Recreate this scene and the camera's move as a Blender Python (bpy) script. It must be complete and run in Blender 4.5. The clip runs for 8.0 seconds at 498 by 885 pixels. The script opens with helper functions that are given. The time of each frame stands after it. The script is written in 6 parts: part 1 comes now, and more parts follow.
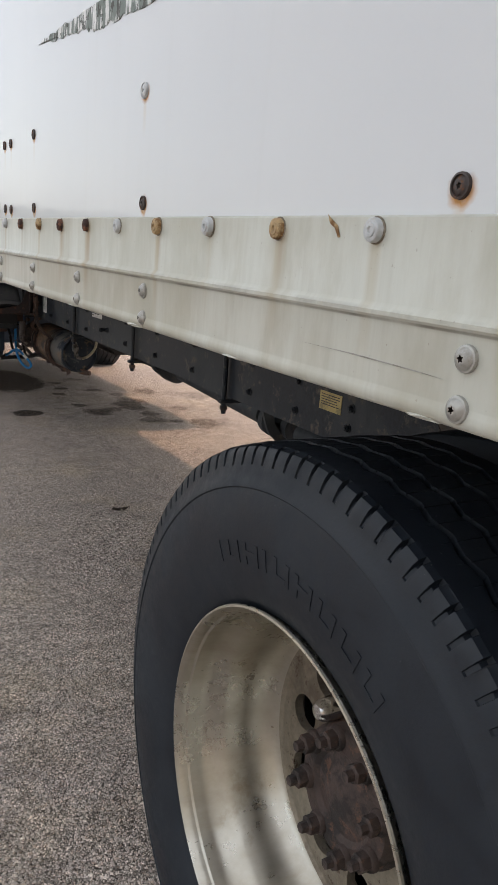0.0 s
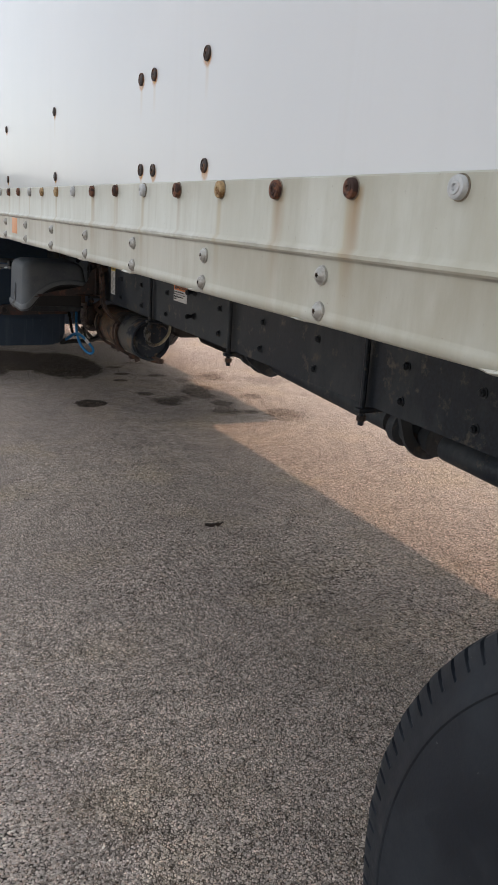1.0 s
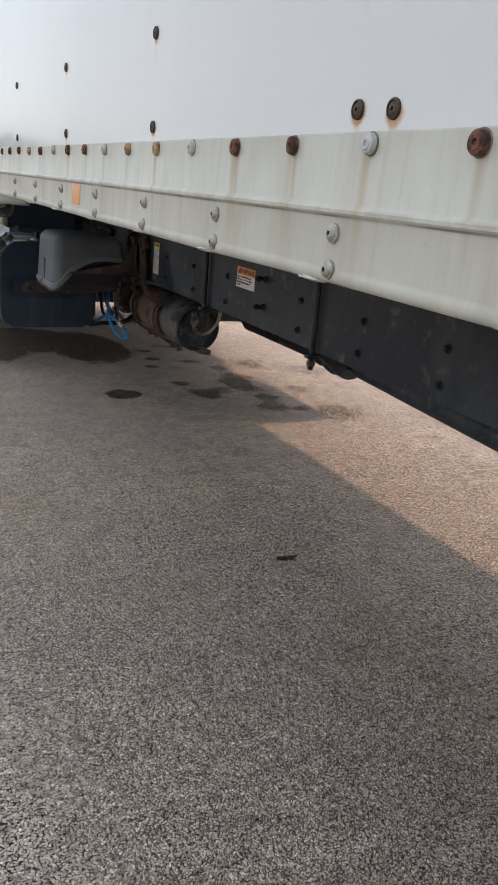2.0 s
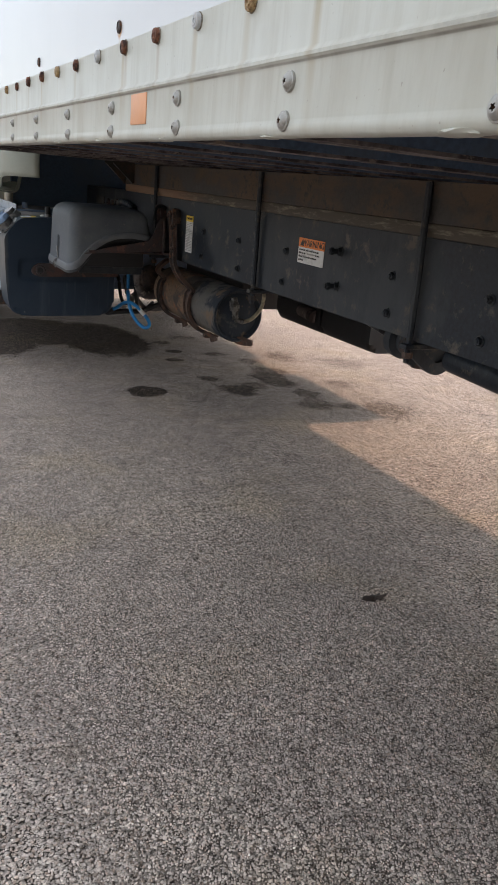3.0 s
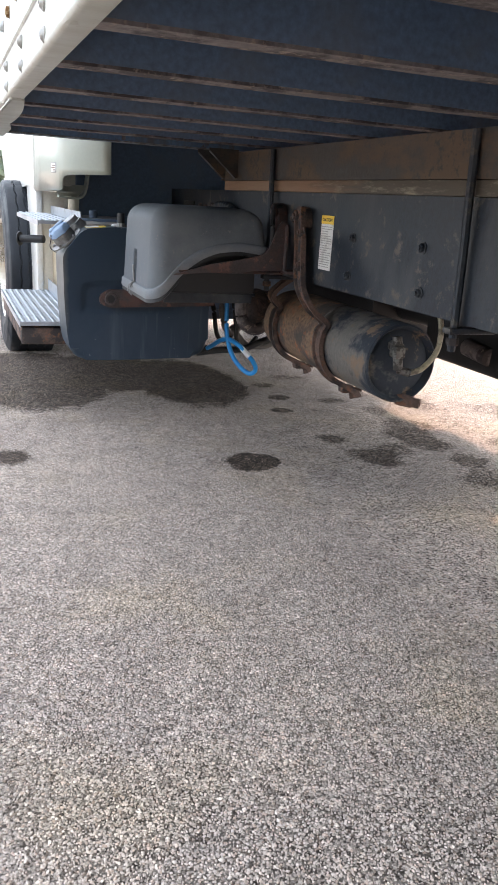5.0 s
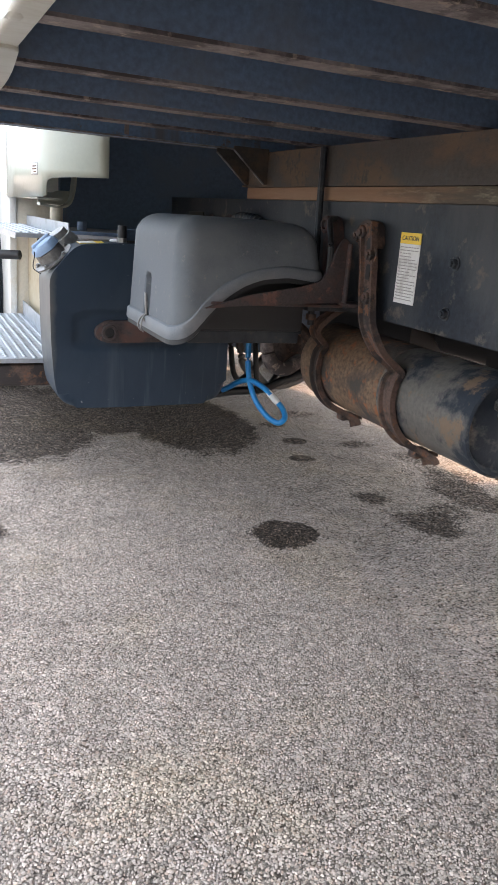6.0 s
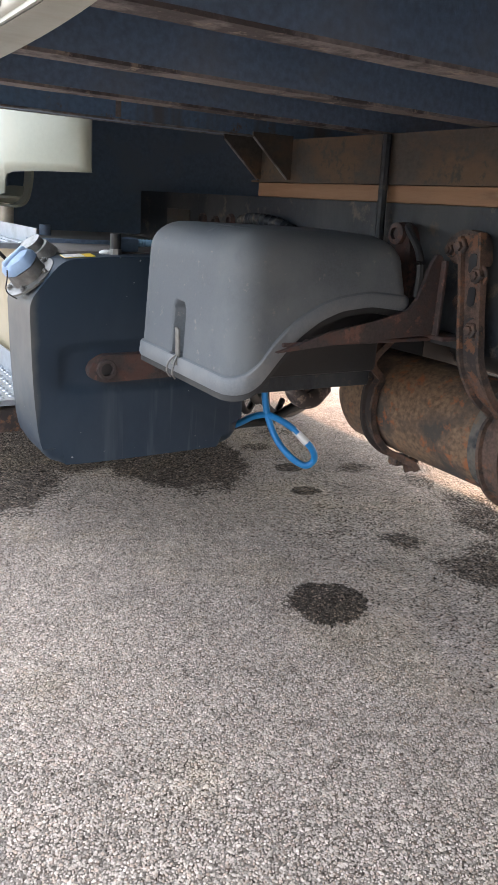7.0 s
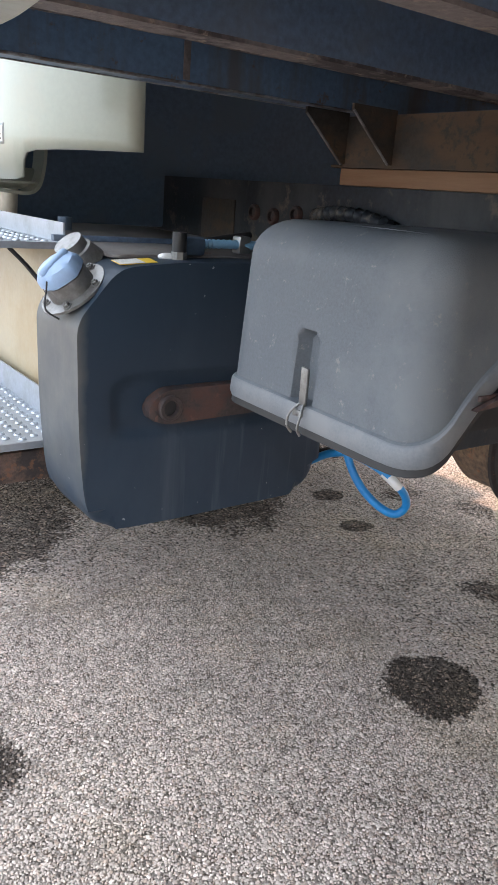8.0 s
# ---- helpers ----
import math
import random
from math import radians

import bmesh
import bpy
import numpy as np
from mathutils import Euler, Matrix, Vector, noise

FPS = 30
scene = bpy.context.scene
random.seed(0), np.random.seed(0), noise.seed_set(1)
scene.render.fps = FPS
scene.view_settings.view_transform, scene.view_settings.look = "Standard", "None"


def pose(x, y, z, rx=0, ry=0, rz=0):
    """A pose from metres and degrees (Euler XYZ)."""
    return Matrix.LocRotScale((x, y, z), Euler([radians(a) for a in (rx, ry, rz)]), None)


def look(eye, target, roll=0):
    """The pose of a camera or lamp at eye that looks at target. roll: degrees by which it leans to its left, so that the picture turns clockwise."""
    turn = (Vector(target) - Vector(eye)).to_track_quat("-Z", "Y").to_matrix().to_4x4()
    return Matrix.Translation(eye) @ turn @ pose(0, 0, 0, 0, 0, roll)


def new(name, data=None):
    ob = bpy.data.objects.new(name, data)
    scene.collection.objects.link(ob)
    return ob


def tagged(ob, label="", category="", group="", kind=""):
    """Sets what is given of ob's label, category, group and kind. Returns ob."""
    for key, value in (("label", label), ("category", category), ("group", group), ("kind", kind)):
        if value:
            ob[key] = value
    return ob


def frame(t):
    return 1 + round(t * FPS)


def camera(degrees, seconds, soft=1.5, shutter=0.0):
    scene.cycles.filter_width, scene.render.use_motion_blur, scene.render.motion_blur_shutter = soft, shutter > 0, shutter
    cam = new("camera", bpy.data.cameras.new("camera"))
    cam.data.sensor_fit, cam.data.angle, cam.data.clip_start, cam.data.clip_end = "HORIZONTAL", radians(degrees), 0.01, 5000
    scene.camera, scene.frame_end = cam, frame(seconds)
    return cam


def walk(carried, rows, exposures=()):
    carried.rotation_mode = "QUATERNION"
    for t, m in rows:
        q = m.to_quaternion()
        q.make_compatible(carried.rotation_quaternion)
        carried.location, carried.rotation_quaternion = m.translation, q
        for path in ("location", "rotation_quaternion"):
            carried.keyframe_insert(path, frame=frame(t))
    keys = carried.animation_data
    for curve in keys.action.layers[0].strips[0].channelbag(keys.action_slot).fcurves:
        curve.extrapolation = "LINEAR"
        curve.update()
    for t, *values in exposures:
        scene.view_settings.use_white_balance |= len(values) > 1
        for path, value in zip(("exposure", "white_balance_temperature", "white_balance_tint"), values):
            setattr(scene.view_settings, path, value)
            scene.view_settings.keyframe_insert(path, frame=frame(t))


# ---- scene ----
# The camera and its walk: x runs across the truck, y towards its cab, z up; the box's side is the plane x = 0.
cam = camera(36.2, 8.0)
PATH = [
    (0, (-0.405, 0.0, 1.234), (0.575, 1.676, 0.756), 4.5),
    (0.2, (-0.435, 0.143, 1.229), (0.599, 1.784, 0.741), 4.8),
    (0.5, (-0.479, 0.315, 1.235), (0.56, 1.947, 0.729), 4.8),
    (1, (-0.44, 0.619, 1.222), (0.459, 2.318, 0.668), 4.0),
    (1.5, (-0.42, 0.907, 1.2), (0.445, 2.612, 0.612), 4.7),
    (2, (-0.447, 1.22, 1.206), (0.44, 2.902, 0.586), 5.6),
    (2.2, (-0.439, 1.338, 1.194), (0.449, 3.012, 0.555), 5.7),
    (3.3, (-0.37, 1.928, 1.03), (0.527, 3.598, 0.393), 5.0),
    (3.5, (-0.329, 2.018, 1.012), (0.716, 3.605, 0.388), 6.4),
    (4, (-0.217, 2.269, 0.997), (0.736, 3.919, 0.392), 4.9),
    (4.5, (-0.143, 2.57, 0.94), (0.626, 4.316, 0.342), 4.5),
    (4.7, (-0.146, 2.707, 0.955), (0.566, 4.473, 0.343), 3.6),
    (5.8, (-0.126, 3.449, 0.913), (0.658, 5.203, 0.355), 4.1),
    (6, (-0.125, 3.554, 0.929), (0.683, 5.294, 0.363), 4.4),
    (6.5, (-0.175, 3.828, 0.934), (0.724, 5.52, 0.362), 4.7),
    (7, (-0.219, 4.124, 0.96), (0.802, 5.739, 0.367), 3.9),
    (7.5, (-0.212, 4.395, 0.922), (0.8, 6.01, 0.314), 3.6),
    (8, (-0.248, 4.632, 0.952), (0.879, 6.164, 0.334), 4.6),
]
walk(cam, [(t, look(eye, target, roll)) for t, eye, target, roll in PATH],
     exposures=[(0.0, 1.17, 6500, 10), (1.0, 1.07, 6450, 10), (2.0, 1.09, 6350, 10), (3.5, 1.56, 6250, 10), (4.0, 2.05, 6100, 10), (4.5, 2.30, 6050, 10), (6.0, 2.52, 6150, 10), (7.0, 2.63, 6250, 10), (8.0, 2.60, 6150, 10)])

# ---- world, sun and sky ----
SUN_X, SUN_Y, SUN_Z = 1.0, -0.25, 1.02
world = bpy.data.worlds.new("hazy_sky")
scene.world = world
world.use_nodes = True
wn, wl = world.node_tree.nodes, world.node_tree.links
sky = wn.new("ShaderNodeTexSky")
sky.sky_type, sky.sun_disc = "NISHITA", False
sky.sun_elevation = math.atan2(SUN_Z, math.hypot(SUN_X, SUN_Y))
sky.sun_rotation = math.atan2(SUN_X, SUN_Y)
sky.air_density, sky.dust_density, sky.ozone_density = 1.0, 2.5, 1.0
sky_light = wn["Background"]
wl.new(sky.outputs[0], sky_light.inputs[0])
sky_light.inputs[1].default_value = 0.06
haze = wn.new("ShaderNodeBackground")  # an even veil of white haze over the whole sky
haze.inputs[0].default_value, haze.inputs[1].default_value = (1.0, 0.985, 0.955, 1), 0.50
both = wn.new("ShaderNodeAddShader")
wl.new(sky_light.outputs[0], both.inputs[0])
wl.new(haze.outputs[0], both.inputs[1])
wl.new(both.outputs[0], wn["World Output"].inputs[0])

sun_data = bpy.data.lights.new("sun", "SUN")
sun_data.energy, sun_data.angle, sun_data.color = 0.93, radians(1.2), (1.0, 0.65, 0.43)
sun = new("sun", sun_data)
sun.matrix_basis = look((20 * SUN_X, 20 * SUN_Y, 20 * SUN_Z), (0, 0, 0))


# ---- materials ----
def ramp(nt, fac, stops):
    n = nt.nodes.new("ShaderNodeValToRGB")
    el = n.color_ramp.elements
    while len(el) < len(stops):
        el.new(0.5)
    for e, (p, c) in zip(el, stops):
        e.position, e.color = p, (c, c, c, 1) if isinstance(c, (int, float)) else (*c, 1)
    nt.links.new(fac, n.inputs[0])
    return n.outputs[0]


def mix(nt, fac, a, b, mode="MIX"):
    n = nt.nodes.new("ShaderNodeMix")
    n.data_type, n.blend_type = "RGBA", mode
    for i, v in ((0, fac), (6, a), (7, b)):
        if hasattr(v, "links"):
            nt.links.new(v, n.inputs[i])
        elif isinstance(v, (int, float)):
            n.inputs[i].default_value = (v, v, v, 1) if i else v
        else:
            n.inputs[i].default_value = (*v, 1)
    return n.outputs[2]


def calc(nt, op, a, b=0.0, c=0.0):
    n = nt.nodes.new("ShaderNodeMath")
    n.operation = op
    for sock, v in zip(n.inputs, (a, b, c)):
        if hasattr(v, "links"):
            nt.links.new(v, sock)
        else:
            sock.default_value = v
    return n.outputs[0]


def start(name):
    m = bpy.data.materials.new(name)
    m.use_nodes = True
    nt = m.node_tree
    return m, nt, nt.nodes["Principled BSDF"], nt.nodes.new("ShaderNodeTexCoord").outputs["Object"]


def noise_tex(nt, co, scale, detail=5.0, rough=0.6, stretch=None, shift=None):
    if stretch or shift:
        mp = nt.nodes.new("ShaderNodeMapping")
        mp.inputs["Scale"].default_value = stretch or (1, 1, 1)
        mp.inputs["Location"].default_value = shift or (0, 0, 0)
        nt.links.new(co, mp.inputs[0])
        co = mp.outputs[0]
    n = nt.nodes.new("ShaderNodeTexNoise")
    n.inputs["Scale"].default_value, n.inputs["Detail"].default_value, n.inputs["Roughness"].default_value = scale, detail, rough
    nt.links.new(co, n.inputs["Vector"])
    return n.outputs[0]


def bump(nt, bsdf, height, strength, distance=0.002, after=None):
    n = nt.nodes.new("ShaderNodeBump")
    n.inputs["Strength"].default_value, n.inputs["Distance"].default_value = strength, distance
    nt.links.new(height, n.inputs["Height"])
    if after:
        nt.links.new(after, n.inputs["Normal"])
    nt.links.new(n.outputs[0], bsdf.inputs["Normal"])
    return n.outputs[0]


def worn(name, base, rough, metal=0.0, patch=None, patch_scale=6.0, lo=0.5, hi=0.65, amount=1.0, grain=0.18, grain_scale=90.0,
         stretch=None, bumpy=0.15, bump_scale=120.0, coat=0.0, specular=0.5, second=None, second_scale=25.0, second_lo=0.55, second_hi=0.7, vary=0.0):
    """A worn surface: its base colour, patches of other colours at two scales, grain and fine relief."""
    lo, hi, second_lo, second_hi = (0.5 + (v - 0.5) * 0.6 for v in (lo, hi, second_lo, second_hi))
    m, nt, b, co = start(name)
    if vary:
        info = nt.nodes.new("ShaderNodeObjectInfo").outputs["Random"]
        add = nt.nodes.new("ShaderNodeVectorMath")
        add.operation = "ADD"
        comb = nt.nodes.new("ShaderNodeCombineXYZ")
        for i in range(3):
            nt.links.new(calc(nt, "MULTIPLY", info, 7.0 + 5 * i), comb.inputs[i])
        nt.links.new(co, add.inputs[0])
        nt.links.new(comb.outputs[0], add.inputs[1])
        co = add.outputs[0]
    g = noise_tex(nt, co, grain_scale, 4.0)
    col = mix(nt, 1.0, base, ramp(nt, g, [(0.3, 1 - grain), (0.7, 1 + grain)]), "MULTIPLY")
    rg = calc(nt, "MULTIPLY_ADD", g, 0.25, rough - 0.125)
    if patch:
        p = noise_tex(nt, co, patch_scale, 7.0, 0.65, stretch)
        f = calc(nt, "MULTIPLY", ramp(nt, p, [(lo, 0.0), (hi, 1.0)]), amount)
        col = mix(nt, f, col, patch)
        rg = calc(nt, "MULTIPLY_ADD", f, 0.25, rg)
    if second:
        p2 = noise_tex(nt, co, second_scale, 6.0, 0.7, None, (3.1, 1.7, 5.3))
        col = mix(nt, ramp(nt, p2, [(second_lo, 0.0), (second_hi, 1.0)]), col, second)
    nt.links.new(col, b.inputs["Base Color"])
    nt.links.new(rg, b.inputs["Roughness"])
    b.inputs["Metallic"].default_value = metal
    b.inputs["Coat Weight"].default_value = coat
    b.inputs["Coat Roughness"].default_value = 0.06
    b.inputs["Specular IOR Level"].default_value = specular
    bump(nt, b, noise_tex(nt, co, bump_scale, 5.0), bumpy, 0.003)
    return m


STAINS = [  # x, y, half width across, half width along, depth
    (0.930, 5.50, 0.122, 0.118, 1.0), (1.06, 6.90, 0.33, 0.62, 0.92), (0.26, 7.05, 0.45, 0.75, 0.88), (0.66, 7.15, 0.46, 0.52, 0.88),
    (0.045, 5.715, 0.085, 0.11, 0.76), (1.350, 6.205, 0.062, 0.046, 0.85), (1.445, 6.445, 0.066, 0.052, 0.85), (1.47, 6.72, 0.09, 0.07, 0.7),
    (1.384, 5.722, 0.085, 0.078, 0.78), (1.46, 5.453, 0.125, 0.155, 0.84), (1.58, 5.54, 0.13, 0.10, 0.62), (1.777, 5.655, 0.165, 0.225, 0.74), (1.82, 5.344, 0.12, 0.115, 0.70),
    (1.76, 5.124, 0.155, 0.125, 0.62), (2.138, 5.512, 0.10, 0.132, 0.48), (2.11, 4.948, 0.20, 0.20, 0.56), (1.916, 5.06, 0.075, 0.075, 0.64), (1.862, 5.86, 0.14, 0.15, 0.58),
    (2.132, 6.231, 0.14, 0.216, 0.52), (2.524, 6.01, 0.23, 0.22, 0.40), (2.49, 5.57, 0.09, 0.08, 0.36), (1.691, 6.343, 0.10, 0.075, 0.64), (1.835, 6.12, 0.10, 0.10, 0.5), (1.678, 6.883, 0.16, 0.10, 0.5),
]


CHIPS_X, CHIPS_Y, CHIPS_FADE = (-0.32, 1.15), (0.90, 6.40), 0.38  # where the chippings are meshes, and how softly they thin out


def asphalt(loose=False):
    """Worn chip-sealed asphalt: pale angular chippings in dark binder, with oil stains; loose: the chippings themselves."""
    m, nt, b, co = start("chippings" if loose else "asphalt")
    xyz = nt.nodes.new("ShaderNodeSeparateXYZ")
    nt.links.new(co, xyz.inputs[0])
    worn_smooth = ramp(nt, calc(nt, "MULTIPLY_ADD", xyz.outputs[1], 0.25, -0.5), [(0.35, 0.0), (0.72, 1.0)])  # open texture by the rear wheel, filled towards the cab
    tones = [(0.0, (0.24, 0.211, 0.19)), (0.08, (0.34, 0.30, 0.269)), (0.20, (0.46, 0.409, 0.37)), (0.60, (0.53, 0.473, 0.43)), (0.90, (0.61, 0.55, 0.502)), (1.0, (0.76, 0.705, 0.655))]

    def shaken(scale, amount, base):
        w = nt.nodes.new("ShaderNodeTexNoise")
        w.inputs["Scale"].default_value = scale
        nt.links.new(co, w.inputs["Vector"])
        v = nt.nodes.new("ShaderNodeVectorMath")
        v.operation = "MULTIPLY_ADD"
        v.inputs[1].default_value = (amount, amount, 0.0)
        nt.links.new(w.outputs["Color"], v.inputs[0])
        nt.links.new(base, v.inputs[2])
        return v.outputs[0]
    place = shaken(110, 0.007, shaken(380, 0.0035, co))

    def cells(scale):
        v = nt.nodes.new("ShaderNodeTexVoronoi")
        v.voronoi_dimensions, v.feature = "2D", "F1"
        v.inputs["Scale"].default_value = scale
        nt.links.new(place, v.inputs["Vector"])
        sep = nt.nodes.new("ShaderNodeSeparateColor")
        nt.links.new(v.outputs["Color"], sep.inputs[0])
        return v.outputs["Distance"], sep
    if loose:
        white = nt.nodes.new("ShaderNodeTexWhiteNoise")
        white.noise_dimensions = "1D"
        nt.links.new(nt.nodes.new("ShaderNodeNewGeometry").outputs["Random Per Island"], white.inputs["W"])
        pick = nt.nodes.new("ShaderNodeSeparateColor")
        nt.links.new(white.outputs["Color"], pick.inputs[0])
        col = ramp(nt, pick.outputs[0], tones)
        col = mix(nt, ramp(nt, pick.outputs[1], [(0.72, 0.0), (0.95, 0.55)]), col, (0.46, 0.35, 0.28))
        col = mix(nt, 1.0, col, ramp(nt, noise_tex(nt, co, 300.0, 3.0), [(0.3, 0.86), (0.7, 1.12)]), "MULTIPLY")
        gap, height = None, noise_tex(nt, co, 420.0, 3.0)
    else:
        d1, pick = cells(150)
        d2, s2 = cells(260)
        large = ramp(nt, pick.outputs[2], [(0.40, 0.0), (0.42, 1.0)])
        col = mix(nt, large, ramp(nt, s2.outputs[0], tones), ramp(nt, pick.outputs[0], tones))
        col = mix(nt, ramp(nt, pick.outputs[1], [(0.72, 0.0), (0.95, 0.55)]), col, (0.46, 0.35, 0.28))
        pit = calc(nt, "ADD", calc(nt, "MULTIPLY", noise_tex(nt, co, 45.0, 3.0, 0.65), 0.5), calc(nt, "MULTIPLY", noise_tex(nt, co, 130.0, 2.0), 0.5))
        gaps = [ramp(nt, calc(nt, "MULTIPLY_ADD", pit, 1.0, calc(nt, "SUBTRACT", d, 0.50)), [(0.40, 1.0), (0.56, 0.62), (0.68, 0.10)]) for d in (d1, d2)]
        gap = mix(nt, large, gaps[1], gaps[0])
        height = calc(nt, "ADD", gap, calc(nt, "MULTIPLY", pick.outputs[0], 0.35))
        gap = mix(nt, 1.0, gap, 1.12, "MULTIPLY")
        # bare binder and fines between the chippings that are meshes
        edges = None
        for i, (lo, hi) in ((0, CHIPS_X), (1, CHIPS_Y)):
            for k, end in ((1, lo), (-1, hi)):
                f = calc(nt, "MULTIPLY_ADD", xyz.outputs[i], k / CHIPS_FADE, -k * end / CHIPS_FADE)
                edges = f if edges is None else calc(nt, "MINIMUM", edges, f)
        bed = ramp(nt, calc(nt, "MULTIPLY_ADD", noise_tex(nt, co, 60.0, 3.0), 0.5, calc(nt, "SUBTRACT", edges, 0.25)), [(0.25, 0.0), (0.85, 1.0)])
        fines = mix(nt, worn_smooth, ramp(nt, s2.outputs[1], [(0.0, 0.20), (0.7, 0.42), (1.0, 0.85)]), ramp(nt, s2.outputs[1], [(0.0, 0.30), (0.7, 0.53), (1.0, 0.92)]))
        gap = mix(nt, bed, gap, fines)
        col = mix(nt, 1.0, col, gap, "MULTIPLY")
    broad = noise_tex(nt, co, 0.7, 4.0)
    mid = noise_tex(nt, co, 9.0, 5.0)
    dust = noise_tex(nt, co, 2.2, 5.0, 0.6, None, (7, 3, 0))
    col = mix(nt, ramp(nt, dust, [(0.52, 0.0), (0.68, 0.5)]), col, mix(nt, 1.0, col, (1.08, 1.04, 0.88), "MULTIPLY"))
    col = mix(nt, 1.0, col, ramp(nt, broad, [(0.3, (0.90, 0.875, 0.87)), (0.7, (1.13, 1.10, 1.05))]), "MULTIPLY")
    col = mix(nt, 1.0, col, ramp(nt, mid, [(0.3, 0.86), (0.7, 1.13)]), "MULTIPLY")
    clump = noise_tex(nt, co, 55.0, 3.0, 0.75)
    col = mix(nt, 1.0, col, mix(nt, worn_smooth, ramp(nt, clump, [(0.34, 0.58), (0.46, 0.98), (0.66, 1.24)]), ramp(nt, clump, [(0.34, 0.78), (0.5, 1.03), (0.66, 1.14)])), "MULTIPLY")
    speckle = noise_tex(nt, co, 120.0, 2.0, 0.7)
    col = mix(nt, 1.0, col, mix(nt, worn_smooth, ramp(nt, speckle, [(0.32, 0.58), (0.5, 1.03), (0.68, 1.34)]), ramp(nt, speckle, [(0.32, 0.82), (0.5, 1.02), (0.68, 1.16)])), "MULTIPLY")
    # oil stains
    edge = calc(nt, "MULTIPLY_ADD", noise_tex(nt, co, 11.0, 4.0, 0.6), 0.65, calc(nt, "MULTIPLY", noise_tex(nt, co, 85.0, 2.0), 0.45))
    torn = calc(nt, "MULTIPLY_ADD", noise_tex(nt, co, 7.0, 6.0, 0.7, None, (4, 1, 2)), 0.85, calc(nt, "MULTIPLY", noise_tex(nt, co, 60.0, 3.0), 0.25))
    total = None
    for x, y, rx, ry, depth in STAINS:
        dx = calc(nt, "MULTIPLY", calc(nt, "SUBTRACT", xyz.outputs[0], x), 1 / rx)
        dy = calc(nt, "MULTIPLY", calc(nt, "SUBTRACT", xyz.outputs[1], y), 1 / ry)
        d = calc(nt, "SQRT", calc(nt, "ADD", calc(nt, "MULTIPLY", dx, dx), calc(nt, "MULTIPLY", dy, dy)))
        k = min(1.0, 0.16 / min(rx, ry))
        rag = (0.35 + 0.65 * k) * (1.0 if depth > 0.84 else 1.9)
        d = calc(nt, "MULTIPLY_ADD", edge if depth > 0.84 else torn, rag, calc(nt, "SUBTRACT", d, 0.55 * rag))
        s = calc(nt, "MULTIPLY", ramp(nt, d, [(0.84, 1.0), (1.08, 0.0)] if depth > 0.84 else [(0.55, 1.0), (1.20, 0.0)]), depth)
        total = s if total is None else calc(nt, "MAXIMUM", total, s)
    # stones take up the oil one by one
    total = calc(nt, "MINIMUM", calc(nt, "MAXIMUM", calc(nt, "MULTIPLY_ADD", total, 2.5, calc(nt, "MULTIPLY", pick.outputs[2], -1.5)), 0.0), 1.0)
    soak = ramp(nt, pick.outputs[1], [(0.0, (0.07, 0.066, 0.062)), (0.5, (0.13, 0.123, 0.116)), (0.78, (0.25, 0.235, 0.22)), (1.0, (0.75, 0.70, 0.65))] if loose else
                [(0.0, (0.18, 0.180, 0.180)), (0.55, (0.29, 0.287, 0.283)), (0.85, (0.42, 0.412, 0.40)), (1.0, (0.80, 0.78, 0.76))])
    col = mix(nt, total, col, mix(nt, 1.0, col, soak, "MULTIPLY"))
    nt.links.new(col, b.inputs["Base Color"])
    nt.links.new(calc(nt, "MULTIPLY_ADD", total, -0.25, 0.9), b.inputs["Roughness"])
    b.inputs["Specular IOR Level"].default_value = 0.08 if loose else 0.0
    bump(nt, b, height, 0.5 if loose else 1.0, 0.002 if loose else 0.005)
    return m


WALL_SCREWS = [(0.427, 1.293), (1.04, 1.292), (1.05, 1.438), (1.645, 1.293), (1.652, 1.435), (1.852, 1.292), (1.912, 1.294), (1.858, 1.434),
               (1.920, 1.434), (2.525, 1.295), (2.532, 1.437), (3.14, 1.298), (3.15, 1.44), (3.765, 1.299), (3.775, 1.445), (4.38, 1.299), (4.38, 1.443), (4.99, 1.299), (4.99, 1.443)]


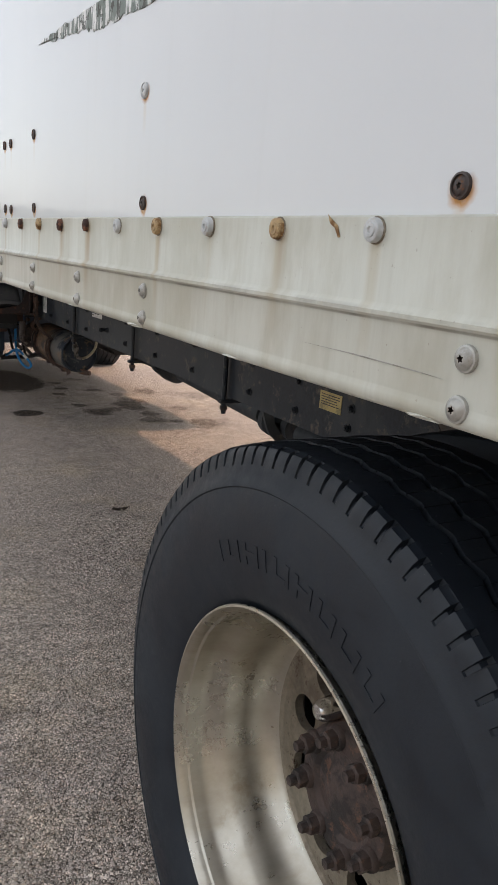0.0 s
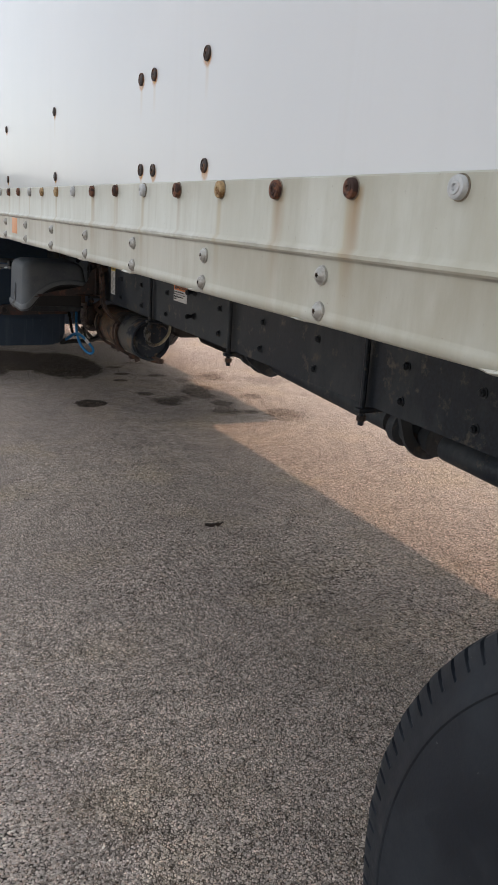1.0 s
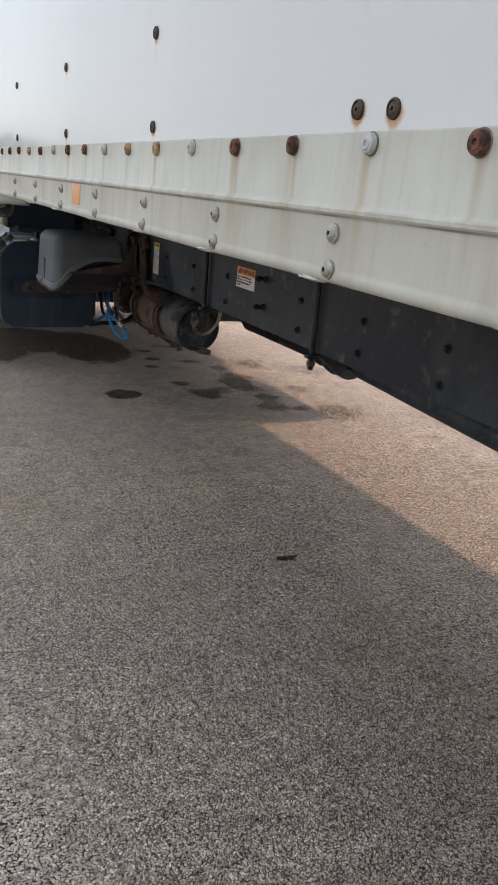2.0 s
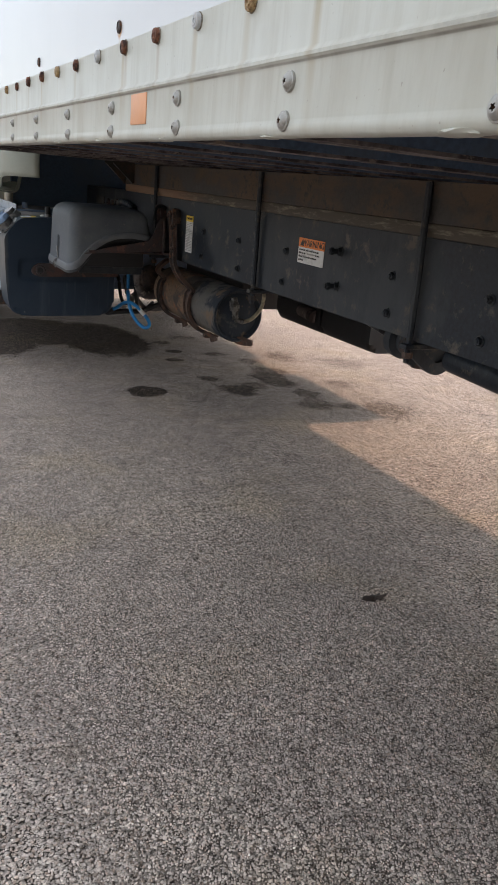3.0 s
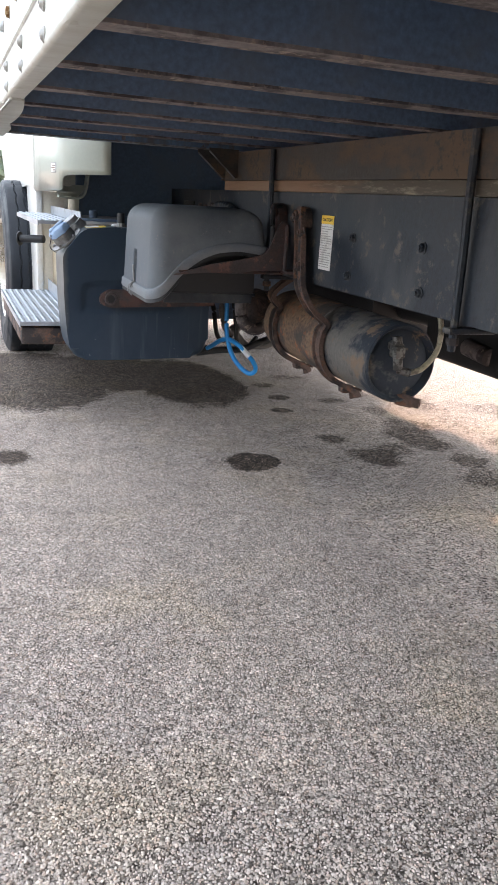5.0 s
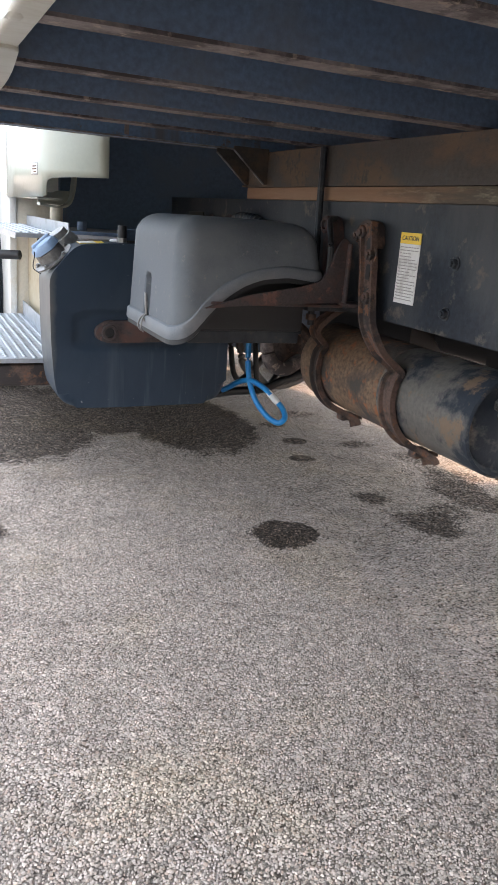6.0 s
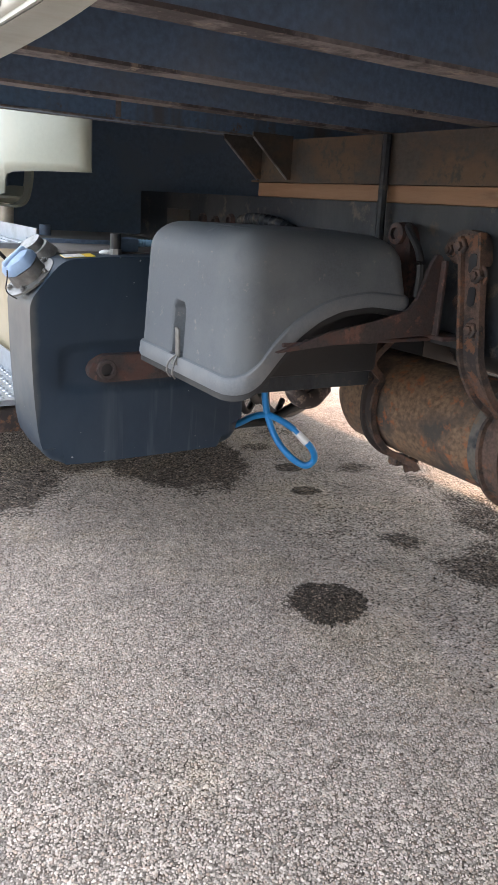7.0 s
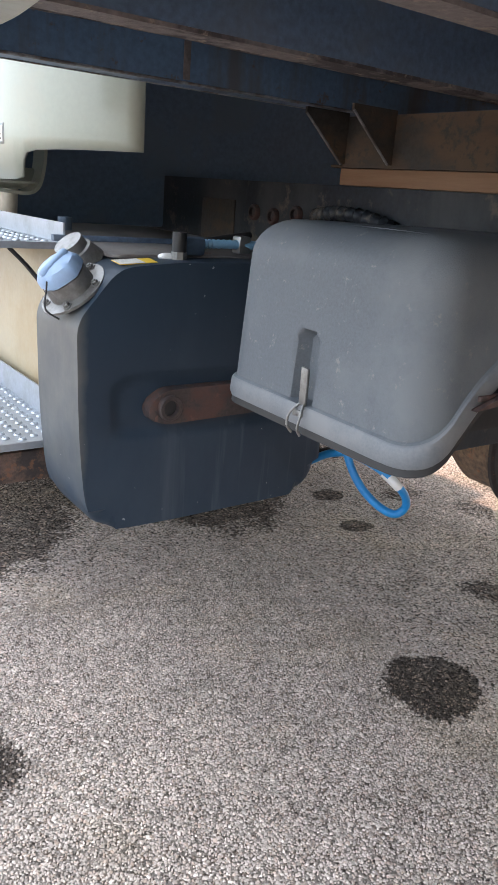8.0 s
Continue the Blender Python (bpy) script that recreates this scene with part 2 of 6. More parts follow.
def wall_white():
    """White glossy panel with rust rings and runs under its screws."""
    m, nt, b, co = start("white_panel")
    xyz = nt.nodes.new("ShaderNodeSeparateXYZ")
    nt.links.new(co, xyz.inputs[0])
    soft = noise_tex(nt, co, 1.3, 4.0)
    run = noise_tex(nt, co, 9.0, 4.0, 0.6, (1, 3.0, 0.12))
    col = mix(nt, ramp(nt, soft, [(0.35, 0.0), (0.7, 1.0)]), (0.60, 0.617, 0.630), (0.635, 0.648, 0.655))
    col = mix(nt, ramp(nt, run, [(0.56, 0.0), (0.74, 0.07)]), col, (0.50, 0.49, 0.45))
    wob = noise_tex(nt, co, 45.0, 4.0)
    ring, streak = None, None
    for y, z in WALL_SCREWS[:13]:
        dy = calc(nt, "SUBTRACT", xyz.outputs[1], y)
        dz = calc(nt, "SUBTRACT", xyz.outputs[2], z - 0.004)
        d = calc(nt, "SQRT", calc(nt, "ADD", calc(nt, "MULTIPLY", dy, dy), calc(nt, "MULTIPLY", dz, dz)))
        d = calc(nt, "MULTIPLY_ADD", wob, 0.016, calc(nt, "SUBTRACT", d, 0.008))
        r = ramp(nt, calc(nt, "MULTIPLY", d, 20.0), [(0.20, 1.0), (0.25, 0.45), (0.31, 0.0)])
        w = calc(nt, "MULTIPLY", ramp(nt, calc(nt, "MULTIPLY", calc(nt, "ABSOLUTE", dy), 100.0), [(0.2, 1.0), (0.75, 0.0)]),
                 ramp(nt, calc(nt, "MULTIPLY_ADD", dz, 8.0, 1.0), [(0.55, 0.0), (0.92, 1.0), (0.99, 1.0), (1.0, 0.0)]))
        ring = r if ring is None else calc(nt, "MAXIMUM", ring, r)
        streak = w if streak is None else calc(nt, "MAXIMUM", streak, w)
    col = mix(nt, calc(nt, "MULTIPLY", streak, 0.30), col, (0.55, 0.40, 0.22))
    col = mix(nt, calc(nt, "MULTIPLY", ring, ramp(nt, wob, [(0.30, 0.45), (0.6, 1.0)])), col, (0.46, 0.22, 0.06))
    nt.links.new(col, b.inputs["Base Color"])
    b.inputs["Roughness"].default_value = 0.22
    b.inputs["Specular IOR Level"].default_value = 0.08
    b.inputs["Coat Weight"].default_value, b.inputs["Coat Roughness"].default_value = 0.28, 0.02
    bump(nt, b, noise_tex(nt, co, 2.2, 2.0), 0.04, 0.01)
    return m


RUST_RUNS = [(1.2645, 0.014, 1.0), (1.416, 0.016, 0.8), (1.718, 0.008, 0.5), (2.021, 0.008, 0.6), (2.172, 0.011, 0.7), (0.659, 0.012, 0.45), (0.962, 0.010, 0.4), (2.93, 0.009, 0.5), (3.08, 0.012, 0.55)]


def rail_paint():
    """Chalky cream paint with runs of dirt and rust under the bolts and a scuffed ridge."""
    m, nt, b, co = start("rail_paint")
    xyz = nt.nodes.new("ShaderNodeSeparateXYZ")
    nt.links.new(co, xyz.inputs[0])
    runs = noise_tex(nt, co, 14.0, 5.0, 0.65, (1, 3.2, 0.14))
    fine = noise_tex(nt, co, 60.0, 4.0, 0.6, (1, 2.0, 0.25))
    speck = noise_tex(nt, co, 160.0, 3.0)
    broad = noise_tex(nt, co, 2.5, 4.0)
    col = mix(nt, ramp(nt, broad, [(0.3, 0.0), (0.7, 1.0)]), (0.462, 0.468, 0.410), (0.54, 0.549, 0.495))
    col = mix(nt, ramp(nt, runs, [(0.50, 0.0), (0.70, 0.30)]), col, (0.36, 0.345, 0.285))
    col = mix(nt, ramp(nt, fine, [(0.52, 0.0), (0.70, 0.16)]), col, (0.33, 0.31, 0.26))
    smudge = noise_tex(nt, co, 6.5, 6.0, 0.6, (1, 1.6, 0.7))
    col = mix(nt, ramp(nt, smudge, [(0.46, 0.0), (0.66, 0.42)]), col, (0.37, 0.35, 0.285))
    # yellowed grime towards the rear wheel
    old = ramp(nt, calc(nt, "MULTIPLY_ADD", xyz.outputs[1], 0.4, calc(nt, "MULTIPLY_ADD", smudge, 0.5, -0.25)), [(0.16, 0.25), (0.36, 1.0), (0.60, 0.9), (0.80, 0.2)])
    col = mix(nt, calc(nt, "MULTIPLY", old, ramp(nt, smudge, [(0.36, 0.15), (0.62, 0.62)])), col, (0.325, 0.305, 0.225))
    # runs under the bolts, every 0.152 m
    u = calc(nt, "ABSOLUTE", calc(nt, "SUBTRACT", calc(nt, "PINGPONG", calc(nt, "SUBTRACT", xyz.outputs[1], 0.508), 0.076), 0.0))
    below = ramp(nt, calc(nt, "MULTIPLY_ADD", xyz.outputs[2], 8.0, -9.2), [(0.02, 0.15), (0.35, 0.55), (0.86, 1.0), (0.9, 0.0)])
    line = ramp(nt, calc(nt, "MULTIPLY", u, 40.0), [(0.12, 1.0), (0.4, 0.0)])
    pick = ramp(nt, noise_tex(nt, co, 5.0, 1.0, 0.5, (0, 1, 0)), [(0.42, 0.0), (0.54, 0.9)])
    col = mix(nt, calc(nt, "MULTIPLY", calc(nt, "MULTIPLY", line, below), pick), col, (0.36, 0.30, 0.19))
    drop = ramp(nt, calc(nt, "MULTIPLY_ADD", xyz.outputs[2], 8.0, -9.2), [(0.0, 0.1), (0.35, 0.45), (0.80, 1.0), (0.88, 1.0), (0.92, 0.0)])
    for y, w, k in RUST_RUNS:
        d = calc(nt, "ABSOLUTE", calc(nt, "ADD", calc(nt, "SUBTRACT", xyz.outputs[1], y - 0.004), calc(nt, "MULTIPLY", calc(nt, "SUBTRACT", smudge, 0.5), 0.02)))
        run = calc(nt, "MULTIPLY", ramp(nt, calc(nt, "MULTIPLY", d, 1.0 / w), [(0.1, 1.0), (1.0, 0.0)]), drop)
        col = mix(nt, calc(nt, "MULTIPLY", run, k), col, (0.27, 0.18, 0.085))
    scuff = calc(nt, "MULTIPLY", ramp(nt, calc(nt, "ABSOLUTE", calc(nt, "MULTIPLY", calc(nt, "SUBTRACT", xyz.outputs[2], 1.1975), 60.0)), [(0.08, 1.0), (0.26, 0.0)]),
                 ramp(nt, noise_tex(nt, co, 22.0, 6.0, 0.7, (1, 0.5, 1)), [(0.5, 0.0), (0.6, 0.35)]))
    col = mix(nt, scuff, col, (0.22, 0.21, 0.19))
    # thin dark line below the ridge: its shadow painted in, broken like a scratch
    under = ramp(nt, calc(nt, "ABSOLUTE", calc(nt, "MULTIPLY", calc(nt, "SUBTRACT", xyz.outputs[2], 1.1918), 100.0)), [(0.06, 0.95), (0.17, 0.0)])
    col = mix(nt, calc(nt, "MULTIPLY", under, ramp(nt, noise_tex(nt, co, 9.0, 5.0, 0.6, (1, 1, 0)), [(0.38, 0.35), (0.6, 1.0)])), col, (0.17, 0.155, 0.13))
    col = mix(nt, ramp(nt, speck, [(0.70, 0.0), (0.73, 0.5)]), col, (0.25, 0.22, 0.18))
    nt.links.new(col, b.inputs["Base Color"])
    nt.links.new(calc(nt, "MULTIPLY_ADD", runs, 0.2, 0.36), b.inputs["Roughness"])
    bump(nt, b, noise_tex(nt, co, 70.0, 4.0), 0.08, 0.002)
    return m


ASPHALT, CHIPPINGS = asphalt(), asphalt(True)
WHITE = wall_white()
RAIL = rail_paint()
PLAIN_WHITE = worn("white_paint", (0.66, 0.66, 0.63), 0.35, patch=(0.55, 0.47, 0.33), patch_scale=4.0, lo=0.58, hi=0.75, amount=0.6, grain=0.04, coat=0.3, bumpy=0.03)
CREAM = worn("stained_cream_paint", (0.66, 0.62, 0.52), 0.4, patch=(0.45, 0.30, 0.14), patch_scale=3.0, lo=0.5, hi=0.72, amount=0.7, stretch=(1, 1, 0.4), grain=0.06, bumpy=0.05)
BOLT_WHITE = worn("painted_bolt", (0.42, 0.435, 0.44), 0.42, patch=(0.36, 0.30, 0.22), patch_scale=60, lo=0.55, hi=0.75, amount=0.6, vary=1)
RIVET = worn("dull_rivet", (0.34, 0.335, 0.31), 0.36, metal=0.35, patch=(0.22, 0.20, 0.17), patch_scale=70, lo=0.5, hi=0.7, amount=0.7, vary=1, bumpy=0.2)
BOLT_RUST = worn("rusted_bolt", (0.14, 0.055, 0.028), 0.75, patch=(0.045, 0.025, 0.02), patch_scale=70, lo=0.45, hi=0.6, bumpy=0.5, vary=1, grain=0.35, grain_scale=200)
BOLT_OCHRE = worn("rust_stained_bolt", (0.34, 0.235, 0.115), 0.65, patch=(0.17, 0.085, 0.03), patch_scale=60, lo=0.5, hi=0.62, bumpy=0.4, vary=1, grain=0.3, grain_scale=200)
# brown ring colour standing in for the contact shadow round bolt heads
CONTACT_SHADE = worn("contact_shade_ring", (0.16, 0.135, 0.10), 0.8, patch=(0.28, 0.25, 0.2), patch_scale=80, vary=1)
SCREW_DARK = worn("dark_screw", (0.035, 0.024, 0.02), 0.6, patch=(0.12, 0.05, 0.02), patch_scale=90, lo=0.55, hi=0.7, vary=1, bumpy=0.3)
FRAME = worn("frame_black", (0.017, 0.0225, 0.031), 0.45, specular=0.28, patch=(0.062, 0.066, 0.070), patch_scale=3.6, lo=0.44, hi=0.66, amount=0.9, stretch=(1, 1, 0.45), second=(0.105, 0.092, 0.074), second_scale=15, second_lo=0.61, second_hi=0.78, grain=0.35, bumpy=0.15)
# black paint raised to blue-grey: lens haze put into the base colour
UNDER = worn("underbody_hazed_black", (0.092, 0.134, 0.202), 0.55, patch=(0.118, 0.142, 0.178), patch_scale=4.0, lo=0.45, hi=0.7, grain=0.25, bumpy=0.2)
FLANGE = worn("rusty_flange", (0.165, 0.140, 0.132), 0.65, patch=(0.06, 0.05, 0.05), patch_scale=9, lo=0.48, hi=0.62, second=(0.26, 0.21, 0.17), second_scale=30, second_lo=0.62, second_hi=0.72, grain=0.3, bumpy=0.4, vary=1)
SILL = worn("rusty_sill", (0.040, 0.036, 0.032), 0.6, patch=(0.110, 0.078, 0.052), patch_scale=5, lo=0.42, hi=0.66, stretch=(1, 0.6, 1.4), second=(0.045, 0.045, 0.043), second_scale=34, second_lo=0.56, second_hi=0.74, grain=0.4, bumpy=0.35)


def old_wood():
    """A packer strip: brown and bare at its front, grey and scuffed further back."""
    m, nt, b, co = start("old_wood")
    xyz = nt.nodes.new("ShaderNodeSeparateXYZ")
    nt.links.new(co, xyz.inputs[0])
    streak = noise_tex(nt, co, 9.0, 6.0, 0.7, (1, 0.25, 3.0))
    scuff = noise_tex(nt, co, 30.0, 6.0, 0.7, (1, 0.35, 2.0), (2, 5, 1))
    bare = calc(nt, "ADD", calc(nt, "MULTIPLY_ADD", xyz.outputs[1], 0.9, -4.0), calc(nt, "MULTIPLY_ADD", streak, 0.8, -0.4))
    grey = mix(nt, ramp(nt, scuff, [(0.52, 0.0), (0.68, 1.0)]), (0.075, 0.062, 0.045), (0.24, 0.215, 0.16))
    brown = mix(nt, ramp(nt, streak, [(0.3, 0.0), (0.7, 1.0)]), (0.205, 0.112, 0.060), (0.285, 0.175, 0.105))
    col = mix(nt, ramp(nt, bare, [(0.35, 0.0), (0.65, 1.0)]), grey, brown)
    nt.links.new(col, b.inputs["Base Color"])
    b.inputs["Roughness"].default_value = 0.7
    bump(nt, b, scuff, 0.35, 0.003)
    return m


WOOD = old_wood()
RUST_BLACK = worn("black_paint_rusting", (0.044, 0.034, 0.034), 0.6, patch=(0.088, 0.050, 0.043), patch_scale=10, lo=0.48, hi=0.64, second=(0.125, 0.066, 0.050), second_scale=26, second_lo=0.62, second_hi=0.72, grain=0.35, grain_scale=160, bumpy=0.5, bump_scale=90)
RUST = worn("brown_rust", (0.098, 0.062, 0.048), 0.7, patch=(0.040, 0.034, 0.033), patch_scale=12, lo=0.45, hi=0.62, second=(0.145, 0.072, 0.042), second_scale=22, second_lo=0.6, second_hi=0.7, grain=0.35, grain_scale=160, bumpy=0.6, bump_scale=90)
TANK_RUST = worn("rusted_tank", (0.165, 0.108, 0.068), 0.75, patch=(0.068, 0.060, 0.055), patch_scale=7, lo=0.42, hi=0.66, second=(0.27, 0.105, 0.046), second_scale=24, second_lo=0.60, second_hi=0.76, grain=0.5, bumpy=0.7, bump_scale=50)
TANK_GREY = worn("dirty_tank_paint", (0.112, 0.104, 0.092), 0.55, patch=(0.018, 0.025, 0.036), patch_scale=3.2, lo=0.46, hi=0.56, second=(0.16, 0.11, 0.07), second_scale=13, second_lo=0.58, second_hi=0.72, grain=0.25, bumpy=0.3)
GREY_PLASTIC = worn("grey_plastic", (0.094, 0.107, 0.121), 0.58, specular=0.4, patch=(0.138, 0.150, 0.158), patch_scale=4.5, lo=0.46, hi=0.68, amount=0.85, grain=0.12, grain_scale=240, bumpy=0.14, bump_scale=420, second=(0.17, 0.17, 0.168), second_scale=55, second_lo=0.68, second_hi=0.80)

RUBBED_PLASTIC = worn("rubbed_grey_plastic", (0.125, 0.137, 0.150), 0.5, patch=(0.19, 0.195, 0.20), patch_scale=9, lo=0.45, hi=0.7, amount=0.7, grain=0.1, grain_scale=260, bumpy=0.12, bump_scale=300)


def end_tank_black():
    """Navy-black tank end, its outer edge greyed by fading and painted sky light, with pale runs low on its face."""
    m, nt, b, co = start("sky_greyed_black_tank")
    xyz = nt.nodes.new("ShaderNodeSeparateXYZ")
    nt.links.new(co, xyz.inputs[0])
    wob = noise_tex(nt, co, 14.0, 5.0)
    runs = noise_tex(nt, co, 4.0, 6.0, 0.65, (1, 1, 0.4))
    # the blue in the black stands in for haze and sky reflection
    col = mix(nt, ramp(nt, runs, [(0.42, 0.0), (0.66, 0.8)]), (0.022, 0.037, 0.058), (0.038, 0.054, 0.076))
    drips = noise_tex(nt, co, 16.0, 4.0, 0.6, (2.2, 2.2, 0.10))
    lower = calc(nt, "MULTIPLY", ramp(nt, xyz.outputs[2], [(0.34, 1.0), (0.50, 0.75), (0.56, 0.0)]), ramp(nt, xyz.outputs[0], [(0.40, 0.0), (0.52, 1.0)]))
    col = mix(nt, calc(nt, "MULTIPLY", ramp(nt, drips, [(0.54, 0.0), (0.74, 0.6)]), lower), col, (0.12, 0.13, 0.145))
    # outer side lightened in the colour, as the sky lights it
    sky_fade = ramp(nt, calc(nt, "MULTIPLY_ADD", wob, 0.30, calc(nt, "MULTIPLY_ADD", xyz.outputs[0], 12.0, -3.05)), [(0.22, 1.0), (0.50, 0.0)])
    side = calc(nt, "MULTIPLY_ADD", wob, 0.02, xyz.outputs[1])
    grey = mix(nt, ramp(nt, side, [(5.865, 0.0), (5.90, 1.0)]), (0.105, 0.108, 0.104), (0.16, 0.163, 0.155))
    col = mix(nt, sky_fade, col, mix(nt, ramp(nt, noise_tex(nt, co, 22.0, 5.0, 0.6, (1, 1, 0.2)), [(0.45, 0.0), (0.7, 0.25)]), grey, (0.18, 0.18, 0.17)))
    col = mix(nt, ramp(nt, noise_tex(nt, co, 60.0, 3.0), [(0.735, 0.0), (0.75, 1.0)]), col, (0.3, 0.3, 0.3))
    nt.links.new(col, b.inputs["Base Color"])
    nt.links.new(calc(nt, "MULTIPLY_ADD", runs, 0.3, 0.36), b.inputs["Roughness"])
    b.inputs["Specular IOR Level"].default_value = 0.25
    bump(nt, b, noise_tex(nt, co, 160.0, 4.0), 0.05, 0.002)
    return m


TANK_END = end_tank_black()
TANK_BLACK = worn("black_tank", (0.026, 0.029, 0.035), 0.38, patch=(0.065, 0.066, 0.07), patch_scale=6, lo=0.5, hi=0.75, stretch=(1, 1, 0.2), amount=0.8, grain=0.15, bumpy=0.06, second=(0.30, 0.30, 0.30), second_scale=45, second_lo=0.76, second_hi=0.79)
RUBBER = worn("tyre_rubber", (0.0095, 0.0130, 0.0190), 0.46, specular=0.33, patch=(0.018, 0.0225, 0.029), patch_scale=7, lo=0.42, hi=0.7, grain=0.2, bumpy=0.1, bump_scale=200, second=(0.20, 0.20, 0.20), second_scale=120, second_lo=0.84, second_hi=0.87)
BLACK_RUBBER = worn("black_rubber", (0.014, 0.015, 0.017), 0.55, bumpy=0.05)
ALLOY = worn("dull_wheel_metal", (0.46, 0.435, 0.375), 0.28, metal=0.88, patch=(0.40, 0.36, 0.29), patch_scale=5, lo=0.42, hi=0.75, stretch=(0.5, 2, 2), grain=0.06, grain_scale=60, bumpy=0.012, second=(0.30, 0.255, 0.19), second_scale=10, second_lo=0.66, second_hi=0.92)
# disc face: shade inside the wheel put into the colour, plus brake dust
DISC_SHADED = worn("shaded_dusty_wheel_disc", (0.27, 0.235, 0.185), 0.45, metal=0.6, patch=(0.13, 0.10, 0.075), patch_scale=9, lo=0.45, hi=0.7, amount=0.8, grain=0.2, bumpy=0.08, second=(0.10, 0.065, 0.045), second_scale=40, second_lo=0.66, second_hi=0.76)
CHROME = worn("chrome", (0.62, 0.62, 0.62), 0.16, metal=1.0, grain=0.03, bumpy=0.01)
TREAD_PLATE = worn("aluminium_tread", (0.40, 0.43, 0.47), 0.42, metal=0.7, patch=(0.33, 0.34, 0.345), patch_scale=8, lo=0.5, hi=0.75, amount=0.7, grain=0.1, bumpy=0.08)
STEEL = worn("dull_steel", (0.25, 0.25, 0.245), 0.45, metal=0.75, patch=(0.17, 0.165, 0.155), patch_scale=30, lo=0.45, hi=0.7, amount=0.7, grain=0.12, bumpy=0.1)
BLUE = worn("blue_hose", (0.02, 0.22, 0.55), 0.38, grain=0.06, bumpy=0.03)
CAP_BLUE = worn("pale_blue_plastic", (0.25, 0.36, 0.53), 0.45, grain=0.06, bumpy=0.03)
HOSE_BLUE_PALE = worn("pale_blue_conduit", (0.18, 0.34, 0.50), 0.5, grain=0.1)
WHITE_TAPE = worn("white_tape", (0.75, 0.75, 0.74), 0.5, grain=0.04)
ORANGE = worn("orange_vinyl", (0.78, 0.22, 0.04), 0.45, grain=0.04, patch=(0.7, 0.3, 0.12), patch_scale=20, lo=0.5, hi=0.8)
ORANGE_PALE = worn("faded_orange_vinyl", (0.70, 0.34, 0.17), 0.5, grain=0.04)
YELLOW = worn("yellow_vinyl", (0.80, 0.56, 0.05), 0.45, grain=0.04)
YELLOW_DIRTY = worn("dirty_yellow_vinyl", (0.50, 0.40, 0.16), 0.5, grain=0.1, patch=(0.3, 0.25, 0.13), patch_scale=30)
LABEL_WHITE = worn("label_white", (0.70, 0.69, 0.66), 0.45, grain=0.05, patch=(0.5, 0.48, 0.44), patch_scale=30, lo=0.5, hi=0.8)
INK = worn("label_ink", (0.04, 0.035, 0.03), 0.5, grain=0.02)
INK_GREY = worn("label_small_print", (0.33, 0.32, 0.30), 0.5, grain=0.02)
LEAF = worn("dry_leaf", (0.035, 0.022, 0.016), 0.7, grain=0.3, bumpy=0.4)
PEEL = worn("peeled_decal", (0.62, 0.62, 0.60), 0.5, patch=(0.17, 0.20, 0.18), patch_scale=18, lo=0.42, hi=0.5, stretch=(1, 2.2, 0.5), second=(0.07, 0.07, 0.06), second_scale=40, second_lo=0.56, second_hi=0.6, bumpy=0.3)
# the beam's bright blue base carries the veil of haze seen over it
BEAM = worn("hazed_black_beam", (0.094, 0.155, 0.245), 0.36, patch=(0.095, 0.105, 0.118), patch_scale=3.5, lo=0.55, hi=0.75, stretch=(2, 1, 0.3), second=(0.11, 0.085, 0.07), second_scale=26, second_lo=0.68, second_hi=0.78, bumpy=0.08)
DARK_RUST = worn("dark_hub_rust", (0.055, 0.036, 0.030), 0.7, patch=(0.03, 0.024, 0.022), patch_scale=18, lo=0.45, hi=0.6, second=(0.11, 0.06, 0.04), second_scale=40, second_lo=0.6, second_hi=0.7, grain=0.3, bumpy=0.6, bump_scale=110)
# base lifted towards blue, painting in the haze over the shaded cab back
HAZED_BLACK = worn("cab_back_hazed", (0.066, 0.106, 0.165), 0.5, patch=(0.085, 0.118, 0.16), patch_scale=3.0, bumpy=0.1)
FAIRING = worn("cream_white_paint", (0.285, 0.305, 0.252), 0.34, patch=(0.33, 0.315, 0.25), patch_scale=3.0, lo=0.52, hi=0.75, amount=0.6, grain=0.03, coat=0.3, bumpy=0.03)
RISER = worn("rust_stained_cream_panel", (0.42, 0.365, 0.255), 0.45, patch=(0.36, 0.26, 0.14), patch_scale=2.6, lo=0.48, hi=0.75, amount=0.6, second=(0.20, 0.10, 0.045), second_scale=9, second_lo=0.72, second_hi=0.85, grain=0.06, bumpy=0.05)
DUSTY = worn("dusty_top", (0.135, 0.125, 0.118), 0.6, patch=(0.22, 0.20, 0.185), patch_scale=7.0, lo=0.5, hi=0.72, amount=0.8, second=(0.16, 0.07, 0.05), second_scale=18, second_lo=0.72, second_hi=0.82, grain=0.2, bumpy=0.12)
EDGE_GREY = worn("rubbed_grey_edge", (0.22, 0.225, 0.23), 0.45, patch=(0.12, 0.11, 0.105), patch_scale=12.0, lo=0.45, hi=0.6, second=(0.16, 0.11, 0.085), second_scale=25, grain=0.25, bumpy=0.3)
FITTING = worn("oily_fitting", (0.13, 0.125, 0.115), 0.5, metal=0.5, patch=(0.05, 0.045, 0.04), patch_scale=40, lo=0.45, hi=0.6, grain=0.2, bumpy=0.3)
AIR_LINE = worn("dirty_air_line", (0.27, 0.235, 0.16), 0.5, patch=(0.12, 0.10, 0.07), patch_scale=30)
FOLIAGE = worn("far_foliage", (0.055, 0.075, 0.045), 0.8, patch=(0.09, 0.11, 0.06), patch_scale=0.4, grain=0.3, grain_scale=3.0)


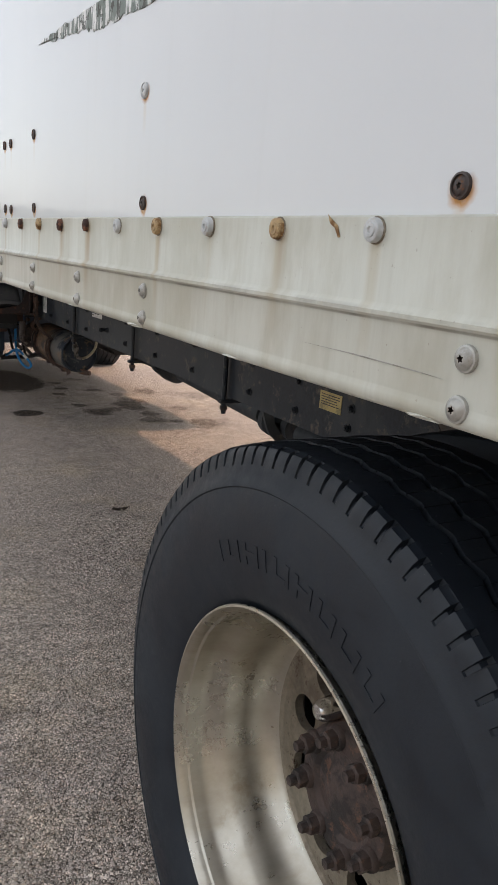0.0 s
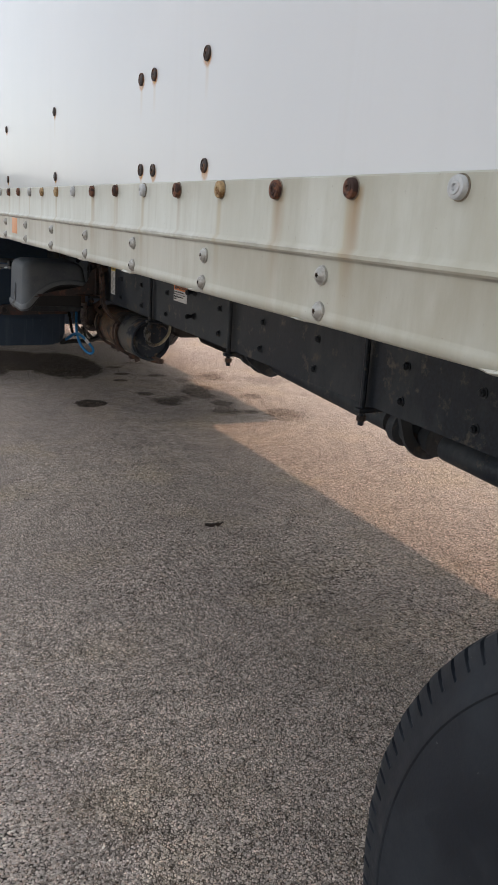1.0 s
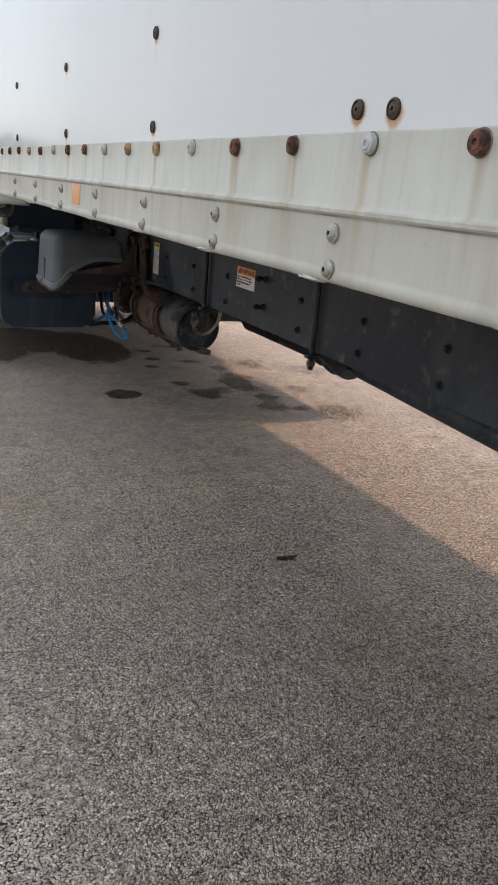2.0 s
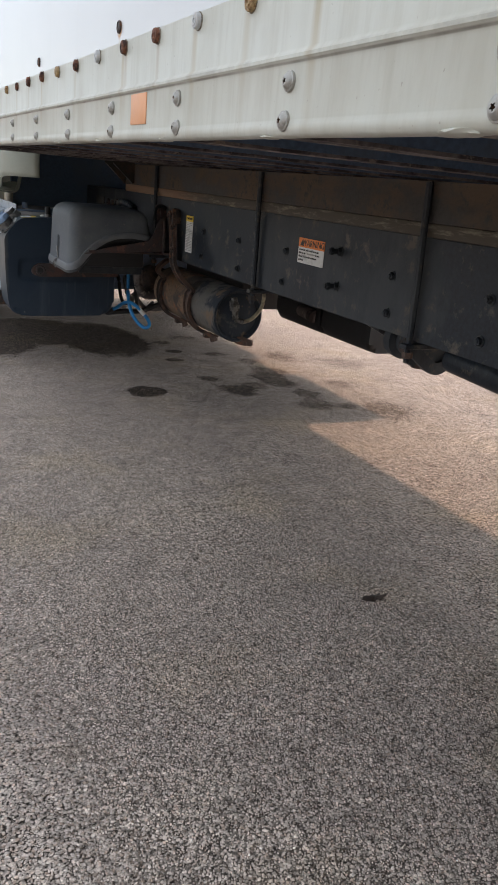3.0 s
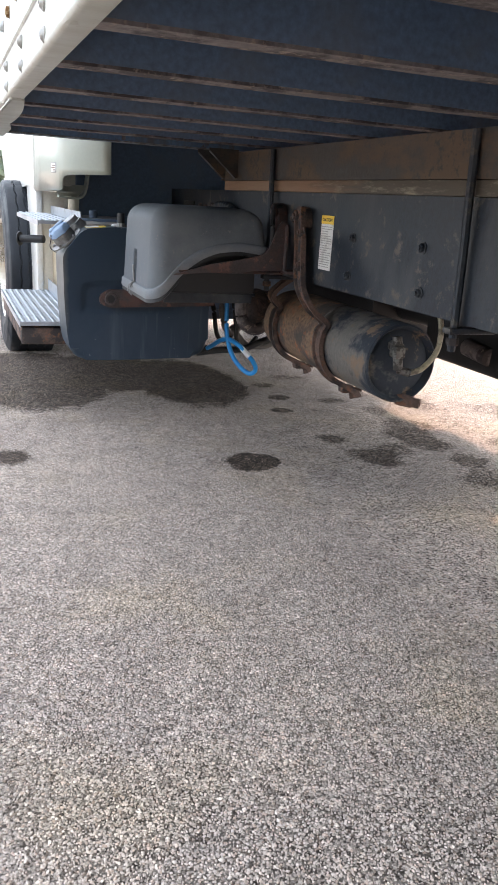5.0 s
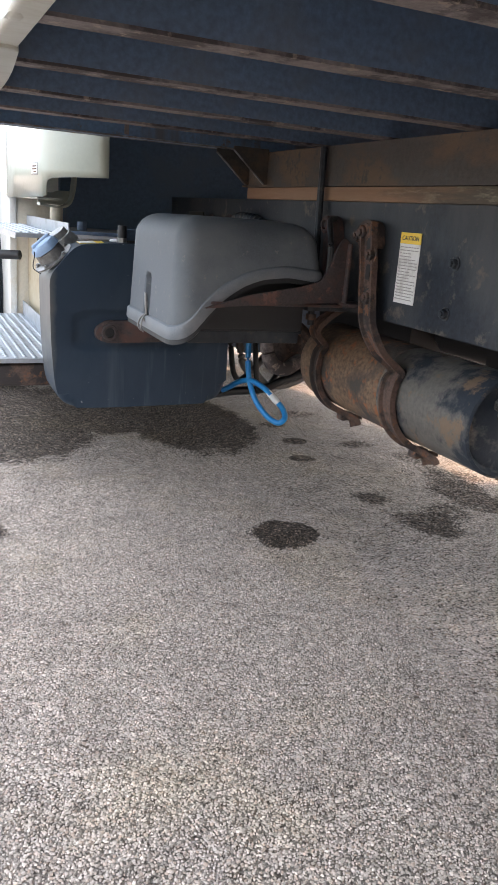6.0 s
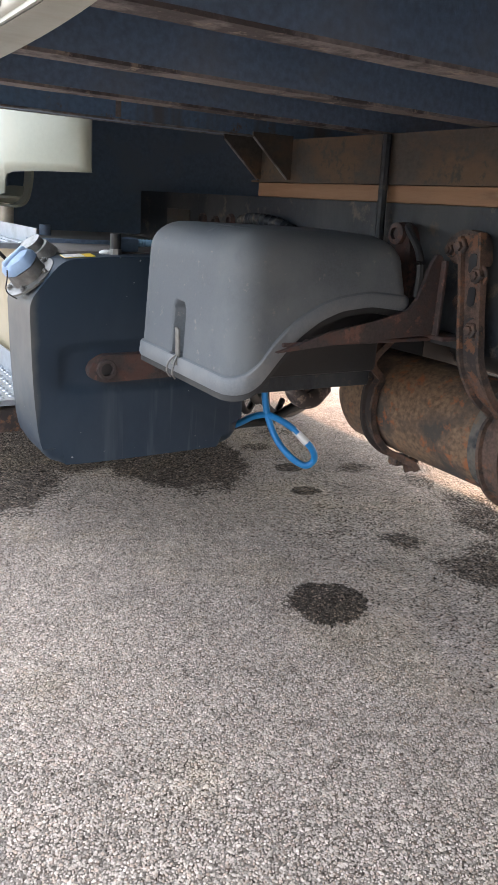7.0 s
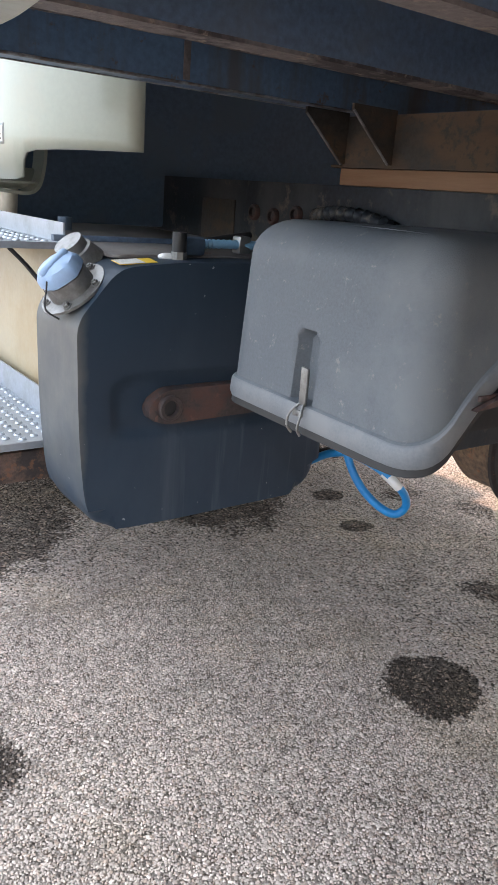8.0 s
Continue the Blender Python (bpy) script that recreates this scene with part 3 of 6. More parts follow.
# ---- mesh helpers ----
TRUCK_AT = Vector((1.3, 3.2, 0.0))


def to_mesh(name, bm, material, smooth=True):
    me = bpy.data.meshes.new(name)
    bmesh.ops.recalc_face_normals(bm, faces=bm.faces)
    bm.to_mesh(me)
    bm.free()
    for mt in material if isinstance(material, (list, tuple)) else [material]:
        me.materials.append(mt)
    if smooth:
        me.shade_smooth()
        me.set_sharp_from_angle(angle=radians(38))
    return me


def hang(name, data, parent, label="", at=None):
    """One mesh under a thing or part; meshes are in the world's coordinates unless a pose is given."""
    ob = new(name, data)
    ob.parent = parent
    if parent.type == "EMPTY" and parent.parent is None:
        ob.matrix_parent_inverse = Matrix.Translation(-parent.location)
    if at is not None:
        ob.matrix_basis = at
    return tagged(ob, label) if label else ob


def part(name, bm, material, parent, label="", smooth=True):
    return hang(name, to_mesh(name, bm, material, smooth), parent, label)


def box(bm, x0, x1, y0, y1, z0, z1, bevel=0.0, segments=2, m=None):
    r = bmesh.ops.create_cube(bm, size=1.0)
    t = Matrix.Translation(((x0 + x1) / 2, (y0 + y1) / 2, (z0 + z1) / 2)) @ Matrix.Diagonal((x1 - x0, y1 - y0, z1 - z0, 1))
    bmesh.ops.transform(bm, matrix=(m or Matrix()) @ t, verts=r["verts"])
    if bevel:
        edges = list({e for v in r["verts"] for e in v.link_edges})
        bmesh.ops.bevel(bm, geom=edges, offset=bevel, segments=segments, affect="EDGES", profile=0.5)
    return bm


def B(*a, **k):
    return box(bmesh.new(), *a, **k)


def rod(bm, p, q, r0, r1=None, n=14, caps=True):
    p, q = Vector(p), Vector(q)
    r = bmesh.ops.create_cone(bm, cap_ends=caps, segments=n, radius1=r0, radius2=r0 if r1 is None else r1, depth=(q - p).length)
    turn = (q - p).to_track_quat("Z", "Y").to_matrix().to_4x4()
    bmesh.ops.transform(bm, matrix=Matrix.Translation((p + q) / 2) @ turn, verts=r["verts"])
    return bm


def R(*a, **k):
    return rod(bmesh.new(), *a, **k)


def lathe(bm, profile, m, n=64):
    """Turns (along, radius) pairs round the x axis, then places them by m."""
    rings = []
    for a, r in profile:
        if r < 1e-5:
            rings.append([bm.verts.new(m @ Vector((a, 0, 0)))])
        else:
            rings.append([bm.verts.new(m @ Vector((a, r * math.cos(2 * math.pi * i / n), r * math.sin(2 * math.pi * i / n)))) for i in range(n)])
    for u, v in zip(rings, rings[1:]):
        for i in range(n):
            j = (i + 1) % n
            if len(u) == 1 and len(v) == 1:
                continue
            if len(u) == 1:
                bm.faces.new((u[0], v[i], v[j]))
            elif len(v) == 1:
                bm.faces.new((u[i], u[j], v[0]))
            else:
                bm.faces.new((u[i], u[j], v[j], v[i]))
    return bm


def smooth_path(points, steps=8):
    pts = [Vector(p) for p in points]
    out = []
    for i in range(len(pts) - 1):
        a, b, c, d = pts[max(i - 1, 0)], pts[i], pts[i + 1], pts[min(i + 2, len(pts) - 1)]
        for k in range(steps):
            t = k / steps
            out.append(0.5 * ((2 * b) + (c - a) * t + (2 * a - 5 * b + 4 * c - d) * t * t + (3 * b - a - 3 * c + d) * t ** 3))
    return out + [pts[-1]]


def sweep(bm, path, shape, up=Vector((0, 0, 1))):
    """Carries a closed outline of (side, up) pairs along a path."""
    rings = []
    for i, p in enumerate(path):
        way = (path[min(i + 1, len(path) - 1)] - path[max(i - 1, 0)]).normalized()
        ref = up if abs(way.dot(up)) < 0.97 else Vector((0, 1, 0))
        side = way.cross(ref).normalized()
        top = side.cross(way).normalized()
        rings.append([bm.verts.new(p + side * a + top * b) for a, b in shape])
    k = len(shape)
    for u, v in zip(rings, rings[1:]):
        for i in range(k):
            bm.faces.new((u[i], u[(i + 1) % k], v[(i + 1) % k], v[i]))
    bm.faces.new(rings[0][::-1])
    bm.faces.new(rings[-1])
    return bm


def round_shape(r, n=10):
    return [(r * math.cos(2 * math.pi * i / n), r * math.sin(2 * math.pi * i / n)) for i in range(n)]


def flat_shape(w, h):
    return [(-w / 2, -h / 2), (w / 2, -h / 2), (w / 2, h / 2), (-w / 2, h / 2)]


def pipe(points, r, steps=8, n=10):
    return sweep(bmesh.new(), smooth_path(points, steps), round_shape(r, n))


def plate(bm, outline, axis, lo, hi, bevel=0.0):
    """A flat outline of (u, v) pairs made solid from lo to hi along an axis: 'x' (u = y, v = z), 'y' (u = x, v = z), 'z' (u = x, v = y)."""
    def at(u, v, w):
        return {"x": (w, u, v), "y": (u, w, v), "z": (u, v, w)}[axis]
    a = [bm.verts.new(at(u, v, lo)) for u, v in outline]
    b = [bm.verts.new(at(u, v, hi)) for u, v in outline]
    k = len(outline)
    fs = [bm.faces.new(a), bm.faces.new(b[::-1])]
    for i in range(k):
        fs.append(bm.faces.new((a[i], b[i], b[(i + 1) % k], a[(i + 1) % k])))
    if bevel:
        edges = list({e for f in fs[:2] for e in f.edges})
        bmesh.ops.bevel(bm, geom=edges, offset=bevel, segments=3, affect="EDGES", profile=0.5)
    return bm


def rounded(points, n=6):
    """An outline of (u, v, radius) corners with its corners rounded."""
    out = []
    k = len(points)
    for i in range(k):
        (pu, pv, _), (u, v, r), (nu, nv, _) = points[i - 1], points[i], points[(i + 1) % k]
        c = Vector((u, v))
        a, b = (Vector((pu, pv)) - c), (Vector((nu, nv)) - c)
        if r <= 0:
            out.append((u, v))
            continue
        a, b = c + a.normalized() * min(r, a.length * 0.49), c + b.normalized() * min(r, b.length * 0.49)
        for j in range(n + 1):
            t = j / n
            p = a * (1 - t) ** 2 + c * 2 * t * (1 - t) + b * t * t
            out.append((p.x, p.y))
    return out


SIDE = Matrix(((0, 0, -1, 0), (-1, 0, 0, 0), (0, 1, 0, 0), (0, 0, 0, 1)))  # lays a drawing on the truck's flank, to be read from outside


def lettering(text, size, at, material, name, parent, align="CENTER"):
    cu = bpy.data.curves.new(name, "FONT")
    cu.body, cu.size, cu.align_x, cu.align_y, cu.extrude = text, size, align, "CENTER", 0.0004
    tmp = bpy.data.objects.new("tmp", cu)
    scene.collection.objects.link(tmp)
    bpy.context.view_layer.update()
    me = bpy.data.meshes.new_from_object(tmp.evaluated_get(bpy.context.evaluated_depsgraph_get()))
    bpy.data.objects.remove(tmp)
    bpy.data.curves.remove(cu)
    me.materials.clear()
    me.materials.append(material)
    me.transform(at)
    return hang(name, me, parent)


def ground_z(y):
    return -0.005 * (y - 3.27)


# ---- the ground ----
def make_ground():
    bm = bmesh.new()
    far = 600
    vs = [bm.verts.new((x, y, ground_z(y))) for x, y in ((-far, -far), (far, -far), (far, far), (-far, far))]
    bm.faces.new(vs)
    g = new("ground", to_mesh("ground", bm, ASPHALT, False))
    tagged(g, "worn grey asphalt yard with exposed stones and dark oil stains", "ground", kind="structure")


make_ground()


def chippings():
    """Angular stones bedded in the binder along the stretch beside the truck: a four-sided block each, tilted and sized at random."""
    rng = np.random.default_rng(12)
    step = 0.0058
    xs = np.arange(CHIPS_X[0], CHIPS_X[1], step)
    ys = np.arange(CHIPS_Y[0], CHIPS_Y[1], step * 0.866)
    gx, gy = np.meshgrid(xs, ys)
    gx = gx + (np.arange(len(ys)) % 2)[:, None] * step / 2
    cx, cy = gx.ravel(), gy.ravel()
    cx, cy = cx + rng.uniform(-0.36, 0.36, cx.size) * step, cy + rng.uniform(-0.36, 0.36, cx.size) * step
    inside = np.minimum.reduce([cx - CHIPS_X[0], CHIPS_X[1] - cx, cy - CHIPS_Y[0], CHIPS_Y[1] - cy]) / CHIPS_FADE
    keep = (rng.random(cx.size) < np.clip(inside * 1.15, 0, 1)) & (rng.random(cx.size) < 0.95)
    cx, cy = cx[keep], cy[keep]
    n = cx.size
    size = step * np.clip(rng.lognormal(-0.62, 0.28, n), 0.28, 0.95)
    turn, squash = rng.uniform(0, 2 * math.pi, n), rng.uniform(0.55, 1.0, n)
    high = rng.uniform(0.0006, 0.0024, n)
    tilt_x, tilt_y = rng.normal(0, 0.16, n), rng.normal(0, 0.16, n)
    angle = 2 * math.pi * np.arange(4)[None] / 4 + rng.uniform(-0.45, 0.45, (n, 4))
    reach = size[:, None] * rng.uniform(0.80, 1.2, (n, 4))
    u, v = reach * np.cos(angle), reach * np.sin(angle) * squash[:, None]
    c, s = np.cos(turn)[:, None], np.sin(turn)[:, None]
    x, y = u * c - v * s, u * s + v * c
    base = ground_z(cy)[:, None]
    low = np.stack([cx[:, None] + x, cy[:, None] + y, base - 0.001 + 0 * x], 2)
    k = rng.uniform(0.62, 0.86, (n, 1))
    top = np.stack([cx[:, None] + x * k, cy[:, None] + y * k, base + high[:, None] + tilt_x[:, None] * x + tilt_y[:, None] * y], 2)
    verts = np.concatenate([low, top], 1).reshape(-1, 3)
    first = 8 * np.arange(n)[:, None]
    i = np.arange(4)
    quads = (np.stack([i, (i + 1) % 4, 4 + (i + 1) % 4, 4 + i], 1).reshape(1, -1) + first)
    loops = np.concatenate([quads, 4 + i[None] + first], 1).ravel()
    counts = np.full(5 * n, 4)
    me = bpy.data.meshes.new("chippings")
    me.vertices.add(len(verts))
    me.vertices.foreach_set("co", verts.ravel())
    me.loops.add(len(loops))
    me.loops.foreach_set("vertex_index", loops)
    me.polygons.add(len(counts))
    me.polygons.foreach_set("loop_start", np.concatenate([[0], np.cumsum(counts)[:-1]]))
    me.update(calc_edges=True)
    me.materials.append(CHIPPINGS)
    tagged(new("chippings", me), "pale angular stone chippings bedded in the worn asphalt", "gravel", kind="stuff")


chippings()


def far_trees():
    """A low wood far off beyond the open side of the yard, as mirrored by the box."""
    rng = random.Random(4)
    verts, faces = [], []
    for i in range(4400):
        if i < 2600:
            x, y = -105 + rng.uniform(-9, 9), rng.uniform(-130, 150)
        else:
            x, y = rng.uniform(-110, 20), 150 + rng.uniform(-9, 9)
        top = 7.0 + 2.6 * noise.noise(Vector((y * 0.03, 1, x * 0.03))) + 1.6 * noise.noise(Vector((y * 0.11, 5, x * 0.11)))
        z = rng.uniform(0.0, 1.0) ** 0.6 * top + ground_z(y)
        r = rng.uniform(0.5, 1.3)
        k = len(verts)
        ring = [(x + r * rng.uniform(0.6, 1.2) * math.cos(a), y + r * rng.uniform(0.6, 1.2) * math.sin(a), z + r * rng.uniform(-0.5, 0.5)) for a in (0.3, 1.6, 2.8, 4.1, 5.3)]
        verts += ring + [(x, y, z + r * rng.uniform(0.7, 1.2)), (x, y, z - r * rng.uniform(0.6, 1.0))]
        for j in range(5):
            faces += [(k + j, k + (j + 1) % 5, k + 5), (k + (j + 1) % 5, k + j, k + 6)]
    me = bpy.data.meshes.new("far_wood")
    me.from_pydata(verts, [], faces)
    me.materials.append(FOLIAGE)
    tagged(new("far_wood", me), "low green wood beyond the far edge of the yard", "trees", kind="stuff")


far_trees()


def rear_light_block():
    """A plain low wall added unseen behind the walk to cut the light from there."""
    part_wall = box(bmesh.new(), -26.0, -0.5, -11.0, -10.6, -0.1, 7.0)
    wall = new("light_block_wall", to_mesh("light_block_wall", part_wall, CREAM, False))
    tagged(wall, "plain stained cream wall added out of view to block light from behind", "wall", kind="structure")


rear_light_block()

# ---- the truck ----
truck = new("box_truck")
truck.location = TRUCK_AT
tagged(truck, "white box truck with rusty bolts and dark frame, parked on asphalt", "truck")

BOX_FRONT, BOX_REAR, BOX_W = 5.99, -1.9, 2.6
RAIL_LO, RAIL_HI = 1.122, 1.273
PAIR = 0.305
PAIR_Y = [0.39] + [1.0 + PAIR * k for k in range(16)]


def cargo_box():
    w = part("side_wall", B(0.004, 0.03, BOX_REAR, BOX_FRONT, RAIL_HI - 0.06, 3.5), WHITE, truck, "glossy white side panel with rust-streaked screws")
    part("far_side_wall", B(BOX_W - 0.03, BOX_W - 0.004, BOX_REAR, BOX_FRONT, RAIL_HI - 0.06, 3.5), PLAIN_WHITE, truck, "glossy white side panel")
    part("front_wall", B(0.03, BOX_W - 0.03, BOX_FRONT - 0.03, BOX_FRONT, 1.235, 3.5), PLAIN_WHITE, truck)
    part("rear_door", B(0.03, BOX_W - 0.03, BOX_REAR, BOX_REAR + 0.03, 1.235, 3.5), PLAIN_WHITE, truck)
    part("roof", B(0.0, BOX_W, BOX_REAR, BOX_FRONT, 3.5, 3.53), PLAIN_WHITE, truck)
    part("cargo_floor", B(0.05, BOX_W - 0.05, BOX_REAR, BOX_FRONT - 0.03, 1.226, 1.235), UNDER, truck, "dark boards of the cargo floor seen from below")
    return w


def rail_outline(sign, x0, y=0.0):
    lip = 0.008 + 0.020 * max(0.0, min(1.0, (y - 2.9) / 0.8))
    # the section of the rail: top lip, flat, ridge, flat, rolled lower edge
    pts = [(0.0, RAIL_HI), (-0.004, RAIL_HI - 0.002), (-0.0045, 1.205), (-0.007, 1.2015), (-0.0095, 1.1985), (-0.0095, 1.195), (-0.0065, 1.192), (-0.0055, 1.188),
           (-0.0055, RAIL_LO + 0.0175), (-0.0056, RAIL_LO + 0.0160), (-0.0066, RAIL_LO + 0.0125), (-0.0070, RAIL_LO + 0.0085), (-0.0060, RAIL_LO + 0.0035), (-0.003, RAIL_LO + 0.0006), (0.002, RAIL_LO), (lip, RAIL_LO), (lip, RAIL_LO + 0.005), (0.004, RAIL_LO + 0.006), (0.004, RAIL_HI)]
    return [(x0 + sign * x, z) for x, z in pts]


def bottom_rail(sign, x0, name):
    bm = bmesh.new()
    k = len(rail_outline(sign, x0))
    rings = []
    n = 120
    for i in range(n + 1):
        y = BOX_REAR + (BOX_FRONT - BOX_REAR) * i / n
        rings.append([])
        for x, z in rail_outline(sign, x0, y):
            wob = 0.0014 * noise.noise(Vector((y * 2.5, z * 9, 0.3))) if z < RAIL_LO + 0.027 else 0.0007 * noise.noise(Vector((y * 1.7, z * 6, 1.3)))
            rings[-1].append(bm.verts.new((x + wob, y, z + (wob * 1.3 if z < RAIL_LO + 0.027 else 0))))
    for u, v in zip(rings, rings[1:]):
        for j in range(k):
            bm.faces.new((u[j], u[(j + 1) % k], v[(j + 1) % k], v[j]))
    bm.faces.new(rings[0])
    bm.faces.new(rings[-1])
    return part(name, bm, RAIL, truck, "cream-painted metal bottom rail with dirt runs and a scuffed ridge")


def dome_bolt(r, h, flange):
    """A flanged button-head bolt with a socket, standing along -x from the origin."""
    bm = bmesh.new()
    prof = [(0.0, flange), (-0.0015, flange), (-0.003, flange * 0.97), (-0.0035, r), (-h * 0.55, r * 0.95), (-h * 0.85, r * 0.75), (-h, r * 0.44)]
    lathe(bm, prof, Matrix(), 20)
    # star socket
    n, rim, low = 12, [], []
    for i in range(20):
        a = 2 * math.pi * i / 20
        rim.append((math.cos(a) * r * 0.44, math.sin(a) * r * 0.44))
    star = [(math.cos(2 * math.pi * i / 20) * r * (0.34 if (i // 2) % 2 else 0.22), math.sin(2 * math.pi * i / 20) * r * (0.34 if (i // 2) % 2 else 0.22)) for i in range(20)]
    top = [bm.verts.new((-h, a, b)) for a, b in rim]
    mid = [bm.verts.new((-h, a, b)) for a, b in star]
    low = [bm.verts.new((-h * 0.35, a * 0.9, b * 0.9)) for a, b in star]
    for i in range(20):
        j = (i + 1) % 20
        bm.faces.new((top[i], top[j], mid[j], mid[i]))
        bm.faces.new((mid[i], mid[j], low[j], low[i])).material_index = 1
    bm.faces.new(low).material_index = 1
    return bm


def cap_bolt(r, h):
    """A round bolt head with a dimple, on a thin dark ring that paints its contact shadow."""
    bm = bmesh.new()
    lathe(bm, [(0.0, r * 1.13), (-0.0012, r * 1.13), (-0.0014, r * 0.9)], Matrix(), 20)
    for f in bm.faces:
        f.material_index = 1
    prof = [(-0.0014, r), (-h * 0.75, r * 0.985), (-h * 0.93, r * 0.93), (-h, r * 0.82), (-h, r * 0.62), (-h * 1.12, r * 0.56), (-h * 1.12, r * 0.30), (-h * 0.9, r * 0.22), (-h * 0.9, 0.0)]
    return lathe(bm, prof, Matrix(), 20)


cargo_box()
rail_left = bottom_rail(1, 0.0, "bottom_rail")
rail_right = bottom_rail(-1, BOX_W, "far_bottom_rail")


def rail_bolts():
    kinds = {"w": (BOLT_WHITE, "white painted"), "o": (BOLT_OCHRE, "ochre rust-stained"), "r": (BOLT_RUST, "dark rusted")}
    upper = {k: to_mesh("rail_bolt", cap_bolt(0.0104, 0.0075), [m, CONTACT_SHADE]) for k, (m, _) in kinds.items()}
    rng = random.Random(11)
    i = -16
    while True:
        y = 0.508 + 0.1513 * i
        i += 1
        if y < BOX_REAR + 0.05:
            continue
        if y > BOX_FRONT - 0.08:
            break
        j = i - 1
        known = {0: "w", 1: "o", 2: "w", 3: "o", 4: "w", 5: "r", 6: "r", 7: "o", 8: "r", 9: "w", 10: "r", 11: "r", 12: "w", 13: "o", 14: "o", 15: "w", 16: "r", 17: "r"}
        kind = known.get(j, rng.choice("wwrroo"))
        hang("rail_bolt", upper[kind], rail_left, kinds[kind][1] + " rail bolt",
             Matrix.Translation((-0.0042 + rng.uniform(0, 0.001), y, 1.2605 + rng.uniform(-0.001, 0.001))) @ pose(0, 0, 0, rng.uniform(0, 90), 0, 0) @ Matrix.Scale(rng.uniform(0.94, 1.06), 4))
    low = to_mesh("rail_rivet", dome_bolt(0.0086, 0.0076, 0.0104), [RIVET, SCREW_DARK])
    for y in [-1.13, -0.52] + PAIR_Y:
        for z in (1.1375, 1.1745):
            hang("rail_rivet", low, rail_left, "", Matrix.Translation((-0.0053, y + rng.uniform(-0.003, 0.003), z)) @ pose(0, 0, 0, rng.uniform(0, 90), 0, 0))
    screw = to_mesh("wall_screw", dome_bolt(0.0078, 0.0035, 0.0098), [SCREW_DARK, INK])
    wall = bpy.data.objects["side_wall"]
    for y, z in WALL_SCREWS:
        if (y, z) == (1.05, 1.438):
            continue
        hang("wall_screw", screw, wall, "", Matrix.Translation((0.004, y, z)) @ pose(0, 0, 0, rng.uniform(0, 90), 0, 0))
    hang("wall_screw", to_mesh("wall_screw", dome_bolt(0.0095, 0.004, 0.011), [BOLT_WHITE, BOLT_WHITE]), wall, "white painted wall screw", Matrix.Translation((0.004, 1.05, 1.438)))


rail_bolts()


def wall_marks():
    wall = bpy.data.objects["side_wall"]
    rng = random.Random(3)
    low = [(1.62, 1.596), (1.50, 1.583), (1.40, 1.572), (1.33, 1.566), (1.285, 1.558), (1.25, 1.549), (1.2, 1.552), (1.12, 1.548), (1.04, 1.542), (0.95, 1.536), (0.8, 1.532), (0.6, 1.54)]
    high = [(0.6, 1.66), (0.9, 1.66), (1.0, 1.60), (1.1, 1.594), (1.22, 1.592), (1.3, 1.592), (1.4, 1.594), (1.52, 1.598)]
    pts = low + high
    fine = []
    for (a, b), (c, d) in zip(pts, pts[1:] + pts[:1]):
        for k in range(6):
            t = k / 6
            fine.append((a + (c - a) * t, b + (d - b) * t + rng.uniform(-0.004, 0.004)))
    part("decal_remnant", plate(bmesh.new(), fine, "x", 0.0028, 0.0045), PEEL, wall, "torn remains of a peeled grey decal", False)
    sticker = part("reflector_sticker", B(-0.0066, -0.005, 2.962, 3.035, 1.1455, 1.1895, bevel=0.0006), ORANGE_PALE, rail_left, "faded orange square sticker")
    # a scrape and a chip in the paint
    chip = [(0.578, 1.2735), (0.574, 1.266), (0.566, 1.262), (0.560, 1.254), (0.557, 1.2545), (0.562, 1.264), (0.571, 1.269)]
    part("paint_chip", plate(bmesh.new(), chip, "x", -0.0048, -0.0043), BOLT_OCHRE, rail_left, "bare grey chip in the paint", False)
    scrape = [(0.60, 1.1585), (0.52, 1.1592), (0.44, 1.1578), (0.41, 1.1562), (0.44, 1.1568), (0.52, 1.158)]
    part("paint_scrape", plate(bmesh.new(), scrape, "x", -0.0058, -0.0052), RIVET, rail_left, "thin grey scrape in the paint", False)


wall_marks()


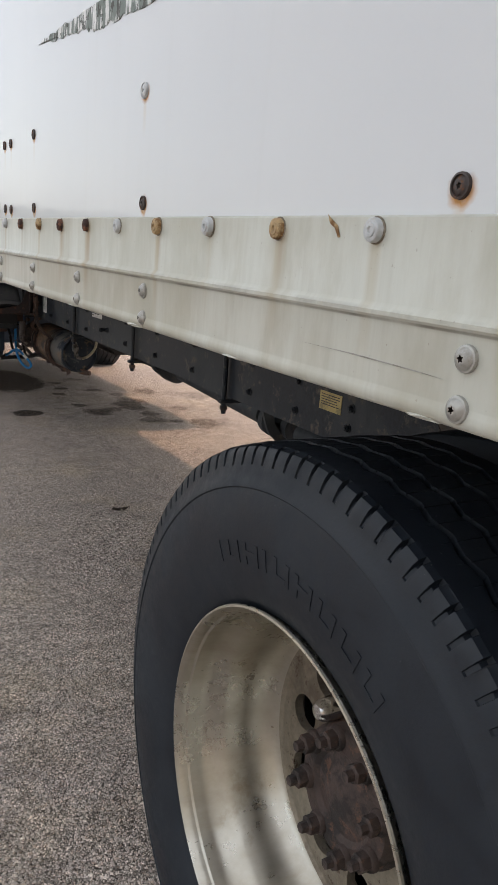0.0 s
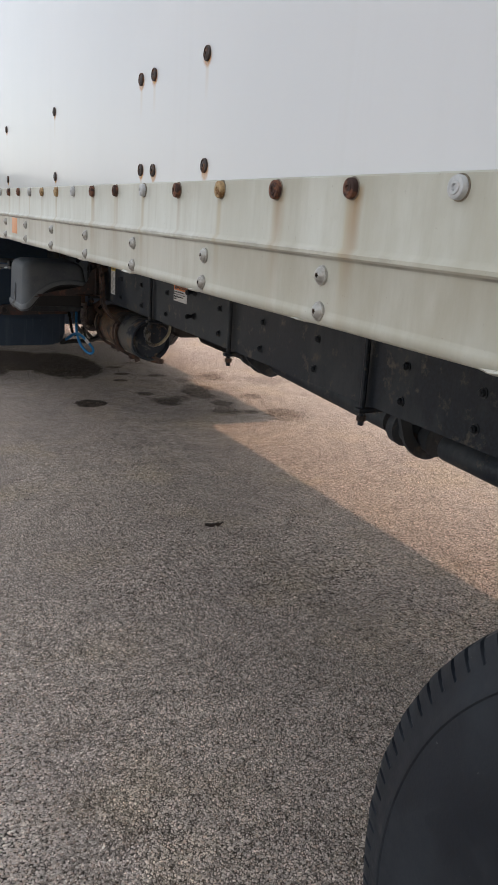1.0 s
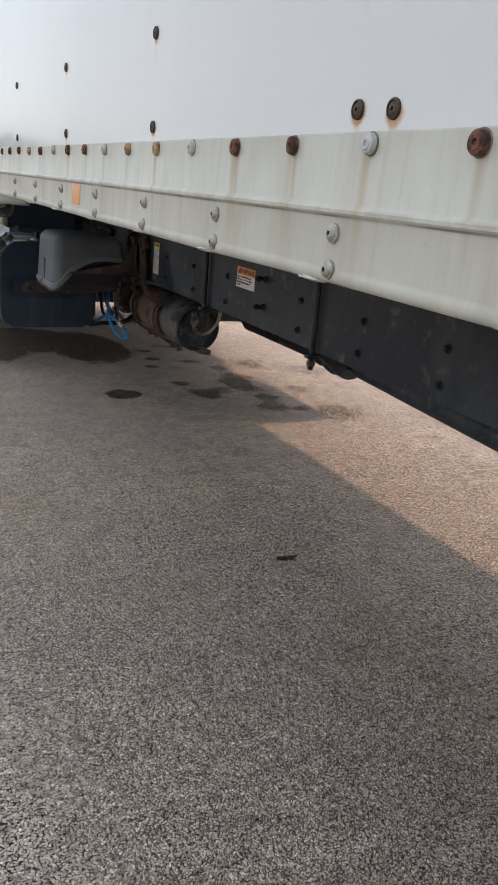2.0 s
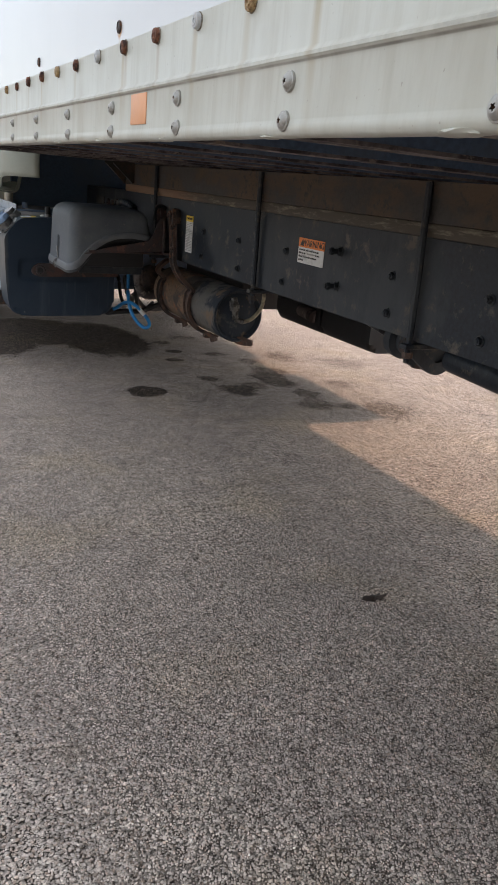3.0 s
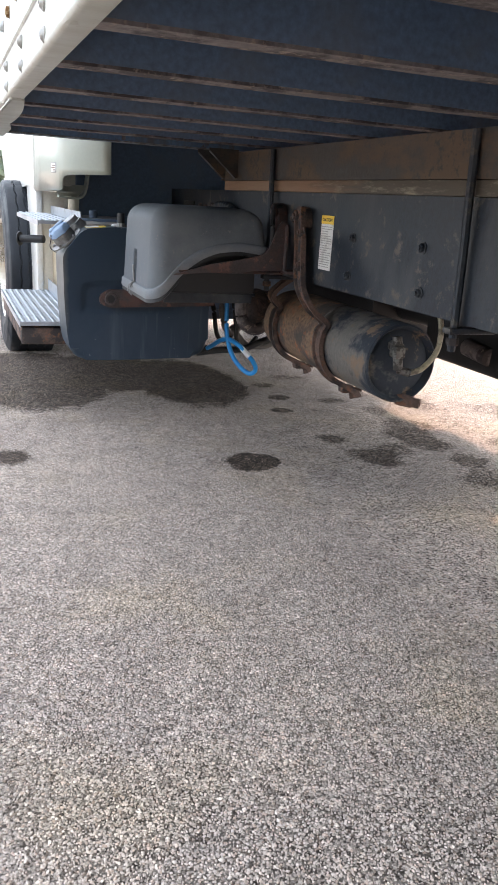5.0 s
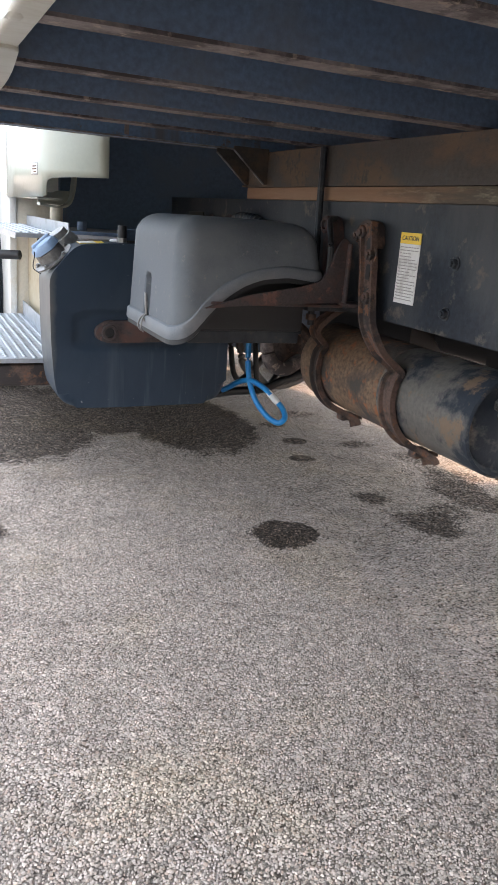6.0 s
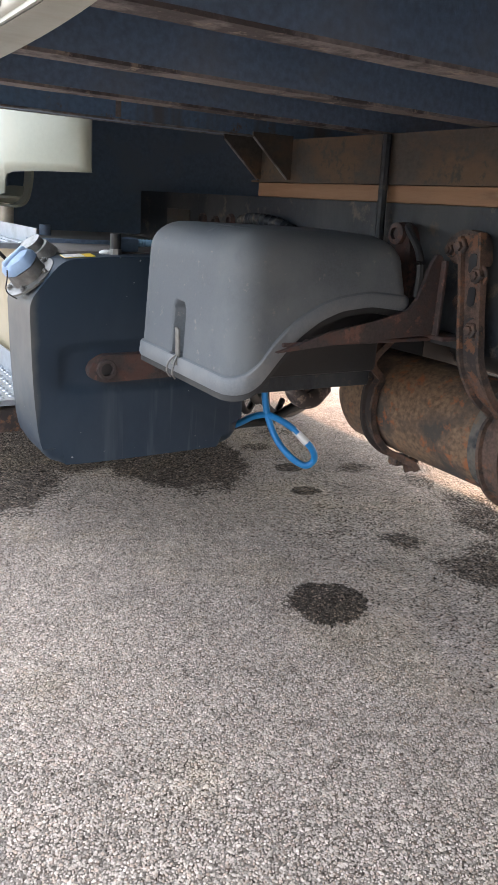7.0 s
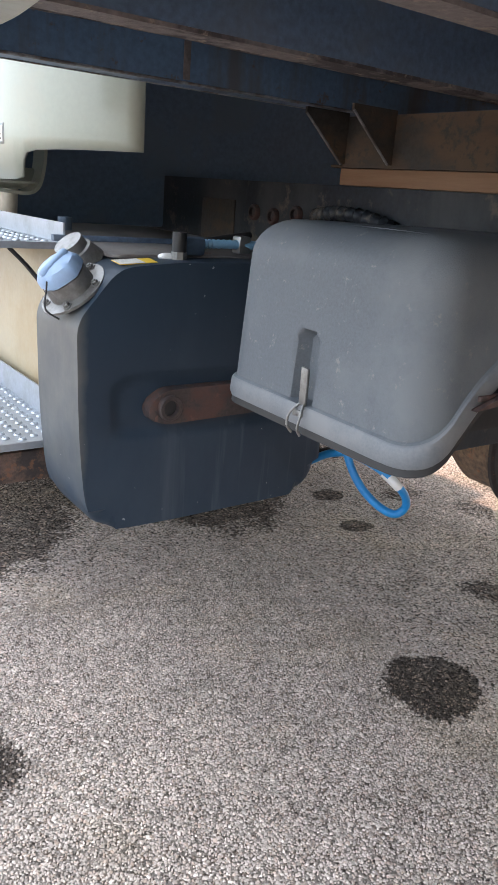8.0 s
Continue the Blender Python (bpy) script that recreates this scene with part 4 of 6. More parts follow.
def cross_members():
    bm = bmesh.new()
    f, t, z0, z1 = 0.045, 0.005, RAIL_LO + 0.003, 1.226
    for x0, x1, ya, yb, za, zb in ((0.009, BOX_W - 0.009, 0.0, t, z0 + t, z1 - t), (0.009, BOX_W - 0.009, 0.0, f, z1 - t, z1 - 0.0005)):
        box(bm, x0, x1, ya, yb, za, zb)
    web = to_mesh("cross_member", bm, UNDER, False)
    bm = bmesh.new()
    box(bm, 0.009, BOX_W - 0.009, 0.0, f, z0, z0 + t)
    bmesh.ops.subdivide_edges(bm, edges=[e for e in bm.edges if e.calc_length() > 1], cuts=40)
    for v in bm.verts:
        v.co.y += 0.0025 * noise.noise(Vector((v.co.x * 9, v.co.y * 40, 0)))
        v.co.z += 0.001 * noise.noise(Vector((v.co.x * 7, 3, v.co.y * 30)))
    flange = to_mesh("lower_flange", bm, FLANGE, False)
    for y in [2.548 - 0.305 * k for k in range(14, 0, -1)] + [2.548 + 0.3265 * k for k in range(10)]:
        c = hang("cross_member", web, truck, "", Matrix.Translation((0, y, 0)))
        hang("lower_flange", flange, c, "rust-brown lower flange")
    # rough painted weld where each member meets the rail
    bm = bmesh.new()
    bmesh.ops.create_icosphere(bm, subdivisions=3, radius=1.0)
    for v in bm.verts:
        n = v.co.normalized()
        k = 1 + 0.25 * noise.noise(n * 2.3) + 0.12 * noise.noise(n * 5.3)
        v.co = Vector((n.x * 0.010, n.y * 0.030, n.z * 0.0035)) * k
    weld = to_mesh("painted_weld", bm, RAIL)
    for i, y in enumerate([2.548 - 0.305 * k for k in range(8, 0, -1)] + [2.548 + 0.3265 * k for k in range(10)]):
        hang("painted_weld", weld, rail_left, "", Matrix.Translation((0.0035, y + 0.02, RAIL_LO + 0.002)) @ pose(0, 0, 0, 0, 0, 180 * (i % 2)) @ Matrix.Scale(0.85 + 0.1 * (i % 4), 4))
    # the deeper front beam
    bm = bmesh.new()
    box(bm, 0.031, BOX_W - 0.031, 5.925, 5.933, 1.131, 1.226)
    box(bm, 0.031, BOX_W - 0.031, 5.933, 5.985, 1.131, 1.138)
    beam = part("front_beam", bm, BEAM, truck, "dark painted beam under the box front")
    bm = R((0.04, 5.925, 1.131), (BOX_W - 0.04, 5.925, 1.131), 0.0026, n=6)
    part("beam_edge", bm, EDGE_GREY, beam, "rubbed grey lower edge")
    bm = R((0.04, 5.9845, 1.131), (BOX_W - 0.04, 5.9845, 1.131), 0.0022, n=6)
    part("beam_edge", bm, EDGE_GREY, beam, "rubbed grey lower edge")
    bm = sweep(bmesh.new(), [Vector((0.04 + 0.04 * i, 5.921, 1.204 + 0.0025 * noise.noise(Vector((i * 0.31, 0, 0))))) for i in range(64)], flat_shape(0.008, 0.010), Vector((0, 0, 1)))
    part("weld_bead", bm, FLANGE, beam, "uneven brown-grey weld bead")
    bm = B(0.493, 0.507, 5.9225, 5.9245, 1.136, 1.199, bevel=0.001)
    part("weld_patch", bm, FLANGE, beam, "scraped grey patch on the beam")
    bm = plate(bmesh.new(), rounded([(0.0, 4.70, 0.004), (0.030, 4.70, 0.02), (0.050, 4.95, 0.12), (0.056, 5.20, 0.12), (0.052, 5.40, 0.06), (0.074, 5.58, 0.06), (0.078, 5.99, 0.01), (0.0, 5.99, 0.004)], 5), "z", RAIL_LO - 0.004, RAIL_LO + 0.06, 0.006)
    part("corner_block", bm, RAIL, truck, "white painted corner block of the box")


cross_members()

FR_L, FR_R, FR_LO, FR_HI = 0.92, 1.70, 0.716, 0.985


def chassis():
    global frame_left
    def channel(x, inward):
        t, f = 0.008, 0.08
        o = [(x, FR_LO, 0), (x + inward * f, FR_LO, 0), (x + inward * f, FR_LO + t, 0), (x + inward * t, FR_LO + t, 0), (x + inward * t, FR_HI - t, 0), (x + inward * f, FR_HI - t, 0), (x + inward * f, FR_HI, 0), (x, FR_HI, 0)]
        return plate(bmesh.new(), [(a, b) for a, b, _ in o], "y", -1.8, 8.6, 0.0)
    frame_left = part("frame_rail", channel(FR_L, 1), FRAME, truck, "dusty black steel frame rail")
    part("far_frame_rail", channel(FR_R, -1), FRAME, truck, "dusty black steel frame rail")
    for x0 in (FR_L, FR_R - 0.075):
        nm = "" if x0 == FR_L else "far_"
        wood = part(nm + "wood_strip", B(x0 - 0.003, x0 + 0.075, -1.8, 5.962, FR_HI + 0.001, 1.021, bevel=0.003), WOOD, truck, "worn brown wooden packer strip on the frame")
        a, b, lo, hi = x0 - 0.006, x0 + 0.075, 1.022, RAIL_LO + 0.001
        sill = plate(bmesh.new(), [(a, lo), (b, lo), (b, lo + 0.006), (a + 0.01, lo + 0.006), (a + 0.01, hi - 0.007), (b, hi - 0.007), (b, hi), (a, hi)], "y", -1.8, 5.955)
        part(nm + "long_sill", sill, SILL, truck, "rusty brown steel long sill")
        for y in (5.805, 5.946):
            reach = -0.115 if x0 == FR_L else 0.115
            edge = x0 - 0.007 if x0 == FR_L else x0 + 0.076
            g = plate(bmesh.new(), [(edge, 1.028), (edge, RAIL_LO + 0.008), (edge + reach, RAIL_LO + 0.008), (edge + reach, RAIL_LO - 0.004), (edge + reach * 0.1, 1.028)], "y", y, y + 0.006)
            gus = part("gusset", g, SILL, truck, "dark rusty triangular gusset plate")
            part("gusset_edge", R((edge + reach, y, RAIL_LO - 0.004), (edge + reach * 0.1, y, 1.028), 0.0028, n=6), EDGE_GREY, gus, "rubbed grey edge")
        part(nm + "sill_foot", B(x0 - 0.012, x0 + 0.07, 5.956, 5.985, 1.0215, 1.027, bevel=0.001), SILL, truck, "rusty lip at the front end of the sill")
    # frame cross members
    for y in (2.72, 3.95, 5.35, 6.7):
        part("frame_crossmember", B(FR_L + 0.081, FR_R - 0.081, y, y + 0.10, 0.76, 0.93, bevel=0.01), FRAME, truck)


chassis()


def hex_bolt():
    bm = bmesh.new()
    lathe(bm, [(0.0, 0.0185), (-0.003, 0.0185), (-0.003, 0.0)], Matrix(), 18)
    lathe(bm, [(-0.003, 0.0135), (-0.013, 0.0135), (-0.0145, 0.0115), (-0.0145, 0.008), (-0.019, 0.0075), (-0.019, 0.0)], Matrix(), 6)
    return bm


def frame_fittings():
    rng = random.Random(7)
    bolt = to_mesh("frame_bolt", hex_bolt(), FRAME)
    spots = [(4.135, 0.869), (4.145, 0.764), (4.514, 0.867), (4.507, 0.762), (3.525, 0.869), (3.527, 0.766), (4.86, 0.868), (4.87, 0.763),
             (3.14, 0.868), (3.15, 0.766), (2.75, 0.868), (2.76, 0.766), (2.28, 0.868), (2.29, 0.766), (1.98, 0.86), (1.99, 0.765), (1.70, 0.83), (1.71, 0.77)]
    for y, z in spots:
        hang("frame_bolt", bolt, frame_left, "", Matrix.Translation((FR_L, y, z)) @ pose(0, 0, 0, rng.uniform(0, 60)) @ Matrix.Scale(0.80, 4))
    long_bolt = bmesh.new()
    rod(long_bolt, (0, 0, 0), (-0.046, 0, 0), 0.008)
    lathe(long_bolt, [(0.0, 0.018), (-0.003, 0.018), (-0.003, 0.0135), (-0.014, 0.0135), (-0.014, 0.0)], Matrix(), 6)
    lathe(long_bolt, [(-0.03, 0.0), (-0.03, 0.013), (-0.041, 0.013), (-0.041, 0.0)], Matrix(), 6)
    lb = to_mesh("long_bolt", long_bolt, FRAME)
    for y in (3.80,):
        for z in (0.905, 0.80):
            hang("long_bolt", lb, frame_left, "", Matrix.Translation((FR_L, y, z)))
    # a hose looped above the fuel tank
    bm = bmesh.new()
    ribs = smooth_path([(FR_L - 0.016, 5.76, 0.905), (FR_L - 0.024, 5.84, 0.923), (FR_L - 0.026, 5.94, 0.927), (FR_L - 0.022, 6.01, 0.917)], 12)
    rings = []
    for i, p in enumerate(ribs):
        r = 0.013 if i % 3 else 0.0165
        rings.append([bm.verts.new((p.x + r * math.cos(a), p.y, p.z + r * math.sin(a))) for a in [2 * math.pi * k / 12 for k in range(12)]])
    for u, v in zip(rings, rings[1:]):
        for i in range(12):
            bm.faces.new((u[i], u[(i + 1) % 12], v[(i + 1) % 12], v[i]))
    part("ribbed_hose", bm, FRAME, frame_left, "dusty black ribbed hose lying along the frame")
    part("dusty_plate", B(FR_L - 0.006, FR_L - 0.0005, 6.36, 6.52, 0.80, 0.935, bevel=0.002), SILL, frame_left, "dusty brown plate bolted to the frame")
    for y, z in ((6.10, 0.915), (6.19, 0.905), (6.27, 0.91)):
        hang("hose_clip", to_mesh("hose_clip", lathe(bmesh.new(), [(0.0, 0.02), (-0.008, 0.02), (-0.012, 0.017), (-0.012, 0.012), (-0.004, 0.011), (-0.004, 0.0)], Matrix(), 18), RUST_BLACK), frame_left, "round dark clip", Matrix.Translation((FR_L, y, z)))
    # u-bolts that hold the box down
    for y in (5.43, 4.335, 3.395, 2.45, 1.55):
        bm = bmesh.new()
        sweep(bm, smooth_path([(FR_L - 0.016, y + 0.012, RAIL_LO - 0.002), (FR_L - 0.018, y + 0.004, 0.98), (FR_L - 0.016, y, 0.85), (FR_L - 0.016, y - 0.004, 0.655)], 4), round_shape(0.0095, 8))
        u = part("u_bolt", bm, FRAME, truck, "dark threaded hold-down rod")
        bm = bmesh.new()
        box(bm, FR_L - 0.036, FR_L + 0.09, y - 0.018, y + 0.012, 0.694, 0.708, bevel=0.003)
        part("tie_plate", bm, FRAME, u, "dark tie plate under the frame")
        bm = bmesh.new()
        lathe(bm, [(0.0, 0.0), (0.0, 0.0145), (0.016, 0.0145), (0.016, 0.0)], Matrix.Translation((FR_L - 0.016, y - 0.004, 0.669)) @ pose(0, 0, 0, 0, -90, 0), 6)
        part("nut", bm, RUST, u)


frame_fittings()


def small_print(parent, y0, y1, zs, x, heavy=False, seed=0, height=0.0022):
    """Lines of unreadable print as bars, each broken into words."""
    rng = random.Random(seed)
    bm = bmesh.new()
    for z in zs:
        y = y0
        end = y1 + (y0 - y1) * rng.choice((0.0, 0.0, 0.1, 0.35))
        while y > end + 0.003:
            w = min(rng.uniform(0.006, 0.024), y - end)
            box(bm, x - 0.0005, x, y - w, y, z, z + height)
            y -= w + 0.0022
    part("small_print", bm, INK if heavy else INK_GREY, parent, "", False)


def stickers():
    x = FR_L - 0.001
    # warning label
    y0, y1, z0, z1 = 4.054, 3.892, 0.843, 0.924
    s = part("warning_sticker", B(x - 0.001, x + 0.0005, y1, y0, z0, z1 - 0.030), LABEL_WHITE, frame_left, "white and orange warning sticker", False)
    part("header", B(x - 0.0013, x + 0.0005, y1, y0, z1 - 0.0298, z1), ORANGE, s, "", False)
    lettering("WARNING", 0.0285, Matrix.Translation((x - 0.0018, (y0 + y1) / 2 - 0.012, z1 - 0.0152)) @ SIDE, INK, "lettering", s)
    tri = [(y0 - 0.012, z1 - 0.025), (y0 - 0.036, z1 - 0.025), (y0 - 0.024, z1 - 0.005)]
    part("alert_triangle", plate(bmesh.new(), tri, "x", x - 0.0021, x - 0.0014), INK, s, "", False)
    for k, words in enumerate(("Do not cut, weld or drill frame rails.", "Refer to the", "Manual 31 Group for attachment", "methods.")):
        lettering(words, 0.0100, Matrix.Translation((x - 0.0016, y0 - 0.006, z1 - 0.0375 - 0.0108 * k)) @ SIDE @ Matrix.Diagonal((0.86, 1, 1, 1)), INK, "lettering", s, "LEFT")
    part("maker_bar", B(x - 0.0016, x - 0.0011, y0 - 0.108, y0 - 0.058, z1 - 0.0508, z1 - 0.0460), INK_GREY, s, "", False)
    lettering("Service", 0.0100, Matrix.Translation((x - 0.0016, y0 - 0.112, z1 - 0.0483)) @ SIDE @ Matrix.Diagonal((0.86, 1, 1, 1)), INK, "lettering", s, "LEFT")
    # caution label
    y0, y1, z0, z1 = 5.063, 4.986, 0.765, 0.922
    s = part("caution_sticker", B(x - 0.001, x + 0.0005, y1, y0, z0, z1 - 0.0245), LABEL_WHITE, frame_left, "tall white and yellow caution sticker", False)
    part("header", B(x - 0.0013, x + 0.0005, y1, y0, z1 - 0.0243, z1), YELLOW, s, "", False)
    lettering("CAUTION", 0.0140, Matrix.Translation((x - 0.0018, (y0 + y1) / 2, z1 - 0.0125)) @ SIDE, INK, "lettering", s)
    small_print(s, y0 - 0.004, y1 + 0.004, [z1 - 0.033 - 0.0068 * k for k in range(18)], x - 0.0011, False, 8, 0.0022)
    # worn yellow label near the wheel
    s = part("yellow_sticker", B(x - 0.001, x + 0.0005, 1.75, 1.86, 0.80, 0.856), YELLOW_DIRTY, frame_left, "dirty yellow label", False)
    small_print(s, 1.852, 1.76, [0.846 - 0.0075 * k for k in range(5)], x - 0.0011, True, 2, 0.0026)


stickers()


# ---- wheels ----
def tyre_mesh(pitches=115, per=8):
    """A worn truck tyre about the x axis: smooth sidewalls, notched shoulders, zigzag grooves and fine sipes."""
    R0 = 0.5225
    prof = [(-0.118, 0.288, 0), (-0.126, 0.296, 0), (-0.133, 0.306, 0), (-0.140, 0.325, 0), (-0.1455, 0.345, 0), (-0.149, 0.365, 0), (-0.151, 0.388, 0), (-0.1512, 0.410, 0),
            (-0.149, 0.435, 0), (-0.1455, 0.458, 0), (-0.1446, 0.4615, 0), (-0.1462, 0.4635, 0), (-0.1452, 0.4675, 0), (-0.1412, 0.474, 0), (-0.1376, 0.484, 0), (-0.1358, 0.4895, 0),
            (-0.1350, 0.4925, 1), (-0.1325, 0.502, 1), (-0.1295, 0.5105, 1), (-0.1255, 0.5165, 1), (-0.1180, 0.5193, 1), (-0.1165, 0.5195, 2), (-0.1080, 0.5205, 2), (-0.090, 0.5215, 2)]
    for g in (-0.074, -0.026, 0.026, 0.074):
        prof += [(g - 0.0050, R0 - 0.0004, 2), (g - 0.0036, R0 - 0.008, 3), (g + 0.0036, R0 - 0.008, 3), (g + 0.0050, R0 - 0.0004, 2)]
        if g < 0.07:
            prof += [(g + 0.017, R0, 4), (g + 0.031, R0, 4)]
    prof += [(-x, r, k) for x, r, k in reversed(prof) if x < -0.0895]
    offs = (0.0, 0.30, 0.33, 0.36, 0.70, 0.73, 0.92, 0.95)[:per]
    verts, faces = [], []
    n = pitches * per
    rng = random.Random(9)
    worn_edge = [rng.uniform(-0.0012, 0.0008) for _ in range(pitches)]
    for i in range(n):
        p, s = divmod(i, per)
        t = p + offs[s]
        a = 2 * math.pi * t / pitches
        zig = 0.0042 * (4 * abs((t / 2) % 1.0 - 0.5) - 1.0)
        for x, r, k in prof:
            if k == 1:
                r += worn_edge[p]
                if s in (5, 6) and per > 5 and r > 0.499:
                    r -= 0.0085
            elif k in (2, 3, 4) and abs(x) < 0.085:
                x += zig
                if per > 5 and s == 2 and k in (2, 4):
                    r -= 0.0035
            verts.append((x, r * math.cos(a), r * math.sin(a)))
    m = len(prof)
    for i in range(n):
        j = (i + 1) % n
        faces += [(i * m + k, j * m + k, j * m + k + 1, i * m + k + 1) for k in range(m - 1)]
    me = bpy.data.meshes.new("tyre")
    me.from_pydata(verts, [], faces)
    me.materials.append(RUBBER)
    me.update()
    me.shade_smooth()
    me.set_sharp_from_angle(angle=radians(30))
    return me


def rim_mesh():
    """A dished disc wheel: rolled flange, stepped barrel, disc with round hand holes."""
    bm = bmesh.new()
    d = 0.165
    o = -0.130
    outer = [(o + 0.012, 0.284), (o - 0.002, 0.296), (o - 0.006, 0.2985), (o - 0.009, 0.2975), (o - 0.010, 0.2945), (o - 0.007, 0.291), (o + 0.004, 0.2875), (o + 0.03, 0.2845), (o + 0.05, 0.281), (o + 0.062, 0.270), (o + 0.075, 0.262), (o + 0.11, 0.2595), (o + 0.135, 0.254), (o + d - 0.012, 0.243), (o + d - 0.003, 0.232), (o + d, 0.222)]
    n = 120
    lathe(bm, outer, Matrix(), n)
    holes, hr, hc = 10, 0.030, 0.163
    # the disc from r = 0.222 in to 0.10, with holes cut through
    def ring_at(r, dx=0.0):
        return [bm.verts.new((o + d + dx, r * math.cos(2 * math.pi * i / n), r * math.sin(2 * math.pi * i / n))) for i in range(n)]
    bmesh.ops.remove_doubles(bm, verts=bm.verts, dist=1e-6)
    outer_ring = sorted([v for v in bm.verts if abs(v.co.x - (o + d)) < 1e-5 and abs(math.hypot(v.co.y, v.co.z) - 0.222) < 1e-4], key=lambda v: math.atan2(v.co.z, v.co.y) % (2 * math.pi))
    inner_ring = ring_at(0.124, -0.004)
    per = n // holes
    # each sector: 12 columns round a hole of 24 points
    for h in range(holes):
        a0 = 2 * math.pi * h / holes
        mid = a0 + math.pi / holes
        c = Vector((o + d - 0.002, hc * math.cos(mid), hc * math.sin(mid)))
        er, et = Vector((0, math.cos(mid), math.sin(mid))), Vector((0, -math.sin(mid), math.cos(mid)))
        border = [outer_ring[(h * per + k) % n] for k in range(per + 1)]
        border += [inner_ring[(h * per + k) % n] for k in range(per, -1, -1)]
        hole = []
        for i in range(len(border)):
            ang = radians(-82 + 164 * i / per) if i <= per else radians(98 + 164 * (i - per - 1) / per)
            hole.append(bm.verts.new(c + er * hr * math.cos(ang) + et * hr * math.sin(ang)))
        back = [bm.verts.new(v.co + Vector((0.016, 0, 0))) for v in hole]
        k = len(border)
        for i in range(k):
            j = (i + 1) % k
            bm.faces.new((border[i], border[j], hole[j], hole[i]))
            bm.faces.new((hole[i], hole[j], back[j], back[i]))
    lathe(bm, [(o + d - 0.004, 0.124), (o + d - 0.006, 0.115), (o + d - 0.006, 0.09), (o + d + 0.02, 0.085)], Matrix(), n)
    # the inner half of the barrel
    lathe(bm, [(o + d, 0.222), (o + d + 0.03, 0.236), (o + d + 0.06, 0.255), (0.11, 0.272), (0.128, 0.296)], Matrix(), n)
    bmesh.ops.remove_doubles(bm, verts=bm.verts, dist=1e-5)
    for f in bm.faces:
        c = f.calc_center_median()
        f.material_index = int(c.x > o + d - 0.013 and math.hypot(c.y, c.z) < 0.236)
    return to_mesh("rim", bm, [ALLOY, DISC_SHADED])


def hub_mesh():
    bm = bmesh.new()
    o = 0.035
    lathe(bm, [(o + 0.02, 0.108), (o - 0.012, 0.107), (o - 0.016, 0.106), (o - 0.018, 0.104), (o - 0.034, 0.102), (o - 0.040, 0.098), (o - 0.042, 0.070), (o - 0.036, 0.062), (o - 0.038, 0.045), (o - 0.044, 0.030), (o - 0.047, 0.012), (o - 0.047, 0.0)], Matrix(), 48)
    return to_mesh("hub", bm, DARK_RUST)


def stud_mesh():
    bm = bmesh.new()
    lathe(bm, [(0.0, 0.0185), (-0.006, 0.0185), (-0.010, 0.016), (-0.010, 0.0)], Matrix(), 14)
    lathe(bm, [(-0.008, 0.0145), (-0.024, 0.0145), (-0.026, 0.012), (-0.026, 0.0085), (-0.037, 0.008), (-0.037, 0.0)], Matrix(), 6)
    return to_mesh("stud", bm, DARK_RUST)


def nut_cap_mesh():
    bm = bmesh.new()
    lathe(bm, [(0.0, 0.0225), (-0.008, 0.0225), (-0.012, 0.019), (-0.03, 0.0182), (-0.042, 0.0165), (-0.05, 0.011), (-0.053, 0.0)], Matrix(), 20)
    return to_mesh("nut_cover", bm, CHROME)


TYRE, TYRE_PLAIN, RIM, HUB, STUD, NUT = tyre_mesh(), tyre_mesh(60, 3), rim_mesh(), hub_mesh(), stud_mesh(), nut_cap_mesh()


def sidewall_lettering():
    """Raised blocks where the maker's name is moulded, and two rings of fine print."""
    bm = bmesh.new()
    rng = random.Random(5)
    a = radians(72)
    skin = [(0.345, -0.1455), (0.365, -0.149), (0.388, -0.151), (0.41, -0.1512)]

    def block(r0, r1, a0, a1):
        rr = [r0 + (r1 - r0) * k / 4 for k in range(5)]
        rim = [(r, a0) for r in rr] + [(r, a1) for r in reversed(rr)]
        face = [float(np.interp(r, *zip(*skin))) for r, _ in rim]
        low = [bm.verts.new((f + 0.002, r * math.cos(t), r * math.sin(t))) for f, (r, t) in zip(face, rim)]
        top = [bm.verts.new((f - 0.0011, r * math.cos(t), r * math.sin(t))) for f, (r, t) in zip(face, rim)]
        bm.faces.new(top)
        for i in range(len(rim)):
            j = (i + 1) % len(rim)
            bm.faces.new((low[i], low[j], top[j], top[i]))
    for w in (0.014, 0.034, 0.038, 0.014, 0.036, 0.038, 0.036, 0.038, 0.036):
        da = w / 0.375
        bar = 0.008 / 0.375
        block(0.360, 0.390, a, a + bar)
        if w > 0.02:
            block(0.360, 0.390, a + da - bar, a + da)
            block(*rng.choice(((0.382, 0.390), (0.371, 0.379), (0.360, 0.368))), a + bar, a + da - bar)
        a += da + 0.034
    return to_mesh("moulded_lettering", bm, RUBBER, False)


LETTERS = sidewall_lettering()


